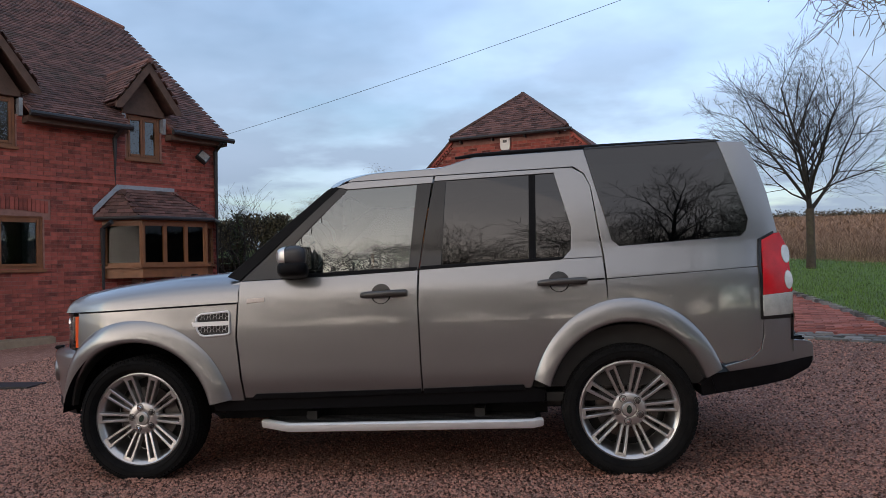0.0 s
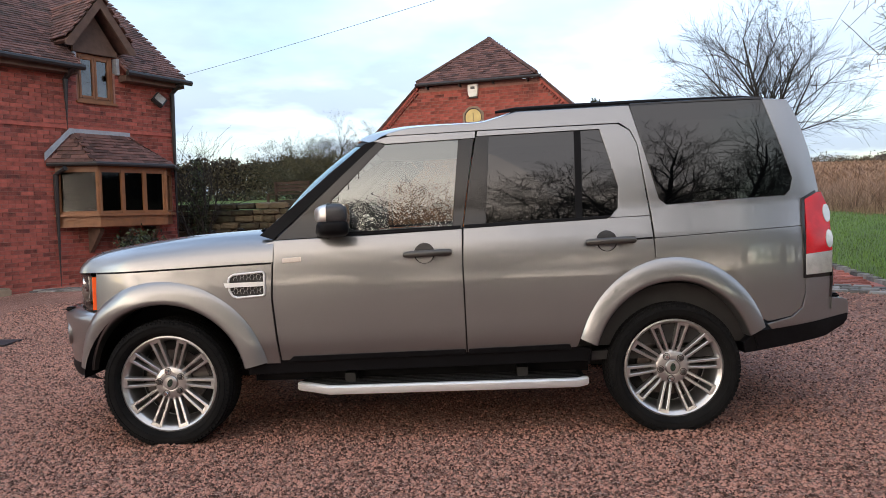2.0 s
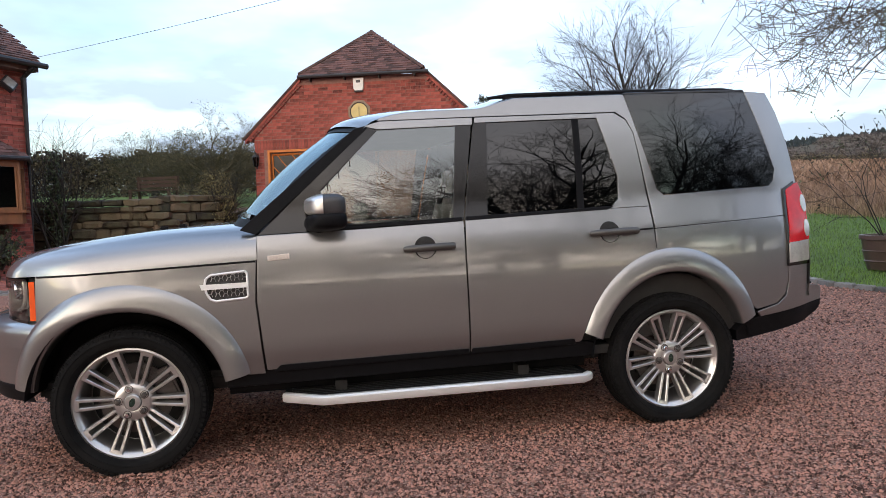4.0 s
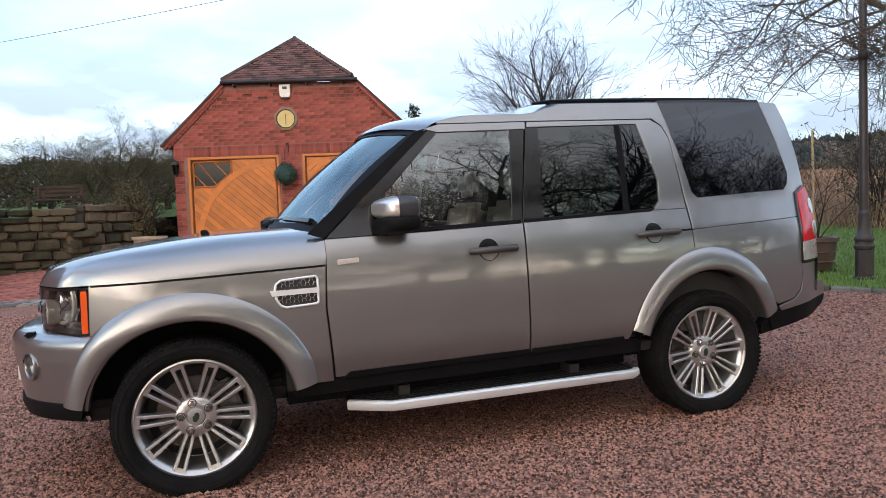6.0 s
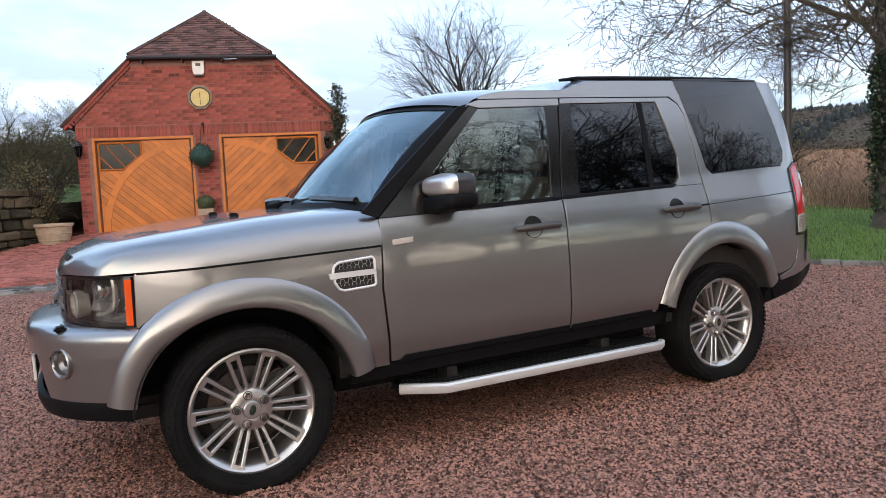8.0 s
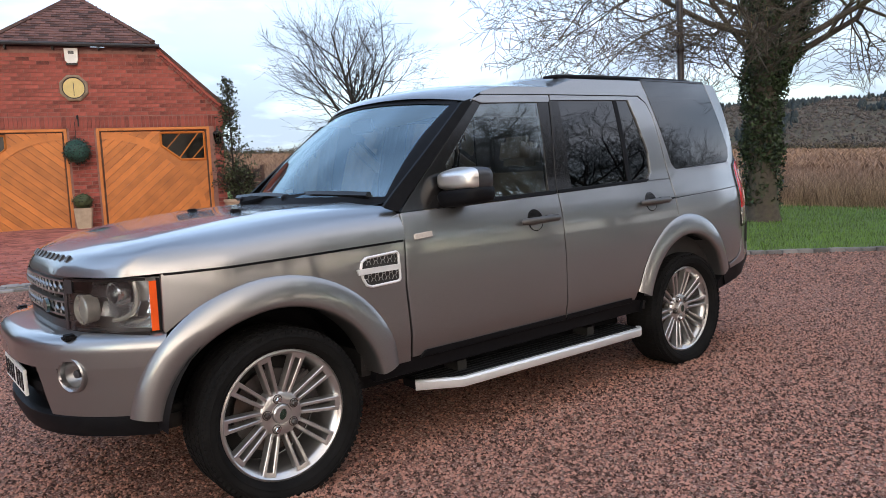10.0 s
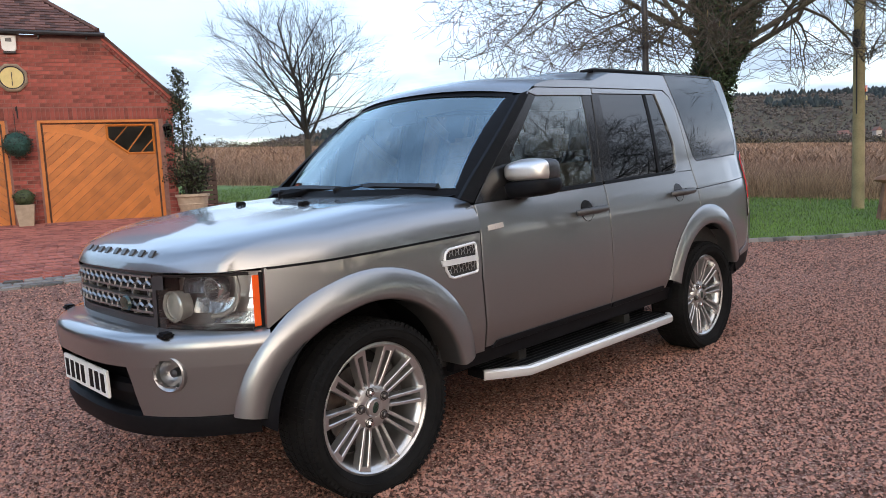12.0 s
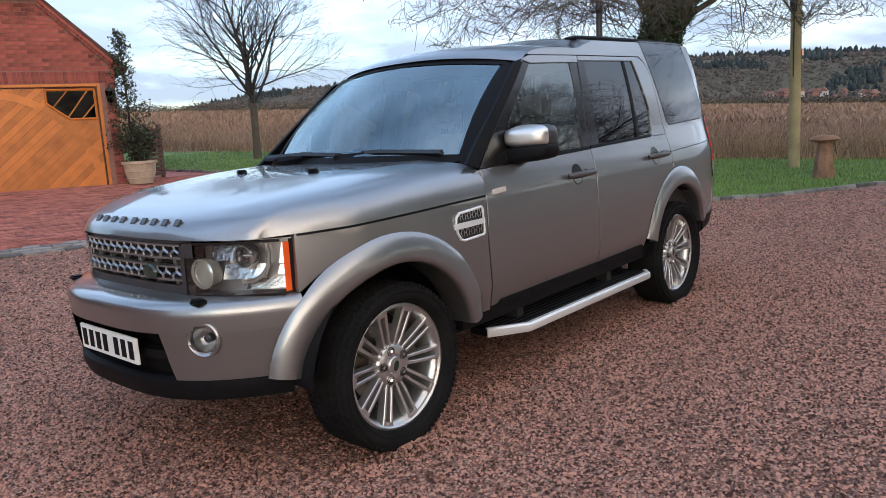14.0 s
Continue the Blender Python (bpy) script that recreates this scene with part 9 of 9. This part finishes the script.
def build_growth():
    r = np.random.RandomState(12)
    lawn = [(30, -11)] + KERB[::-1][1:-1] + DRIVE_EDGE + REED_EDGE + [(36, -13.5)]
    n = 260000
    x = r.uniform(5, 15, n); y = r.uniform(-3.5, 17, n)
    d = np.hypot(x + 2.5, y + 3.5)
    ok = in_poly(x, y, lawn) & (r.random(n) < np.clip(9.0 / d, 0.15, 1) ** 1.3)
    x, y = x[ok], y[ok]
    blades("lawn_grass", x, y, land_many(x, y) + 0.03, r.uniform(0.03, 0.075, len(x)), 0.0035, 0.5, GRASS, 3, "short green grass blades of the lawn", "grass")
    # reeds beyond the lawn
    reed_area = REED_EDGE + [(60, -20), (70, 40), (40, 70), (5, 60), (3, 24)]
    n = 460000
    x = r.uniform(4, 60, n); y = r.uniform(-18, 60, n)
    d = np.hypot(x + 2, y + 3)
    ok = in_poly(x, y, reed_area) & (r.random(n) < np.clip(20.0 / d, 0, 1) ** 1.6)
    x, y = x[ok], y[ok]
    d = np.hypot(x + 2, y + 3)
    clumpy = 0.72 + 0.25 * np.sin(x * 1.3 + 0.7 * y) * np.sin(y * 1.1 - 0.4 * x) + 0.22 * np.sin(x * 0.47 - 0.9 * y) * np.sin(0.31 * y + 0.55 * x)
    blades("reeds", x, y, land_many(x, y) - 0.05, r.uniform(0.25, 0.95, len(x)) * clumpy * np.clip(20.0 / d, 0.5, 1), 0.003 + 0.0003 * d, 1.1, REED, 5, "dry russet reeds and grasses of the field", "reeds")
    # rough grass out to the hedgerow
    n = 90000
    az, d = np.radians(r.uniform(-25, 80, n)), 38 + 135 * r.random(n) ** 1.3
    x, y = d * np.cos(az), d * np.sin(az)
    patch = 0.7 + 0.4 * np.sin(x * 0.21 + 0.3 * y) * np.sin(0.17 * y - 0.09 * x)
    blades("far_reeds", x, y, land_many(x, y) - 0.1, r.uniform(0.25, 0.75, n) * patch, 0.012 + 0.0009 * d, 1.3, REED, 8, "brown reeds and rough grass far across the field", "reeds")
    n = 16000
    t = r.random(n)
    seg = r.randint(0, len(REED_EDGE) - 1, n)
    E = np.array(REED_EDGE)
    p = E[seg] * (1 - t[:, None]) + E[seg + 1] * t[:, None] + r.normal(0, 0.45, (n, 2)) + 0.35
    blades("reed_fringe", p[:, 0], p[:, 1], land_many(p[:, 0], p[:, 1]), r.uniform(0.25, 0.75, n) * (0.7 + 0.5 * np.sin(p[:, 0] * 2.1 + p[:, 1])), 0.006, 0.8, TUSSOCK, 6, "pale tussocks along the lawn edge", "reeds")


def build_gravel():
    """Loose stones on the drive, thickest where they lie nearest."""
    r = np.random.RandomState(2)
    n = 540000
    x = r.uniform(-6, 9, n); y = r.uniform(-3.4, 5.5, n)
    d = np.minimum(np.minimum(np.hypot(x - 0.8, y + 5.0), np.hypot(x + 1.6, y + 4.4)), np.hypot(x + 3.5, y + 3.1))
    p = np.clip((3.9 / np.maximum(d, 0.1)) ** 2.4, 0.02, 1)
    under = (np.abs(x) < 1.9) & (np.abs(y) < 0.75)
    p = np.where(under, p * 0.35, p)
    drive = [(-26, -24), (30, -24), (30, -11)] + KERB[::-1][1:] + SETTS[::-1] + [(-9.5, 5.2), (-14, -2), (-26, -10)]
    ok = (r.random(n) < p) & in_poly(x, y, drive)
    x, y, d = x[ok], y[ok], d[ok]
    k = 5200
    rim = r.randint(0, 4, k)
    bx = np.array([FA, RA, FA, RA])[rim] + r.normal(0, 0.13, k)
    by = np.array([-0.80, -0.80, 0.80, 0.80])[rim] + r.choice([-1, 1], k) * np.abs(r.normal(0.135, 0.035, k))
    heap = np.concatenate([np.zeros(len(x)), 0.022 * np.exp(-((np.abs(bx) - 1.4425) / 0.16) ** 2) * r.uniform(0.1, 1.0, k)])
    x, y, d = np.concatenate([x, bx]), np.concatenate([y, by]), np.concatenate([d, np.full(k, 4.0)])
    m = len(x)
    s = r.uniform(0.005, 0.0112, m) * np.clip(d / 5.5, 1, 1.3)
    base = np.array([(1, 0, -0.2), (-1, 0, -0.2), (0, 1, -0.2), (0, -1, -0.2), (0, 0, 1)], dtype=float)
    V = base[None] * s[:, None, None] * r.uniform(0.7, 1.35, (m, 5, 1)) + r.normal(0, 0.18, (m, 5, 3)) * s[:, None, None]
    V[:, :, 2] *= 0.75
    a = r.uniform(0, 2 * np.pi, m)
    c, sn = np.cos(a)[:, None], np.sin(a)[:, None]
    X, Y = V[:, :, 0] * c - V[:, :, 1] * sn, V[:, :, 0] * sn + V[:, :, 1] * c
    V[:, :, 0], V[:, :, 1] = X + x[:, None], Y + y[:, None]
    V[:, :, 2] += (land_many(x, y) + s * 0.45 + heap)[:, None]
    tri = np.array([(0, 2, 4), (2, 1, 4), (1, 3, 4), (3, 0, 4)])
    F = (np.arange(m)[:, None, None] * 5 + tri[None]).reshape(-1, 3)
    ob = put_mesh("gravel_stones", V.reshape(-1, 3), F, GRAVEL)
    tagged(ob, "loose red-brown gravel stones of the drive", "gravel", kind="stuff")


build_edges()
build_growth()
build_gravel()
